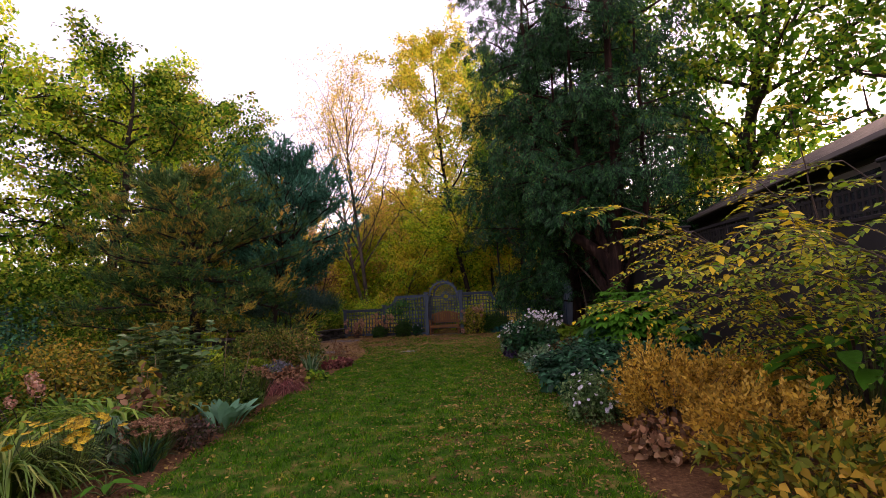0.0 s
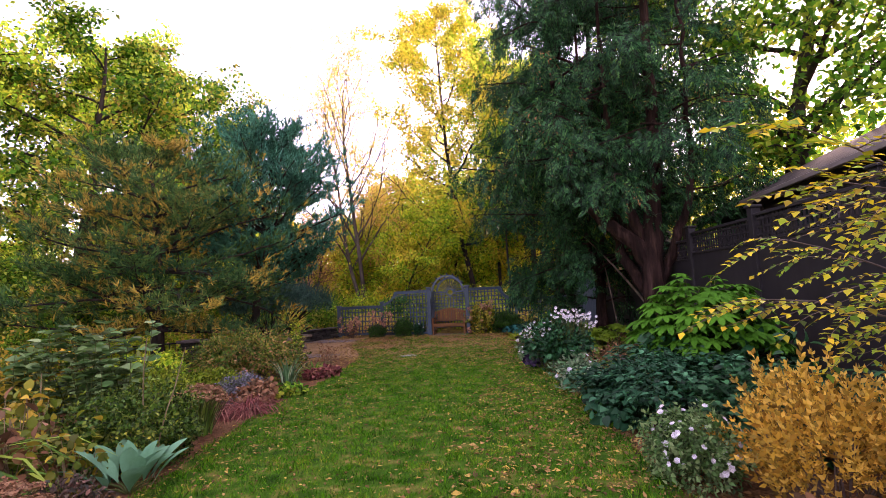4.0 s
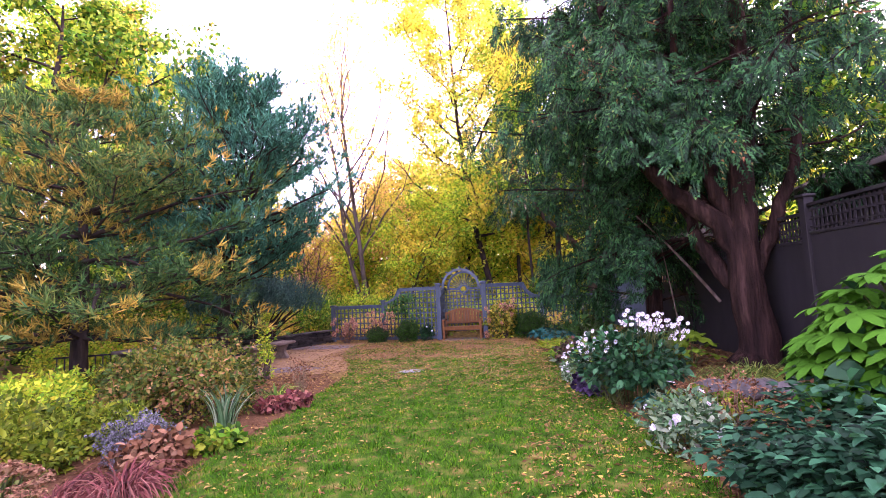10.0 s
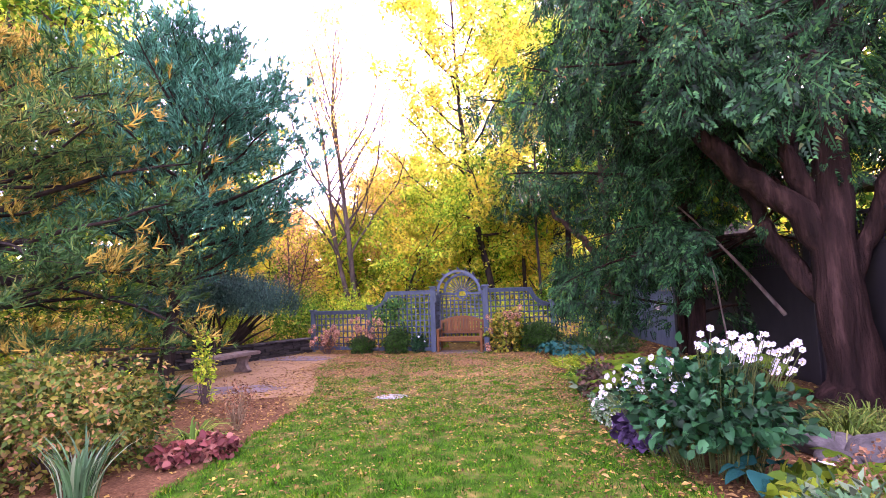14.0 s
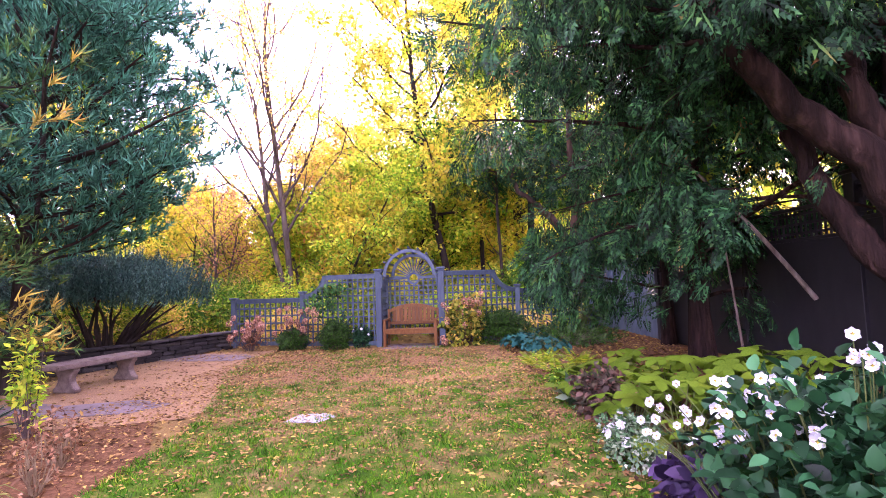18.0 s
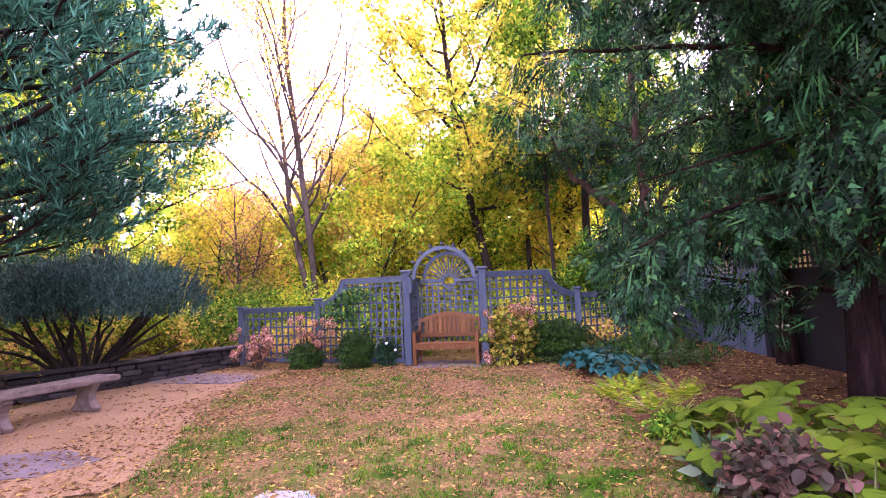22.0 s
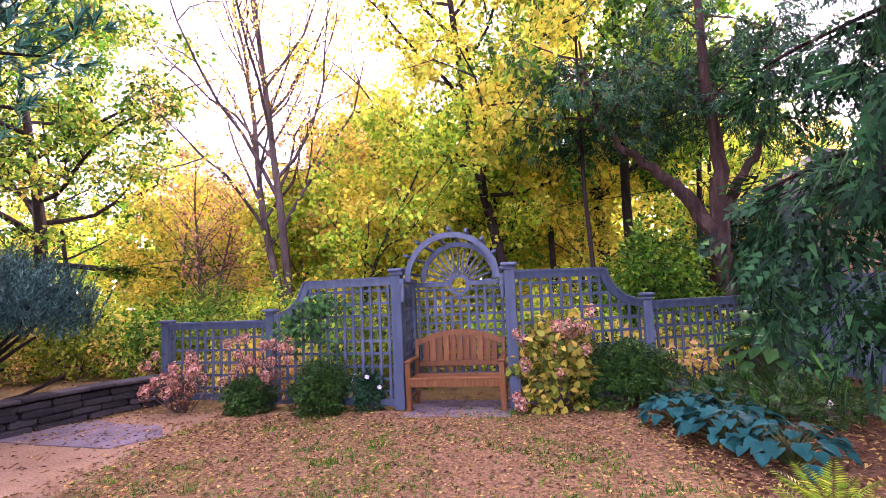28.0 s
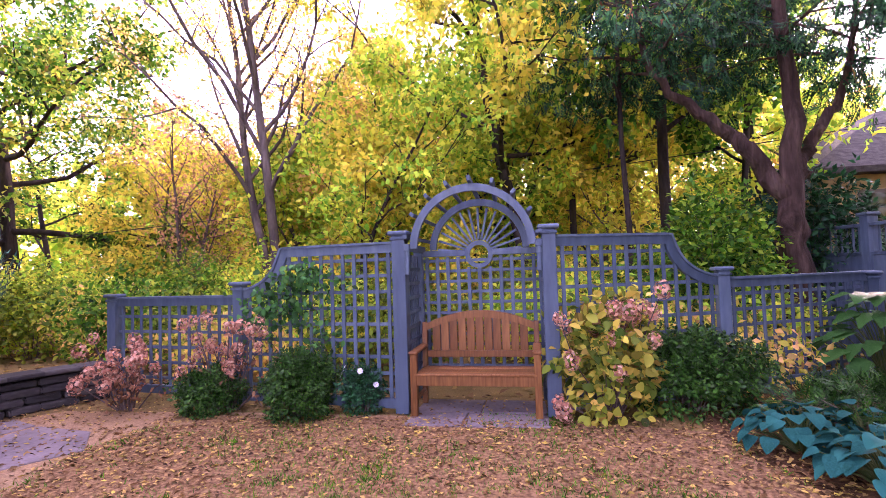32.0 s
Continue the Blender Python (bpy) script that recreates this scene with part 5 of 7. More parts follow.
def house(name, x0, x1, y0, y1, h, rise, siding, label, windows):
    ob = thing(name, ((x0 + x1) / 2, (y0 + y1) / 2, 0), label, "house")
    ox, oy = (x0 + x1) / 2, (y0 + y1) / 2
    box("wall", (x1 - x0, y1 - y0, h), (0, 0, h / 2), M[siding], ob, 0.0)
    z = 0.3
    while z < h - 0.1:
        box("clapboard", (0.03, y1 - y0 + 0.02, 0.17), (x0 - ox - 0.012, 0, z), M[siding], ob, 0.0, rot=(0, 4, 0))
        box("clapboard", (x1 - x0 + 0.02, 0.03, 0.17), (0, y0 - oy - 0.012, z), M[siding], ob, 0.0, rot=(4, 0, 0))
        z += 0.165
    link_mesh("roof", roof_mesh("roof", x0 - ox, x1 - ox, y0 - oy, y1 - oy, h + 0.1, rise, 0.45, M["shingle"]), ob)
    box("gutter", (0.1, y1 - y0 + 0.9, 0.09), (x0 - ox - 0.5, 0, h + 0.02), M["trim"], ob, 0.01)
    for side, u, zc, w, hh in windows:
        loc = (x0 - ox - 0.03, u - oy, zc) if side == "w" else (u - ox, y0 - oy - 0.03, zc)
        rz = 90 if side == "w" else 0
        win = box("window", (w + 0.2, 0.08, hh + 0.2), loc, M["trim"], ob, 0.01, rot=(0, 0, rz))
        box("pane", (w, 0.02, hh), (0, 0.04 if side == "w" else -0.04, 0), M["glass"], win, 0.0)
        box("glazing_bar", (w, 0.03, 0.04), (0, 0.045 if side == "w" else -0.045, 0), M["trim"], win, 0.0)
    return ob


house("neighbour_house", 8.6, 14.0, -17.0, -3.6, 3.3, 1.5, "siding_dark", "low dark house with shingle roof beyond the fence", [("w", -8.6, 2.5, 1.2, 1.1), ("w", -13, 2.5, 1.2, 1.1)])
house("neighbour_house", 7.4, 14.0, 8.2, 16.0, 3.4, 2.2, "siding_tan", "tan clapboard house behind trees beyond the fence", [("s", 8.6, 2.3, 0.8, 1.2), ("s", 11, 2.3, 0.9, 1.2), ("w", 10.5, 2.3, 0.9, 1.2)])

# ---- low dry-stone wall ----
stone_wall = thing("stone_wall", (0, 0, 0), "low dark dry-stone retaining wall at the patio edge", "wall")
WALL_LINE = smooth_line([(-4.72, 0.48), (-5.12, -0.35), (-5.35, -1.4), (-5.75, -2.5), (-6.5, -3.4), (-7.6, -4.0)], 8)
seg = np.array(WALL_LINE)
cum = np.r_[0, np.cumsum(np.linalg.norm(np.diff(seg, axis=0), axis=1))]
rs = random.Random(4)
STONES = []
for k in range(6):
    bm = bmesh.new()
    bmesh.ops.create_cube(bm, size=1, matrix=Matrix.Diagonal((0.30 + 0.04 * (k % 3), 0.26, 0.088, 1)))
    bmesh.ops.bevel(bm, geom=bm.edges[:], offset=0.016, segments=2, affect="EDGES")
    for v in bm.verts:
        v.co += Vector((rs.uniform(-1, 1), rs.uniform(-1, 1), rs.uniform(-0.5, 0.5))) * 0.008
    STONES.append(bm_mesh("stone", bm, M["wallstone"]))
for course in range(4):
    u = 0.1 * (course % 2)
    while u < cum[-1] - 0.1:
        k = rs.randrange(6)
        w = 0.31 + 0.04 * (k % 3)
        uc = u + w / 2
        x, y = np.interp(uc, cum, seg[:, 0]), np.interp(uc, cum, seg[:, 1])
        x2, y2 = np.interp(uc + 0.1, cum, seg[:, 0]), np.interp(uc + 0.1, cum, seg[:, 1])
        link_mesh("stone", STONES[k], stone_wall, pose(x + rs.uniform(-0.015, 0.015), y + rs.uniform(-0.015, 0.015), 0.03 + 0.094 * course, 0, 0, math.degrees(math.atan2(y2 - y, x2 - x)) + rs.uniform(-3, 3)))
        u += w + 0.006
for i in range(0, len(seg) - 5, 3):
    a, b = seg[i], seg[min(i + 3, len(seg) - 1)]
    box("capstone", (dist(a, b) + 0.0, 0.36, 0.05), (*(a + b) / 2, 0.405), M["wallstone"], stone_wall, 0.012, rot=(0, 0, math.degrees(math.atan2(b[1] - a[1], b[0] - a[0]))))

# ---- cast-stone bench ----
sb = thing("stone_bench", (-4.42, -4.15, 0), "weathered cast-stone bench on scrolled legs on the patio", "bench", rz=82)
bm = bmesh.new()
bmesh.ops.create_cube(bm, size=1, matrix=Matrix.Diagonal((1.7, 0.46, 0.075, 1)))
bmesh.ops.bevel(bm, geom=bm.edges[:], offset=0.018, segments=2, affect="EDGES")
link_mesh("seat", bm_mesh("seat", bm, M["concrete"]), sb, (0, 0, 0.405))


def scroll_leg():
    """A pedestal with a waist and curled feet."""
    prof = [(-0.20, 0.0), (-0.215, 0.05), (-0.17, 0.085), (-0.12, 0.16), (-0.115, 0.22), (-0.15, 0.29), (-0.19, 0.33), (-0.19, 0.367)]
    pts = [(x, z) for x, z in prof] + [(-x, z) for x, z in prof[::-1]]
    bm = bmesh.new()
    f = bm.faces.new([bm.verts.new((-0.055, x, z)) for x, z in pts])
    r = bmesh.ops.extrude_face_region(bm, geom=[f])
    for v in [g for g in r["geom"] if isinstance(g, bmesh.types.BMVert)]:
        v.co.x += 0.11
    bmesh.ops.recalc_face_normals(bm, faces=bm.faces[:])
    bmesh.ops.bevel(bm, geom=[e for e in bm.edges if abs(e.verts[0].co.x - e.verts[1].co.x) < 0.01], offset=0.01, segments=1, affect="EDGES")
    return bm_mesh("leg", bm, M["concrete"])


leg = scroll_leg()
for x in (-0.52, 0.52):
    link_mesh("leg", leg, sb, (x, 0, 0))

# ---- rail and pier by the pines ----
M["iron"] = rough_mat("black_iron", [(0.3, (0.02, 0.02, 0.022)), (0.7, (0.04, 0.04, 0.042))], 20.0, 0.5, 0.2, 60.0)
pier = thing("stone_pier", (-5.7, -7.1, 0), "low stone pier with a slate cap behind shrubs", "pier")
for k in range(6):
    box("stone", (0.42, 0.42, 0.1), (0, 0, 0.05 + 0.104 * k), M["wallstone"], pier, 0.015, rot=(0, 0, (k % 2) * 3))
box("capstone", (0.58, 0.58, 0.06), (0, 0, 0.65), M["slate"], pier, 0.012)
rail = thing("iron_railing", (-6.4, -7.5, 0), "short black iron railing beside the stone pier", "railing", rz=28)
box("handrail", (1.15, 0.035, 0.035), (0, 0, 0.62), M["iron"], rail, 0.006)
box("bottom_bar", (1.1, 0.025, 0.025), (0, 0, 0.12), M["iron"], rail, 0.004)
for k in range(9):
    box("baluster", (0.018, 0.018, 0.61), (-0.52 + 0.13 * k, 0, 0.305), M["iron"], rail, 0.003)

# ---- overhead cable ----
cable = new("overhead_cable", bpy.data.curves.new("overhead_cable", "CURVE"))
cable.data.dimensions, cable.data.bevel_depth = "3D", 0.012
sp = cable.data.splines.new("POLY")
sp.points.add(30)
for k in range(31):
    u = k / 30
    sp.points[k].co = (-14 + 26 * u, 7.5 + 0.5 * u, 2.75 + 2.1 * u - 0.9 * (u - u * u), 1)
cable.data.materials.append(M["iron"])
tagged(cable, "thin dark overhead cable sagging through the woods", "cable")

# ---- shrubs, perennials and flowers ----
FLOWER6 = compose(*leaf_round_t(0.95, 0.05, -0.1), [pose(0, 0, 0.01 * (k % 2), 6, 0, 60 * k) for k in range(6)])
EYE = compose(*leaf_t(0.9, 0.02, 0.0), [pose(0, 0, 0.06, 10, 0, 90 * k) @ Matrix.Scale(0.3, 4) for k in range(4)])


FLOWER_MES = {}


def dome(rng, n, r, h, shell=0.45, low=0.08, rough=0.25):
    """Places and outward ways in an uneven dome."""
    d = unit(rng.normal(0, 1, (n, 3)))
    d[:, 2] = np.abs(d[:, 2]) * rng.choice([1, 1, 1, -0.35], n)
    ph = rng.uniform(0, 6.28, 3)
    az = np.arctan2(d[:, 1], d[:, 0])
    lump = 1 + rough * (np.sin(3 * az + ph[0] + 3 * d[:, 2]) * 0.5 + np.sin(5 * az + ph[1] - 4 * d[:, 2]) * 0.35 + rng.normal(0, 0.25, n) * 0.6)
    k = (1 - shell * rng.random(n) ** 1.5) * lump
    p = d * k[:, None] * [r[0], r[1], h * 0.55] + [0, 0, h * 0.48]
    p[:, 2] = np.maximum(p[:, 2], low * h)
    return p, d


def stems_np(rng, p, base_r, n, r0=0.008, h0=0.0):
    paths = []
    for q in p[rng.integers(0, len(p), n)]:
        b = np.array([q[0] * base_r, q[1] * base_r, h0])
        m = (b + q) / 2 + rng.normal(0, 0.03, 3)
        paths.append(([b, m * 0.6 + b * 0.4, m, q], [r0, r0 * 0.85, r0 * 0.7, r0 * 0.4]))
    return tube_np(paths, 4)


def shrub(name, loc, r, h, leaf, size, n, label, seed, category="shrub", template=None, shell=0.5, rough=0.42, stem="twig", n_stems=26, base=0.25, droop=-0.1, flower=None, group="", low=0.08, tilt=0.8, level=False, skirt=0.22):
    rng = np.random.default_rng(seed)
    r = (r, r) if isinstance(r, (int, float)) else r
    ob = thing(name, (loc[0], loc[1], 0), label, category, group)
    p, d = dome(rng, n, r, h, shell, low, rough)
    # the lowest leaves hang round the foot
    m = int(n * skirt)
    a, u = rng.uniform(0, 6.28, m), rng.uniform(0.55, 0.92, m)
    q = np.stack([np.cos(a) * u * r[0], np.sin(a) * u * r[1], rng.uniform(0.03, 0.42, m) * h], -1)
    p, d = np.concatenate([p, q]), np.concatenate([d, unit(q * [1, 1, 0.2])])
    n += m
    tv, tf = template or SPRIG
    way, face = d + rng.normal(0, tilt, (n, 3)) + [0, 0, droop], d + [0, 0, 0.6]
    if level:
        way, face = way * [1, 1, 0.25] + [0, 0, -0.12], np.tile([0.0, 0.0, 1.0], (n, 1))
    v, f = scatter(tv, tf, turns(rng, way, face, 0.2 if level else 0.5), size * rng.uniform(0.65, 1.3, n), p)
    np_part("foliage", v, f, M[leaf], ob)
    if n_stems:
        v, f = stems_np(rng, p, base, n_stems)
        np_part("stem_mass", v, f, M[stem], ob, kind="stuff")
    if flower:
        for fname, mat, fsize, fn, ft, zmin in flower:
            q, qd = dome(rng, fn * 3, (r[0] * 1.04, r[1] * 1.04), h * 1.05, 0.05, low, rough)
            q, qd = q[q[:, 2] > zmin * h][:fn], qd[q[:, 2] > zmin * h][:fn]
            m = len(q)
            me = FLOWER_MES.setdefault((mat, len(ft[0])), np_mesh("flower", *ft, M[mat]))
            for w in range(m):
                dd = Vector(qd[w] + [0, -0.35, 0.2] + rng.normal(0, 0.3, 3))
                link_mesh("flower", me, ob, Matrix.Translation(Vector(q[w])) @ dd.to_track_quat("Z", "Y").to_matrix().to_4x4() @ pose(0, 0, 0, 0, 0, w * 37) @ Matrix.Scale(fsize * rng.uniform(0.75, 1.2), 4))
    return ob


def blade_t(segs=5, w=0.035, bend=0.5):
    """A strap leaf along y that arches over."""
    vs, fs = [], []
    for i in range(segs + 1):
        u = i / segs
        a = bend * u * u
        wd = w * (1 - u**3) + 0.002
        y, z = u * math.cos(a), -u * math.sin(a)
        vs += [(-wd, y, z + 0.3 * wd), (0, y, z), (wd, y, z + 0.3 * wd)]
    for i in range(segs):
        for s in range(2):
            a = 3 * i + s
            fs += [(a, a + 1, a + 4), (a, a + 4, a + 3)]
    return np.array(vs), np.array(fs)


def straps(name, loc, n, length, spread, leaf, label, seed, category="plant", bend=0.9, w=0.03, upright=1.0, foot=0.12, flower=None):
    rng = np.random.default_rng(seed)
    ob = thing(name, (loc[0], loc[1], 0), label, category)
    a = rng.uniform(0, 6.28, n)
    t = np.abs(rng.normal(0, spread, n))
    d = np.stack([np.cos(a) * t, np.sin(a) * t, np.full(n, upright)], -1)
    p = np.stack([np.cos(a) * foot * rng.random(n), np.sin(a) * foot * rng.random(n), np.zeros(n)], -1)
    face = np.stack([-np.cos(a), -np.sin(a), np.full(n, 0.3)], -1)
    v, f = scatter(*blade_t(5, w, bend), turns(rng, d, face, 0.2), length * rng.uniform(0.6, 1.15, n), p)
    np_part("foliage", v, f, M[leaf], ob)
    if flower:
        mat, fs_, fn, z0, z1, rr = flower
        q = np.stack([rng.normal(0, rr, fn), rng.normal(0, rr, fn), rng.uniform(z0, z1, fn)], -1)
        me = FLOWER_MES.setdefault((mat, len(FLOWER6[0])), np_mesh("flower", *FLOWER6, M[mat]))
        for x, y, z in q:
            dd = Vector(rng.normal(0, 0.35, 3) + [0.1, -0.25, 1])
            v, f = tube_np([([(x * 0.3, y * 0.3, 0), (x * 0.8, y * 0.8, z * 0.6), (x, y, z)], [0.006, 0.005, 0.004])], 4)
            np_part("stalk", v, f, M["stem"], ob)
            link_mesh("flower", me, ob, Matrix.Translation((x, y, z)) @ dd.to_track_quat("Z", "Y").to_matrix().to_4x4() @ Matrix.Scale(fs_ * rng.uniform(0.8, 1.2), 4))
    return ob


def leaf_mesh(name, mat, w=0.75, cup=0.12, droop=0.3, n=7, point=1.0, lobes=0, notch=0.0, belly=0.75):
    """A broad leaf along y with a sunk rib and arched tip."""
    vs, fs = [], []
    for i in range(n + 1):
        u = i / n
        half = w / 2 * (math.sin(math.pi * u ** belly) ** 0.75 * (1 - 0.15 * u)) if 0 < u < 1 else 0.004
        if lobes:
            half *= 1 - notch * (0.5 + 0.5 * math.cos(lobes * 2 * math.pi * u))
        z = -droop * u * u
        for s in (-1, -0.5, 0, 0.5, 1):
            vs.append((s * half, u - 0.06 * abs(s) * (1 - u), z + cup * abs(s) ** 1.3 * half * 2))
    for i in range(n):
        for s in range(4):
            a = 5 * i + s
            fs.append((a, a + 1, a + 6, a + 5))
    return np_mesh(name, np.array(vs), np.array(fs), M[mat], True)


def palmate_mesh(name, mat, lobes=6, w=0.42, droop=0.25, arc=300.0):
    """Leaflets set round the end of one stalk."""
    parts_v, parts_f = [], []
    base = 0
    for k in range(lobes):
        a = -arc / 2 + arc * k / (lobes - 1)
        s = 1.0 - 0.25 * abs(a) / 180
        vs, fs = [], []
        for i in range(6):
            u = i / 5
            half = w / 2 * (0.12 + 0.88 * math.sin(math.pi * min(1, u * 0.82 + 0.05)) ** 1.1) * (1 if u < 1 else 0.15)
            if i in (3, 4):
                half *= 1.08
            for q in (-1, 0, 1):
                vs.append((q * half * s, (u + 0.03) * s, (-droop * u * u + 0.07 * abs(q) * half * 2)))
        for i in range(5):
            for q in range(2):
                b = 3 * i + q
                fs.append((b, b + 1, b + 4, b + 3))
        m = np.array(pose(0, 0, 0, 0, 0, a))[:3, :3]
        parts_v.append(np.array(vs) @ m.T)
        parts_f.append(np.array(fs) + base)
        base += len(vs)
    return np_mesh(name, np.concatenate(parts_v), np.concatenate(parts_f), M[mat], True)


HOSTA = leaf_mesh("leaf", "hosta", 1.15, 0.14, 0.45)
BROAD = leaf_mesh("leaf", "bigleaf", 0.5, 0.1, 0.25)
LAMB = leaf_mesh("leaf", "lambleaf", 0.5, 0.14, 0.35, 8, belly=1.5)
PALM = palmate_mesh("leaf", "palmleaf", 5, 0.62, 0.22, 290)
PALMG = palmate_mesh("leaf", "bigleaf", 6, 0.36, 0.3, 200)
OAKLEAF = leaf_mesh("leaf", "oakgreen", 0.85, 0.1, 0.3, 9, 1.0, 2.5, 0.3)


def leafy(name, loc, mesh, n, size, r, h, label, seed, category="plant", upright=0.35, stem="stem", rz_face=None, inner=0.2, ry=None, flat=0.4, tip=-22.0, wild=0.0):
    """A plant of single large leaves on stalks, each leaf a part."""
    rng = np.random.default_rng(seed)
    ob = thing(name, (loc[0], loc[1], 0), label, category)
    paths = []
    for i in range(n):
        a = i * 2.39996 + rng.uniform(-0.3, 0.3)
        u = math.sqrt((i + 0.5) / n) * (1 - inner) + inner * rng.random()
        x, y = math.cos(a) * r * u * 0.75, math.sin(a) * (ry or r) * u * 0.75
        z = h * (1 - flat * u * u) * rng.uniform(0.68 - 0.3 * wild, 1.1)
        s = size * rng.uniform(0.7, 1.2)
        tilt = math.degrees(upright) * (1 - 0.9 * u) + tip * u + rng.uniform(-12, 12) * (1 + 1.5 * wild)
        m = pose(x, y, z, tilt, rng.uniform(-14, 14), math.degrees(a) - 90 + rng.uniform(-25, 25)) @ Matrix.Scale(s, 4)
        link_mesh("leaf", mesh, ob, m)
        paths.append(([(x * 0.12, y * 0.12, 0), (x * 0.5, y * 0.5, z * 0.65), (x, y, z)], [0.008, 0.006, 0.004]))
    v, f = tube_np(paths, 4)
    np_part("stalk_mass", v, f, M[stem], ob, kind="stuff")
    return ob


def frond_mesh():
    vs, fs = [], []
    lv, lf = leaf_t(0.15, 0.04, 0.1)
    mats = []
    for i in range(17):
        u = 0.12 + 0.88 * i / 17
        ln = 0.24 * math.sin(math.pi * (0.12 + 0.86 * u)) + 0.03
        z = -0.35 * u * u
        for s in (-1, 1):
            mats.append(pose(0, u, z, -8, 0, s * -68) @ Matrix.Scale(ln, 4))
    v, f = compose(lv, lf, mats)
    return np_mesh("frond", v, f, M["fernleaf"])


FROND = frond_mesh()


def fern(loc, n, size, label, seed):
    rng = np.random.default_rng(seed)
    ob = thing("fern", (loc[0], loc[1], 0), label, "fern", "ferns in the shade bed")
    for i in range(n):
        a = i * 2.4 + rng.uniform(-0.3, 0.3)
        link_mesh("frond", FROND, ob, pose(0.03 * math.cos(a), 0.03 * math.sin(a), 0.02, rng.uniform(28, 62), 0, math.degrees(a) - 90) @ Matrix.Scale(size * rng.uniform(0.75, 1.15), 4))
    return ob


def anemones():
    rng = np.random.default_rng(77)
    ob = thing("anemone_clump", (3.6, -9.2, 0), "tall clump of white anemones with dark leaves", "flowers")
    p, d = dome(rng, 2400, (0.6, 0.66), 0.88, 0.6, 0.06, 0.4)
    v, f = scatter(*ROUND, turns(rng, d + rng.normal(0, 0.6, (2400, 3)), d + [0, 0, 0.9], 0.4), 0.088 * rng.uniform(0.5, 1.4, 2400), p)
    np_part("foliage", v, f, M["darkgreen"], ob)
    n = 150
    a, t = rng.uniform(0, 6.28, n), np.sqrt(rng.random(n))
    part_of = rng.integers(0, 5, n)
    mid = np.array([(0.12, -0.25, 1.02), (0.3, -0.35, 1.06), (-0.4, 0.1, 0.78), (0.5, 0.1, 0.9), (-0.62, 0.5, 0.58)])[part_of]
    q = mid + np.stack([np.cos(a) * t * 0.26, np.sin(a) * t * 0.3, rng.normal(0, 0.075, n)], -1)
    for x, y, z in q:
        v, f = tube_np([([(x * 0.5, y * 0.5, 0.0), (x * 0.8, y * 0.8, z * 0.75), (x, y, z)], [0.005, 0.004, 0.003])], 4)
        np_part("stalk", v, f, M["stem"], ob)
    for k in range(n):
        dd = Vector((rng.normal(0, 0.4) - 0.4, rng.normal(0, 0.35) - 0.8, 0.42))
        m = Matrix.Translation(Vector(q[k])) @ dd.to_track_quat("Z", "Y").to_matrix().to_4x4() @ Matrix.Scale(0.03 * rng.uniform(0.7, 1.2), 4)
        fl = link_mesh("flower", FLOWER_ME, ob, m)
        link_mesh("flower_eye", EYE_ME, fl)


FLOWER_ME = np_mesh("flower", *FLOWER6, M["white"])
EYE_ME = np_mesh("flower_eye", *EYE, M["eye"])
anemones()

# right bed, from the near end
shrub("golden_spirea", (4.98, -15.3), (0.5, 0.58), 0.78, "goldspirea", 0.2, 330, "golden spirea with pale tan autumn leaves", 101, n_stems=40, template=LEAFY_SHOOT, droop=1.0, tilt=0.35)
shrub("golden_spirea", (5.55, -16.3), (0.7, 0.65), 0.55, "goldspirea", 0.19, 330, "low golden spirea with upright leafy shoots", 102, n_stems=30, template=LEAFY_SHOOT, droop=1.0, tilt=0.35)
shrub("golden_spirea", (5.9, -15.0), (0.6, 0.6), 0.66, "goldspirea", 0.19, 340, "golden spirea with pale tan autumn leaves", 103, n_stems=30, template=LEAFY_SHOOT, droop=1.0, tilt=0.35)
shrub("yellow_perennial", (5.35, -17.3), (0.6, 0.6), 0.5, "goldenrod", 0.09, 900, "low perennial with yellow-green leaves", 99, "plant", LEAF, stem="stem")
shrub("heuchera", (4.72, -16.0), (0.32, 0.4), 0.25, "tan", 0.08, 420, "low bronze-leaved plant at the lawn edge", 104, "plant", ROUND)
leafy("broad_leaf_plant", (6.5, -16.0), BROAD, 44, 0.42, 0.9, 1.2, "large plant with broad drooping green leaves", 105)
leafy("broad_leaf_plant", (6.9, -14.6), BROAD, 26, 0.36, 0.8, 0.75, "large plant with broad drooping green leaves", 106)
shrub("impatiens", (4.28, -14.72), (0.34, 0.42), 0.5, "phlox", 0.065, 1500, "white impatiens with pale green leaves", 107, "flowers", flower=[("flowers", "white", 0.024, 80, FLOWER6, 0.3)], stem="stem")
shrub("turtlehead", (4.6, -12.7), (0.9, 1.05), 0.68, "blueleaf", 0.085, 4400, "mass of dark blue-green pointed leaves", 108, "plant", ROUND, stem="stem", level=True, shell=0.35)
shrub("turtlehead", (5.35, -13.75), (0.9, 0.75), 0.66, "darkgreen", 0.09, 2800, "mass of dark green pointed leaves", 109, "plant", ROUND, stem="stem", level=True, shell=0.35)
shrub("ground_cover", (4.05, -12.5), (0.35, 0.8), 0.28, "blueleaf", 0.13, 420, "low blue-green leaves along the lawn edge", 110, "plant", ROUND, stem="stem")
leafy("bottlebrush_shrub", (5.4, -11.65), PALMG, 290, 0.21, 1.3, 1.62, "broad shrub with bright green drooping leaflets", 111, "shrub", 0.2, ry=1.25, flat=0.55)
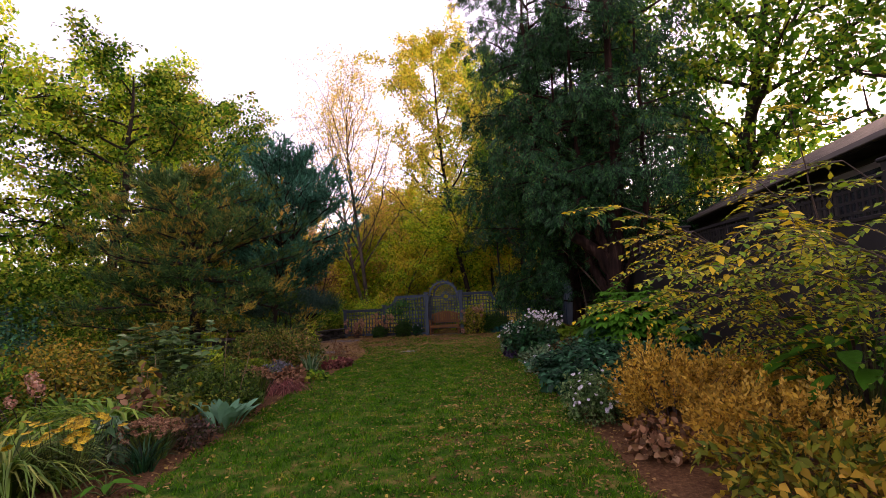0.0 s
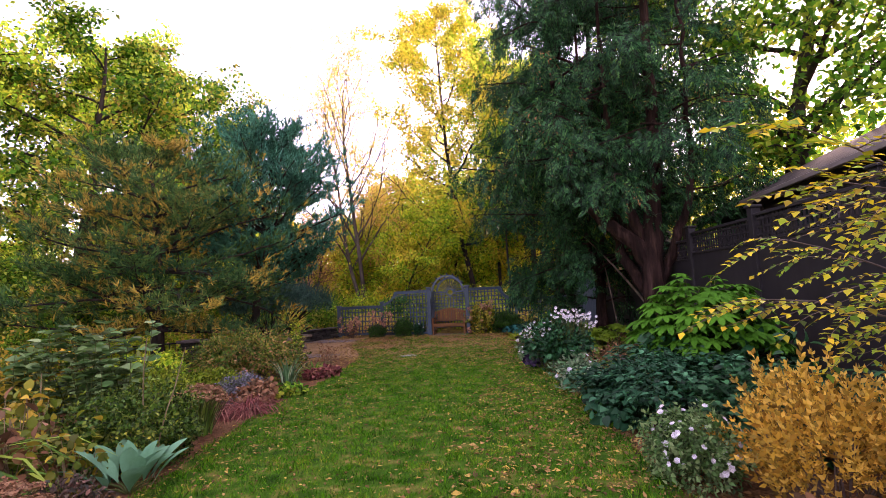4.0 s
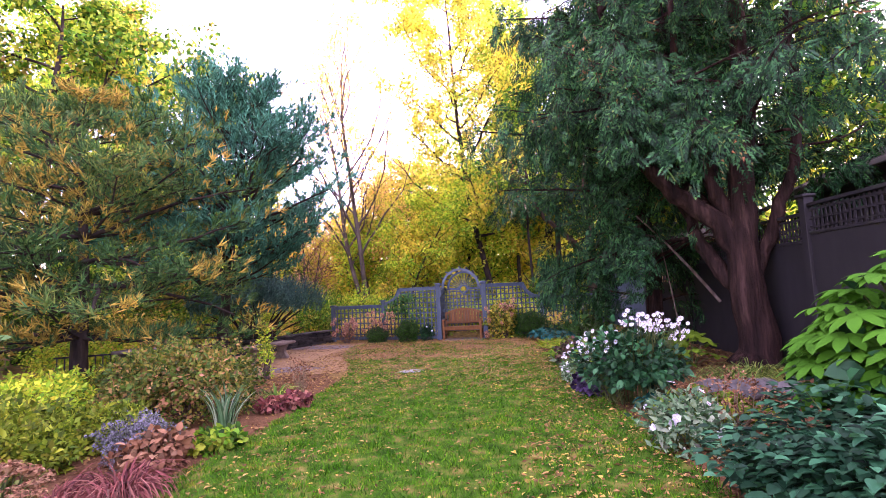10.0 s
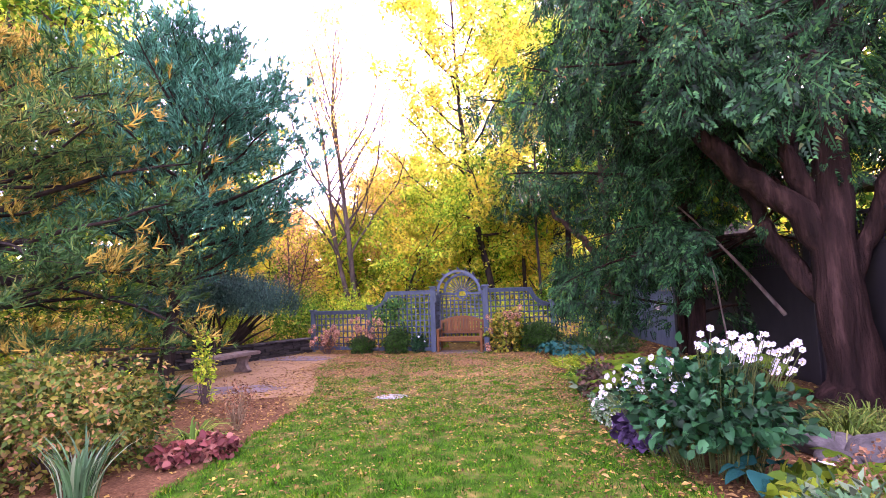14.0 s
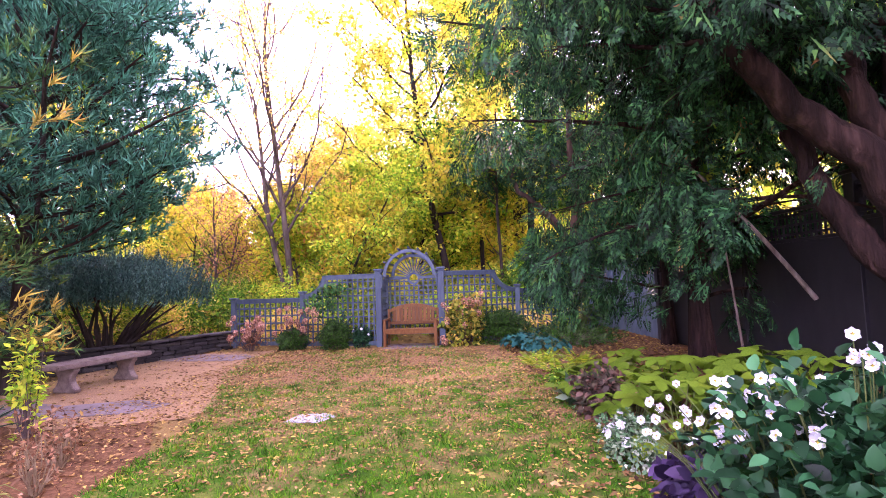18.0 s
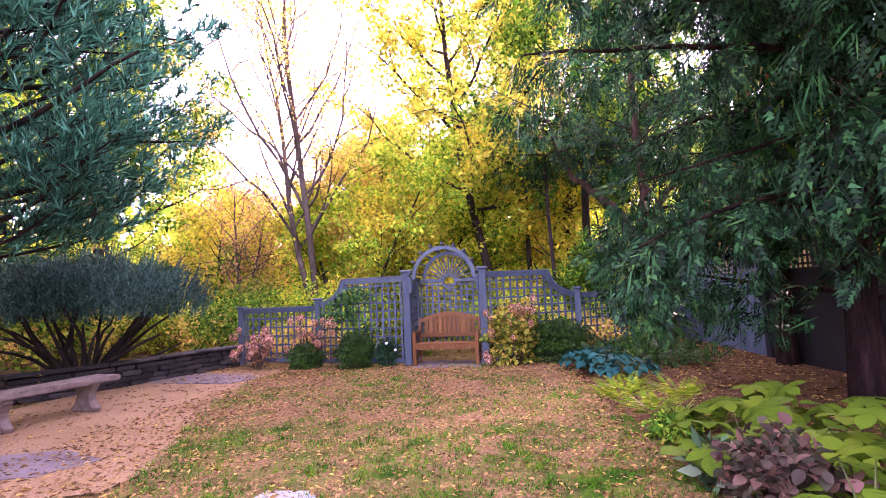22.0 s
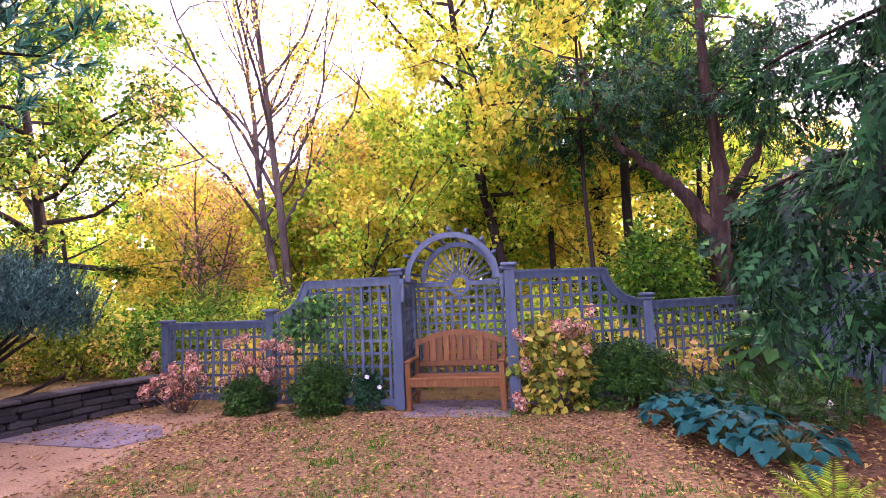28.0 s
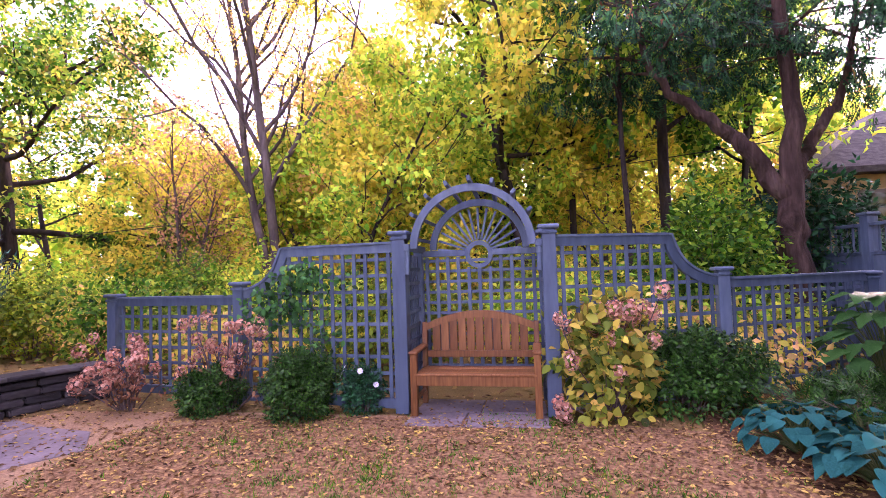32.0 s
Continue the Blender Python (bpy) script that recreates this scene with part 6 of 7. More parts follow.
# inner leaves in darker green: the shade inside the bottlebrush put into colour
shrub("bottlebrush_shaded_core", (5.5, -11.6), (0.85, 0.9), 1.1, "darkgreen", 0.2, 700, "inner leaves of a broad green shrub, darkened for shade", 112, "shrub", ROUND)
shrub("variegated_euonymus", (3.75, -11.0), (0.36, 0.42), 0.48, "variegated", 0.075, 900, "cream and green variegated plant with white flowers", 113, "plant", LEAF, flower=[("flowers", "white", 0.036, 12, FLOWER6, 0.5)], stem="stem")
shrub("dry_perennial", (4.35, -10.4), (0.4, 0.4), 0.55, "tan", 0.055, 260, "dry tan seed heads of a faded perennial", 114, "plant", n_stems=30, stem="drystem", shell=0.2)
shrub("purple_heuchera", (3.22, -8.5), (0.26, 0.36), 0.26, "purple", 0.12, 380, "frilly purple heuchera at the lawn edge", 115, "plant", ROUND, stem="stem")
shrub("impatiens", (2.98, -7.6), (0.2, 0.4), 0.3, "variegated", 0.06, 520, "white flowers and silvery leaves at the lawn edge", 116, "flowers", flower=[("flowers", "white", 0.036, 20, FLOWER6, 0.3)], stem="stem")
leafy("small_hosta", (3.85, -9.55), HOSTA, 20, 0.15, 0.35, 0.18, "small blue-green hosta with cupped leaves", 117)
leafy("peach_leaf_plant", (4.35, -9.75), PALM, 9, 0.2, 0.34, 0.32, "plant with peach and yellow palmate leaves", 118)
shrub("yellow_ground_cover", (4.25, -10.0), (0.5, 0.4), 0.2, "chartreuse", 0.12, 460, "low yellow-green leafy ground cover", 119, "plant", ROUND, stem="stem")
shrub("yellow_ground_cover", (3.9, -10.4), (0.3, 0.35), 0.18, "chartreuse", 0.11, 300, "low yellow-green leafy ground cover", 120, "plant", ROUND, stem="stem")
straps("forest_grass", (5.1, -8.2), 420, 0.5, 0.9, "strap", "arching bright green forest grass by the rocks", 121, "grass", 1.3, 0.012, 0.8, 0.3)
straps("forest_grass", (5.6, -7.7), 300, 0.45, 0.9, "strap", "arching bright green forest grass by the rocks", 122, "grass", 1.3, 0.012, 0.8, 0.3)
for k, (x, y, n, sz, h) in enumerate([(3.2, -6.8, 24, 0.145, 0.52), (3.35, -7.6, 24, 0.15, 0.62), (4.0, -6.5, 26, 0.155, 0.64), (4.6, -5.9, 24, 0.155, 0.6), (3.5, -5.8, 22, 0.16, 0.42), (4.1, -5.1, 20, 0.145, 0.42), (5.2, -5.2, 16, 0.155, 0.55), (4.5, -7.3, 24, 0.155, 0.62), (3.3, -5.1, 16, 0.19, 0.44), (3.85, -7.25, 24, 0.15, 0.62), (4.5, -6.6, 24, 0.15, 0.62), (3.75, -6.2, 24, 0.145, 0.6), (5.1, -6.3, 22, 0.155, 0.6), (3.3, -6.2, 16, 0.15, 0.48), (2.95, -5.65, 12, 0.18, 0.42), (3.7, -4.7, 14, 0.18, 0.42)]):
    leafy("palmate_leaf_plant", (x, y), PALM, int(n * 0.72), sz * 1.15, 0.58, h, "yellow-green plant with broad palmate leaves", 130 + k, flat=0.35, wild=1.0)
shrub("coleus", (3.05, -6.25), (0.27, 0.32), 0.45, "coleus", 0.075, 800, "dark bronze-red coleus with green edges", 140, "plant", ROUND, stem="stem")
shrub("variegated_hosta", (2.9, -5.75), (0.16, 0.25), 0.22, "variegated", 0.15, 90, "white-edged hosta at the lawn edge", 141, "plant", LEAF, stem="stem")
shrub("small_perennial", (2.85, -4.75), (0.2, 0.25), 0.18, "green", 0.08, 220, "small green perennial at the bed edge", 142, "plant", stem="stem")
for k, (x, y, n, s) in enumerate([(2.62, -3.35, 15, 0.4), (2.85, -3.9, 14, 0.4), (2.8, -2.85, 12, 0.34), (3.3, -3.3, 13, 0.4), (3.15, -4.6, 12, 0.36)]):
    fern((x, y), n, s, "yellow-green fern with arching fronds", 150 + k)
straps("sedge_tuft", (3.1, -4.15), 260, 0.32, 1.0, "strap", "fine pale green sedge tuft", 155, "grass", 1.2, 0.01, 0.8, 0.08)
for k, (x, y, n, s) in enumerate([(2.5, -0.8, 80, 0.115), (2.7, -1.4, 84, 0.12), (3.0, -1.95, 64, 0.115), (2.95, -0.8, 50, 0.115)]):
    leafy("hosta", (x, y), HOSTA, n, s, 0.55, 0.33, "blue-green hosta with wide ribbed leaves", 160 + k, "hosta", 0.25, flat=0.6)
shrub("creeping_juniper", (3.6, -0.3), (1.0, 0.8), 0.36, "box", 0.16, 900, "spreading grey-green juniper with bare twigs", 165, "shrub", CEDAR, stem="dead", n_stems=120, droop=0.1, base=0.1)
shrub("dark_shrub", (2.05, 0.28), (0.62, 0.42), 0.72, "box", 0.07, 3400, "dark green shrub with bronze tips by the fence", 166)
shrub("hydrangea", (1.25, 0.05), (0.46, 0.4), 1.08, "hyd", 0.105, 1500, "tall hydrangea with yellow leaves and pink heads", 167, "shrub", ROUND, n_stems=34, base=0.35, shell=0.6)
leafy("oakleaf_hydrangea", (4.05, 0.75), OAKLEAF, 60, 0.26, 0.75, 1.15, "oakleaf hydrangea with big dark green leaves", 168, "shrub", 0.2, flat=0.6)
shrub("boxwood", (-1.78, -0.22), (0.34, 0.34), 0.62, "box", 0.052, 3400, "round clipped dark green boxwood", 169)
shrub("boxwood", (-2.85, -0.12), (0.32, 0.3), 0.42, "box", 0.052, 2200, "low dark green boxwood beside the hydrangea", 170)
shrub("white_rose", (-1.18, 0.0), (0.2, 0.2), 0.46, "darkgreen", 0.055, 1000, "small rose bush with a few white flowers", 171, flower=[("flowers", "white", 0.035, 7, FLOWER6, 0.3)])


def heads(parent_loc, places, size, mat, seed, name, label, leafmat, leaf_n):
    """A sparse hydrangea: stems, few leaves and rounded flower heads, each a part."""
    rng = np.random.default_rng(seed)
    ob = thing(name, (parent_loc[0], parent_loc[1], 0), label, "shrub")
    paths, lp = [], []
    for x, y, z in places:
        b = np.array([x * 0.2, y * 0.2, 0])
        q = np.array([x, y, z])
        m = (b + q) / 2 + [0, 0, 0.08] + rng.normal(0, 0.03, 3)
        paths.append(([b, m, q], [0.009, 0.006, 0.004]))
        lp += [b + (q - b) * rng.uniform(0.3, 0.97) + rng.normal(0, 0.06, 3) for _ in range(leaf_n)]
        n = 70
        d = unit(rng.normal(0, 1, (n, 3)))
        s = size * rng.uniform(0.75, 1.2)
        v, f = scatter(*ROUND, turns(rng, np.cross(d, rng.normal(0, 1, (n, 3))), d, 0.1), s * 0.42 * rng.uniform(0.8, 1.2, n), q + d * s * [0.8, 0.8, 1.0] * rng.uniform(0.7, 1.05, (n, 1)))
        np_part("flower_head", v, f, M[mat], ob)
    v, f = tube_np(paths, 5)
    np_part("stem_mass", v, f, M["twig"], ob, kind="stuff")
    lp = np.array(lp)
    n = len(lp)
    v, f = scatter(*LEAF, turns(rng, rng.normal(0, 1, (n, 3)) + [0, 0, -0.3], None, 0.8), 0.075 * rng.uniform(0.6, 1.2, n), lp)
    np_part("foliage", v, f, M[leafmat], ob)
    return ob


rp = random.Random(9)
heads((-3.9, -0.08), [(rp.uniform(-0.55, 0.5), rp.uniform(-0.35, 0.2), rp.uniform(0.28, 0.85)) for _ in range(27)], 0.09, "pinkflower", 181, "hydrangea", "hydrangea with faded pink heads and dry leaves", "tan", 9)
heads((-2.75, 0.0), [(rp.uniform(-0.5, 0.75), rp.uniform(-0.3, 0.1), rp.uniform(0.45, 1.0)) for _ in range(22)], 0.082, "pinkflower", 182, "hydrangea", "sparse hydrangea with faded pink heads by the post", "tan", 5)
heads((1.2, 0.0), [(rp.uniform(-0.4, 0.55), rp.uniform(-0.35, 0.05), rp.uniform(0.75, 1.2)) for _ in range(15)] + [(-0.42, -0.3, 0.2), (-0.38, -0.3, 0.12), (0.42, -0.3, 0.75), (-0.3, -0.4, 0.6), (0.1, -0.42, 0.5)], 0.095, "pinkflower", 183, "hydrangea_blooms", "pink hydrangea heads on bare stems", "hyd", 8)


def climber():
    rng = np.random.default_rng(190)
    ob = thing("climbing_vine", (-1.9, 0.05, 0), "green climbing vine twined through the lattice", "vine")
    paths, lp = [], []
    for k in range(10):
        pts = wander(rng, (rng.uniform(-0.5, 0.45), 0.03, 0), (rng.normal(0, 0.3), 0, 1), rng.uniform(1.0, 1.6), 9, 0.2, (0, 0, 0.4))
        pts[:, 1] = 0.06 + rng.normal(0, 0.03, 10)
        pts[:, 0] = np.clip(pts[:, 0], -0.72, 0.6)
        paths.append((pts, 0.006 * np.linspace(1, 0.4, 10)))
        lp += [q + rng.normal(0, 0.07, 3) * [1.2, 0.5, 1] for q in pts[5:] for _ in range(2)]
    for cx, cz, w, m in [(-0.42, 0.98, 0.2, 110), (-0.22, 1.22, 0.2, 150), (0.0, 1.42, 0.16, 130), (-0.05, 1.05, 0.2, 70), (0.3, 1.35, 0.2, 60), (0.3, 0.8, 0.16, 40)]:
        lp += [np.array([cx, 0.03, cz]) + rng.normal(0, 1, 3) * [w * 0.8, 0.07, w * 0.55] for _ in range(m)]
    v, f = tube_np(paths, 5)
    np_part("stem_mass", v, f, M["twig"], ob, kind="stuff")
    lp = np.array(lp)
    n = len(lp)
    v, f = scatter(*ROUND, turns(rng, rng.normal(0, 1, (n, 3)) + [0, -0.4, -0.6], np.tile([0, -1, 0.5], (n, 1)), 0.5), 0.075 * rng.uniform(0.6, 1.2, n), lp)
    np_part("foliage", v, f, M["vine"], ob)


M["vine"] = leaf_mat("vine_leaves", [(0.1, (0.006, 0.06, 0.012)), (0.6, (0.028, 0.17, 0.035)), (0.95, (0.09, 0.28, 0.06))], 0.5, 0.3)
climber()

def sedum_head_mesh():
    """A flat dome of many tiny dry florets."""
    rg = np.random.default_rng(3)
    n = 46
    a, u = rg.uniform(0, 6.28, n), np.sqrt(rg.random(n))
    p = np.stack([u * np.cos(a), u * np.sin(a), 0.45 * (1 - u * u)], -1)
    v, f = scatter(*leaf_t(0.8, 0.1, 0.1), turns(rg, rg.normal(0, 1, (n, 3)) * [1, 1, 0.3], p + [0, 0, 1], 0.2), rg.uniform(0.3, 0.5, n), p)
    w, g = tube_np([([(0, 0, -0.5), (0, 0, 0.1), (0, 0, 0.3)], [0.1, 0.6, 0.2])], 7)
    w[:, 2] -= 0.05
    return np_mesh("flower_head", np.concatenate([v, w]), [tuple(q) for q in f] + [tuple(q + len(v)) for q in g], M["tan"])


SEDUM_ME = sedum_head_mesh()


def sedum(loc, n, r, h, seed):
    rg = np.random.default_rng(seed)
    ob = straps("sedum", loc, 150, h * 0.95, 0.2, "strap", "sedum with flat dusky tan seed heads", seed, "plant", 0.3, 0.03, 1.0, r * 0.5)
    for k in range(n):
        a, u = k * 2.4, math.sqrt((k + 0.5) / n)
        x, y, z = r * u * math.cos(a), r * u * math.sin(a), h * (1.05 - 0.3 * u * u) + rg.normal(0, 0.02)
        v, f = tube_np([([(x * 0.4, y * 0.4, 0), (x * 0.8, y * 0.8, z * 0.6), (x, y, z - 0.02)], [0.006, 0.005, 0.005])], 4)
        np_part("stalk", v, f, M["stem"], ob)
        link_mesh("flower_head", SEDUM_ME, ob, pose(x, y, z, rg.normal(0, 10), rg.normal(0, 10) + 12 * u, 40 * k) @ Matrix.Scale(0.058 * rg.uniform(0.7, 1.25), 4))


# left bed, from the near end
straps("variegated_grass", (-1.15, -17.25), 330, 0.75, 0.5, "strap", "arching pale striped grass at the bed edge", 201, "grass", 1.0, 0.018, 1.0, 0.22)
straps("coreopsis", (-0.85, -16.95), 60, 0.5, 0.5, "strap", "yellow daisies above narrow leaves", 202, "flowers", 0.8, 0.02, 1.0, 0.2, ("yflower", 0.05, 46, 0.42, 0.62, 0.2))
leafy("young_foxglove", (-0.2, -17.15), BROAD, 9, 0.22, 0.25, 0.16, "small bright green rosette of broad leaves", 203)
straps("sedum", (-0.35, -16.55), 110, 0.34, 0.35, "darkgreen", "clump of narrow dark green stems", 204, "plant", 0.5, 0.02, 1.0, 0.12)
sedum((-0.6, -16.15), 40, 0.36, 0.38, 205)
shrub("russet_mound", (-0.42, -15.75), (0.26, 0.24), 0.3, "coleus", 0.05, 700, "low russet and green mounded plant", 212, "plant", LEAF, stem="stem")
shrub("white_spider_flower", (-0.8, -16.45), (0.16, 0.16), 0.52, "variegated", 0.12, 90, "drooping white tassel flower", 206, "flowers", LEAF, droop=-0.8)
straps("daylily", (-1.6, -15.6), 260, 0.85, 0.5, "daylily", "large daylily clump with yellowing straps", 207, "plant", 1.2, 0.026, 1.0, 0.3)
straps("daylily", (-2.1, -16.3), 200, 0.8, 0.5, "daylily", "large daylily clump with yellowing straps", 208, "plant", 1.2, 0.026, 1.0, 0.3)
for k, (x, y, h, lf) in enumerate([(-1.2, -15.45, 0.72, "tan"), (-0.85, -15.3, 0.62, "goldenrod"), (-1.55, -15.1, 0.85, "goldenrod"), (-2.0, -14.7, 0.8, "goldenrod")]):
    shrub("peony", (x, y), (0.3, 0.28), h, lf, 0.1, 75, "fading peony with tan and gold leaves", 209 + 40 * k, "plant", ROUND, n_stems=30, stem="drystem", shell=0.7)
straps("daylily", (-2.7, -15.1), 220, 0.85, 0.5, "daylily", "large daylily clump with yellowing straps", 211, "plant", 1.2, 0.024, 1.0, 0.3)
leafy("woolly_mullein", (-0.4, -15.15), LAMB, 22, 0.34, 0.3, 0.14, "woolly grey-green rosette with thick leaves", 210, upright=1.35, tip=56.0)
for k, (x, y, h) in enumerate([(-0.75, -14.6, 1.3), (-0.45, -14.8, 1.2), (-1.5, -15.0, 1.0)]):
    ob = thing("dry_flower_stalk", (x, y, 0), "tall thin dry flower stalk", "plant")
    rg = np.random.default_rng(215 + k)
    v, f = tube_np([(wander(rg, (0, 0, 0), (0.05, 0, 1), h, 6, 0.05), np.linspace(0.008, 0.004, 7))], 5)
    np_part("stalk", v, f, M["drystem"], ob)
    n = 26
    p = np.stack([rg.normal(0, 0.03, n), rg.normal(0, 0.03, n), rg.uniform(0.25 * h, h, n)], -1)
    v, f = scatter(*LEAF, turns(rg, rg.normal(0, 1, (n, 3))), rg.uniform(0.04, 0.09, n), p)
    np_part("foliage", v, f, M["strap"], ob)
heads((-3.0, -15.4), [(0.0, 0, 0.78), (0.25, -0.15, 0.68), (-0.3, -0.5, 0.7), (0.4, -0.6, 0.6), (-0.55, -0.2, 0.6)], 0.11, "pinkflower", 216, "hydrangea", "hydrangea with dusky pink heads", "green", 16)
shrub("round_shrub", (-0.98, -14.42), (0.58, 0.58), 0.66, "mound", 0.06, 4600, "rounded dark green shrub with a few yellow leaves", 217)
sedum((-1.0, -13.4), 46, 0.34, 0.54, 218)
straps("red_grass", (-0.98, -12.35), 380, 0.42, 0.9, "redleaf", "arching pink and red autumn foliage", 220, "plant", 1.5, 0.014, 0.7, 0.22)
straps("red_grass", (-1.35, -12.6), 260, 0.4, 0.9, "redleaf", "arching pink and red autumn foliage", 221, "plant", 1.5, 0.014, 0.7, 0.2)
shrub("heuchera", (-1.2, -11.75), (0.3, 0.3), 0.3, "tan", 0.08, 420, "bronze heuchera with ruffled leaves", 222, "plant", ROUND, stem="stem")
shrub("catmint", (-1.55, -11.55), (0.34, 0.32), 0.42, "lilac", 0.045, 1100, "hazy lilac catmint in flower", 223, "plant", n_stems=30, stem="stem")
shrub("lime_ground_cover", (-1.05, -11.1), (0.34, 0.32), 0.14, "green", 0.09, 360, "low bright green leaves at the lawn edge", 224, "plant", ROUND, stem="stem")
for k, (x, y, r, h) in enumerate([(-2.6, -12.0, 0.6, 0.4), (-3.4, -11.5, 0.8, 0.48), (-2.4, -11.1, 0.5, 0.36), (-4.2, -11.7, 0.7, 0.5)]):
    shrub("golden_ground_cover", (x, y), (r, r * 0.9), h, "chartreuse", 0.1, 1300, "soft mound of bright chartreuse leaves", 225 + k, "shrub", stem="stem")
shrub("bronze_spirea", (-2.35, -9.75), (0.9, 0.85), 0.92, "spirea", 0.09, 3200, "spirea with bronze and pink-tinged leaves", 230)
shrub("bronze_spirea", (-3.3, -9.2), (0.8, 0.8), 0.85, "spirea", 0.09, 2300, "spirea with bronze and pink-tinged leaves", 231)
straps("striped_iris", (-1.3, -10.5), 70, 0.55, 0.18, "variegated", "upright cream-striped iris leaves", 232, "plant", 0.3, 0.02, 1.0, 0.14)
straps("daylily", (-1.5, -8.95), 110, 0.42, 0.8, "daylily", "small green daylily clump at the bed edge", 233, "plant", 1.2, 0.022, 0.9, 0.14)
shrub("red_heuchera", (-1.0, -9.3), (0.2, 0.16), 0.2, "redleaf", 0.08, 260, "low wine-red plant at the lawn edge", 234, "plant", ROUND, stem="stem")
shrub("red_heuchera", (-1.25, -9.55), (0.16, 0.16), 0.18, "redleaf", 0.08, 160, "low wine-red plant at the lawn edge", 235, "plant", ROUND, stem="stem")
for k, (x, y) in enumerate([(-1.45, -8.25), (-1.75, -7.75)]):
    shrub("bare_perennial", (x, y), (0.2, 0.2), 0.5, "tan", 0.06, 60, "thin bare dry stems at the bed edge", 236 + k, "plant", n_stems=24, stem="drystem")
straps("yucca", (-3.55, -6.9), 70, 0.55, 0.9, "darkgreen", "dark spiky evergreen rosette by the patio", 240, "plant", 0.3, 0.03, 0.8, 0.1)
shrub("vine_on_stake", (-2.85, -6.95), (0.14, 0.14), 1.05, "lime", 0.08, 380, "slim leafy vine on a stake", 241, "vine", LEAF, shell=0.9)
shrub("lime_shrub", (-3.8, -8.0), (0.5, 0.5), 0.55, "lime", 0.1, 1200, "loose shrub with lime and yellow leaves", 242)
shrub("lime_shrub", (-4.5, -10.2), (0.8, 0.8), 0.6, "lime", 0.12, 1000, "loose shrub with lime and yellow leaves", 244)


def phlox(x, y, h, n, seed):
    rng = np.random.default_rng(seed)
    ob = thing("tall_phlox", (x, y, 0), "tall leafy stems with pale green lance leaves", "plant")
    paths, lp, ld = [], [], []
    for k in range(n):
        pts = wander(rng, (rng.normal(0, 0.22), rng.normal(0, 0.22), 0), (rng.normal(0, 0.14), rng.normal(0, 0.14), 1), h * rng.uniform(0.7, 1.05), 8, 0.05)
        paths.append((pts, 0.009 * np.linspace(1, 0.4, 9)))
        for i in range(2, 9):
            for s in range(3):
                a = rng.uniform(0, 6.28)
                lp.append(pts[i])
                ld.append((math.cos(a), math.sin(a), 0.35))
    v, f = tube_np(paths, 5)
    np_part("stem_mass", v, f, M["stem"], ob, kind="stuff")
    v, f = scatter(*ROUND, turns(rng, np.array(ld), None, 0.3), 0.17 * rng.uniform(0.6, 1.15, len(lp)), np.array(lp))
    np_part("foliage", v, f, M["phlox"], ob)


phlox(-2.75, -12.9, 1.45, 20, 250)
phlox(-3.3, -13.4, 1.25, 16, 251)
phlox(-2.3, -13.3, 1.05, 14, 252)
for k, (x, y, r, h, lf, lb) in enumerate([(-3.6, -14.4, 0.8, 0.95, "goldenrod", "goldenrod thicket gone yellow-green"), (-4.6, -13.6, 0.9, 1.0, "goldenrod", "goldenrod thicket with dull gold heads"), (-4.3, -15.6, 0.9, 1.2, "green", "dense green shrub in the flower bed"), (-5.6, -12.6, 1.0, 1.1, "goldenrod", "goldenrod thicket gone yellow-green"), (-5.7, -14.8, 1.1, 1.7, "blueleaf", "tall blue-green leafy shrub in the bed"), (-3.9, -17.2, 0.9, 1.0, "spirea", "bronze-leaved shrub in the flower bed"), (-6.8, -13.2, 1.2, 1.8, "blueleaf", "tall blue-green leafy shrub in the bed"), (-2.6, -17.6, 0.7, 0.8, "green", "dense green shrub in the flower bed"), (-6.0, -16.8, 1.2, 1.7, "dull", "shrub with dull gold leaves"), (-7.5, -10.8, 1.1, 1.0, "green", "low green shrub under the pines"), (-7.6, -6.5, 1.0, 0.9, "lime", "low yellowish shrub under the pines"), (-9.0, -8.8, 1.3, 1.3, "green", "low green shrub under the pines"), (-9.0, -4.2, 1.3, 1.4, "gold", "loose gold-leaved shrub under the pines")]):
    shrub("bed_shrub", (x, y), (r, r), h, lf, 0.11, 1700, lb, 260 + k, rough=0.6, template=PAIR)

# shrubs in the woods behind the fence
rw = random.Random(17)
for k in range(38):
    x, y = -13 + 20 * (k % 19) / 18 + rw.uniform(-0.6, 0.6), (2.2 if k < 19 else 4.6) + rw.uniform(-0.6, 1.2)
    if x > 4.0:
        continue
    r, h = rw.uniform(0.8, 1.3), rw.uniform(0.8, 1.6) + (0.5 if k >= 19 else 0)
    lf = rw.choice(["lime", "yellow", "lime", "green", "chartreuse", "gold"])
    shrub("woodland_shrub", (x, y), (r, r), h, lf, 0.15, 1000, {"lime": "woodland shrub turning from green to yellow", "yellow": "yellow-leaved shrub in the woods", "green": "green-leaved shrub in the woods", "chartreuse": "yellow-green leafy shrub in the woods", "gold": "gold-leaved shrub in the woods"}[lf], 300 + k, n_stems=10, template=PAIR)


for k, (x, y, h) in enumerate([(-11.5, -7.5, 3.2), (-12.2, -11.0, 3.4), (-11.3, -3.2, 3.0), (-10.8, 0.8, 2.8), (-13.8, -5.5, 3.6)]):
    shrub("understorey_shrub", (x, y), (1.9, 1.9), h, "oak", 0.22, 2600, "dense green understorey shrub below the tall oaks", 380 + k, n_stems=14, template=PAIR)
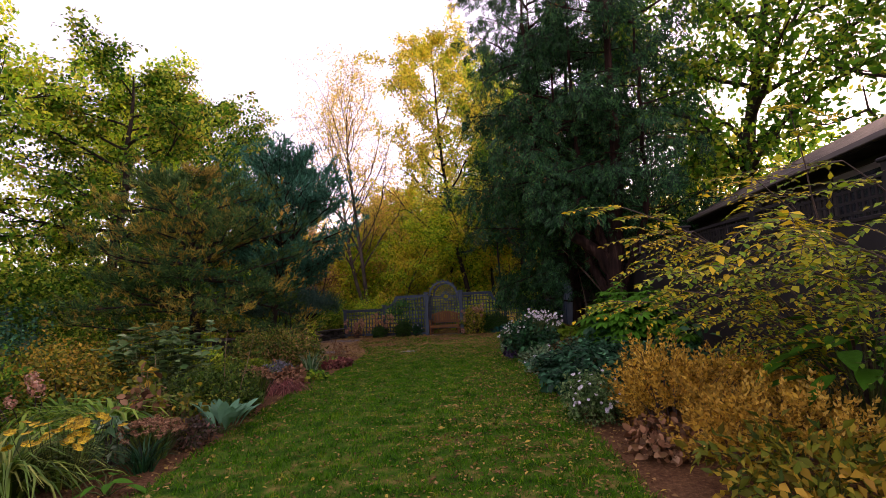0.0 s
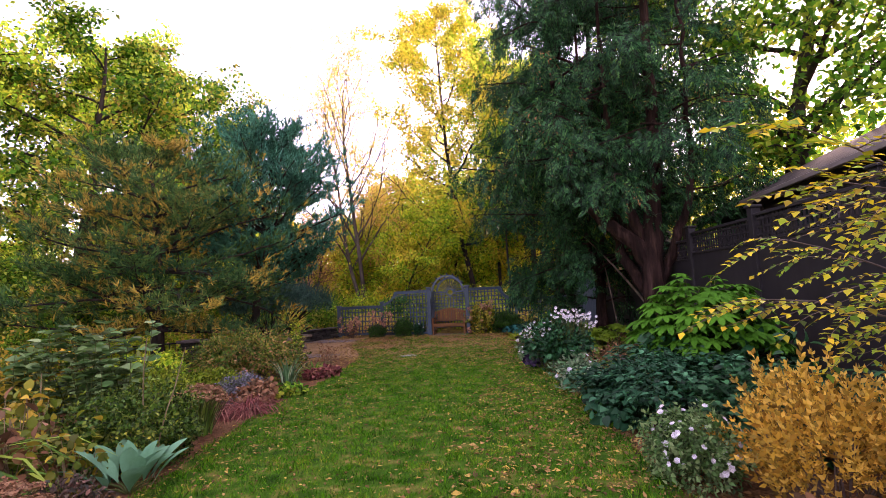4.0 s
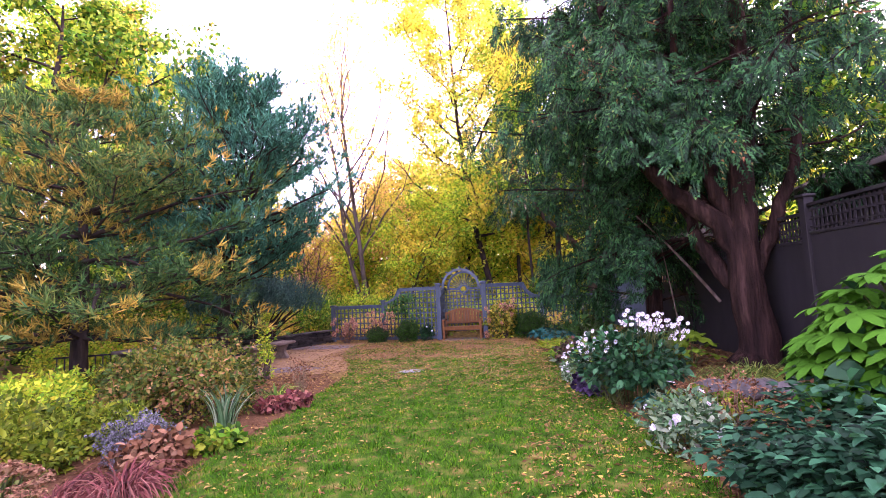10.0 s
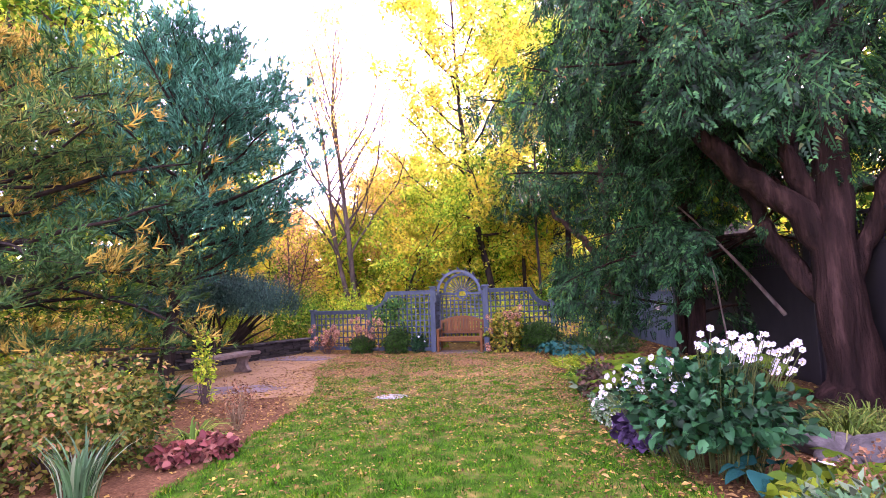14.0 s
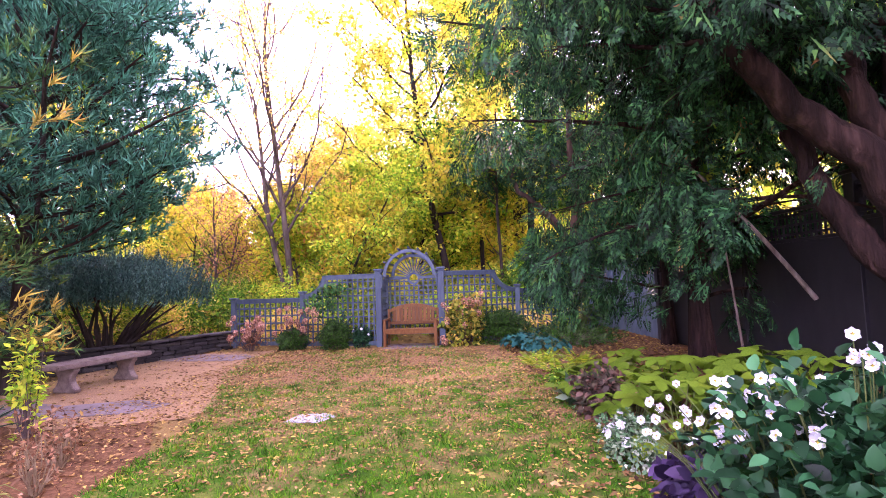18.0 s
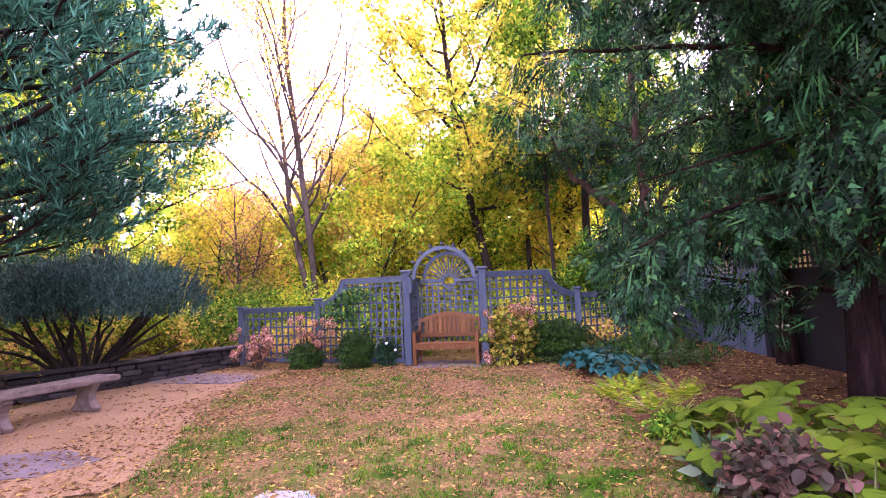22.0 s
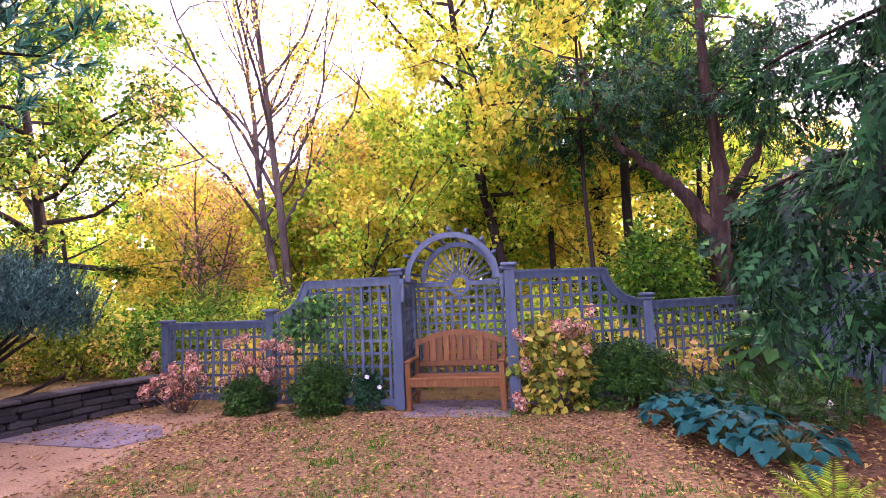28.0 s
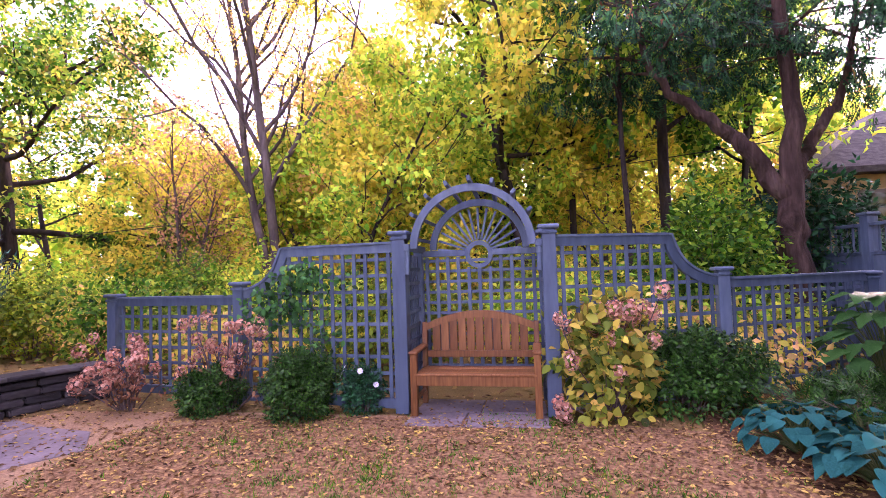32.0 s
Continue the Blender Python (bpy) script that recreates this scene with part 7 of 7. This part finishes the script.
shrub("dark_woodland_shrub", (3.2, 3.0), (0.9, 0.7), 2.3, "green", 0.14, 2600, "dark green leafy shrub behind the fence", 345, n_stems=18)
shrub("dark_woodland_shrub", (5.3, 4.6), (1.1, 0.9), 2.8, "darkgreen", 0.16, 2200, "dark green leafy shrub by the tan house", 346, n_stems=18)


def yew():
    rng = np.random.default_rng(350)
    ob = thing("spreading_yew", (-6.35, -1.75, 0), "vase-shaped evergreen with bare stems and upright grey-green shoots", "shrub")
    for k in range(30):
        a = k * 2.4
        t = rng.uniform(0.25, 1.0)
        pts = wander(rng, (0.2 * math.cos(a), 0.2 * math.sin(a), 0), (math.cos(a) * t, math.sin(a) * t, 1.0), rng.uniform(1.5, 1.9), 6, 0.12, (math.cos(a) * 0.5, math.sin(a) * 0.5, 0))
        v, f = tube_np([(pts, 0.05 * np.linspace(1, 0.35, 7))], 6)
        np_part("stem", v, f, M["bark_dark"], ob, smooth=True)
    n = 2500
    a, u = rng.uniform(0, 6.28, n), np.sqrt(rng.random(n))
    edge = 1 + 0.15 * np.sin(3 * a + 1) + 0.1 * np.sin(7 * a)
    p = np.stack([1.75 * u * edge * np.cos(a), 1.5 * u * edge * np.sin(a), 0.98 + 1.05 * np.sqrt(np.maximum(0, 1.02 - u * u)) * rng.random(n) ** 0.5 + 0.1 * u], -1)
    out = np.stack([p[:, 0], p[:, 1], np.zeros(n)], -1)
    d = rng.normal(0, 0.16, (n, 3)) + out * 0.22 + [0, 0, 1.0]
    # long upright shoots with short needles all round
    v, f = scatter(*SHOOT, turns(rng, d, None, 1.0), np.stack([np.full(n, 0.5), 0.46 * rng.uniform(0.6, 1.4, n), np.full(n, 0.5)], -1), p)
    np_part("foliage", v, f, M["yew"], ob)


def shoot_t():
    """A straight shoot with short needles all round it."""
    r = random.Random(12)
    vs, fs = [], []
    for i in range(32):
        y = i / 32
        a = r.uniform(0, 6.28)
        d = np.array([math.cos(a) * 0.75, 0.8, math.sin(a) * 0.75])
        side = np.cross(d, [0, 1, 0]) * 0.022
        o = np.array([0, y, 0])
        ln = 0.16 * (1.15 - 0.6 * y)
        vs += [o - side, o + side, o + d * ln]
        fs.append((3 * i, 3 * i + 1, 3 * i + 2))
    return np.array(vs), np.array(fs)


SHOOT = shoot_t()
yew()


def witch_hazel(x, y, n, reach, leaf, seed, label):
    """Arching branches with rows of yellow leaves."""
    rng = np.random.default_rng(seed)
    ob = thing("witch_hazel", (x, y, 0), label, "shrub")
    lp, ld, twigs = [], [], []
    for k in range(n):
        a = rng.uniform(2.7, 3.9) if k < 0.7 * n else rng.uniform(0, 6.28)
        L, tilt = reach * rng.uniform(0.65, 1.05), rng.uniform(0.1, 0.42)
        pts = wander(rng, (0.1 * math.cos(a), 0.1 * math.sin(a), 0), (tilt * math.cos(a), tilt * math.sin(a), 1), L, 11, 0.07, (math.cos(a) * 0.65, math.sin(a) * 0.65, -1.6 * tilt))
        v, f = tube_np([(pts, 0.02 * np.linspace(1, 0.2, 12))], 5)
        np_part("branch", v, f, M["twig"], ob, smooth=True)
        for j in range(4, 12):
            for s in range(3):
                q = wander(rng, pts[j], unit(pts[j] - pts[j - 1]) * [1, 1, 0.1] + rng.normal(0, 0.6, 3) * [1, 1, 0.2], rng.uniform(0.35, 0.75), 9, 0.07, (0, 0, -0.5))
                twigs.append((q, 0.004 * np.linspace(1, 0.4, 10)))
                for i in range(1, 10):
                    dd = unit(q[i] - q[i - 1])
                    for sg in (-1, 1):
                        lp.append(q[i])
                        ld.append(dd * 0.7 + np.array([-dd[1], dd[0], -0.3]) * sg)
    v, f = tube_np(twigs, 4)
    np_part("twig_mass", v, f, M["twig"], ob, kind="stuff")
    n = len(lp)
    v, f = scatter(*leaf_t(0.62, 0.06, 0.1), turns(rng, np.array(ld), None, 0.3), 0.06 * rng.uniform(0.6, 1.3, n), np.array(lp))
    np_part("foliage", v, f, M[leaf], ob)


M["witch_green"] = leaf_mat("yellow_green_row_leaves", [(0.1, (0.05, 0.18, 0.012)), (0.5, (0.20, 0.34, 0.02)), (0.85, (0.50, 0.46, 0.03))], 0.55, 0.4)
M["witch"] = leaf_mat("bright_yellow_leaves", [(0.1, (0.08, 0.22, 0.015)), (0.4, (0.30, 0.38, 0.02)), (0.62, (0.62, 0.48, 0.02)), (0.9, (0.74, 0.50, 0.03))], 0.55, 0.4, 0.3, 0.5)
witch_hazel(7.05, -15.4, 15, 4.0, "witch", 360, "arching shrub with bright yellow leaves in rows")
witch_hazel(7.35, -16.9, 8, 3.4, "witch_green", 361, "arching shrub with yellow-green leaves by the fence")

# leaning dead limbs beside the cedars
for k, (a, b, r) in enumerate([((6.22, -4.6, 1.05), (4.4, -4.5, 3.3), 0.036), ((5.6, -3.9, 0.0), (5.2, -4.2, 2.6), 0.022)]):
    ob = thing("dead_limb", (a[0], a[1], 0), "bleached bare limb leaning by the cedars", "branch")
    a, b = np.array(a), np.array(b)
    pts = [a + (b - a) * u + [0, 0, 0.12 * math.sin(u * 3)] - [a[0], a[1], 0] for u in np.linspace(0, 1, 8)]
    v, f = tube_np([(pts, r * np.linspace(1, 0.3, 8))], 7)
    np_part("limb", v, f, M["dead"], ob, smooth=True)
# rocks by the forest grass
for k, (x, y, s) in enumerate([(4.75, -8.6, 0.22), (5.05, -8.85, 0.26), (5.4, -8.5, 0.2), (4.6, -9.0, 0.15), (5.6, -9.0, 0.24)]):
    bm = bmesh.new()
    bmesh.ops.create_icosphere(bm, subdivisions=3, radius=s)
    for v in bm.verts:
        v.co = Vector((v.co.x * 1.3, v.co.y, v.co.z * 0.55)) * (1 + 0.25 * noise.noise(v.co * 6 + Vector((k * 5, 0, 0))))
    ob = link_mesh("rock", bm_mesh("rock", bm, M["rock"], True))
    ob.matrix_world = pose(x, y, s * 0.3, 0, 0, k * 40)
    tagged(ob, "rounded grey rock in the shade bed", "rock", "rocks in the shade bed")
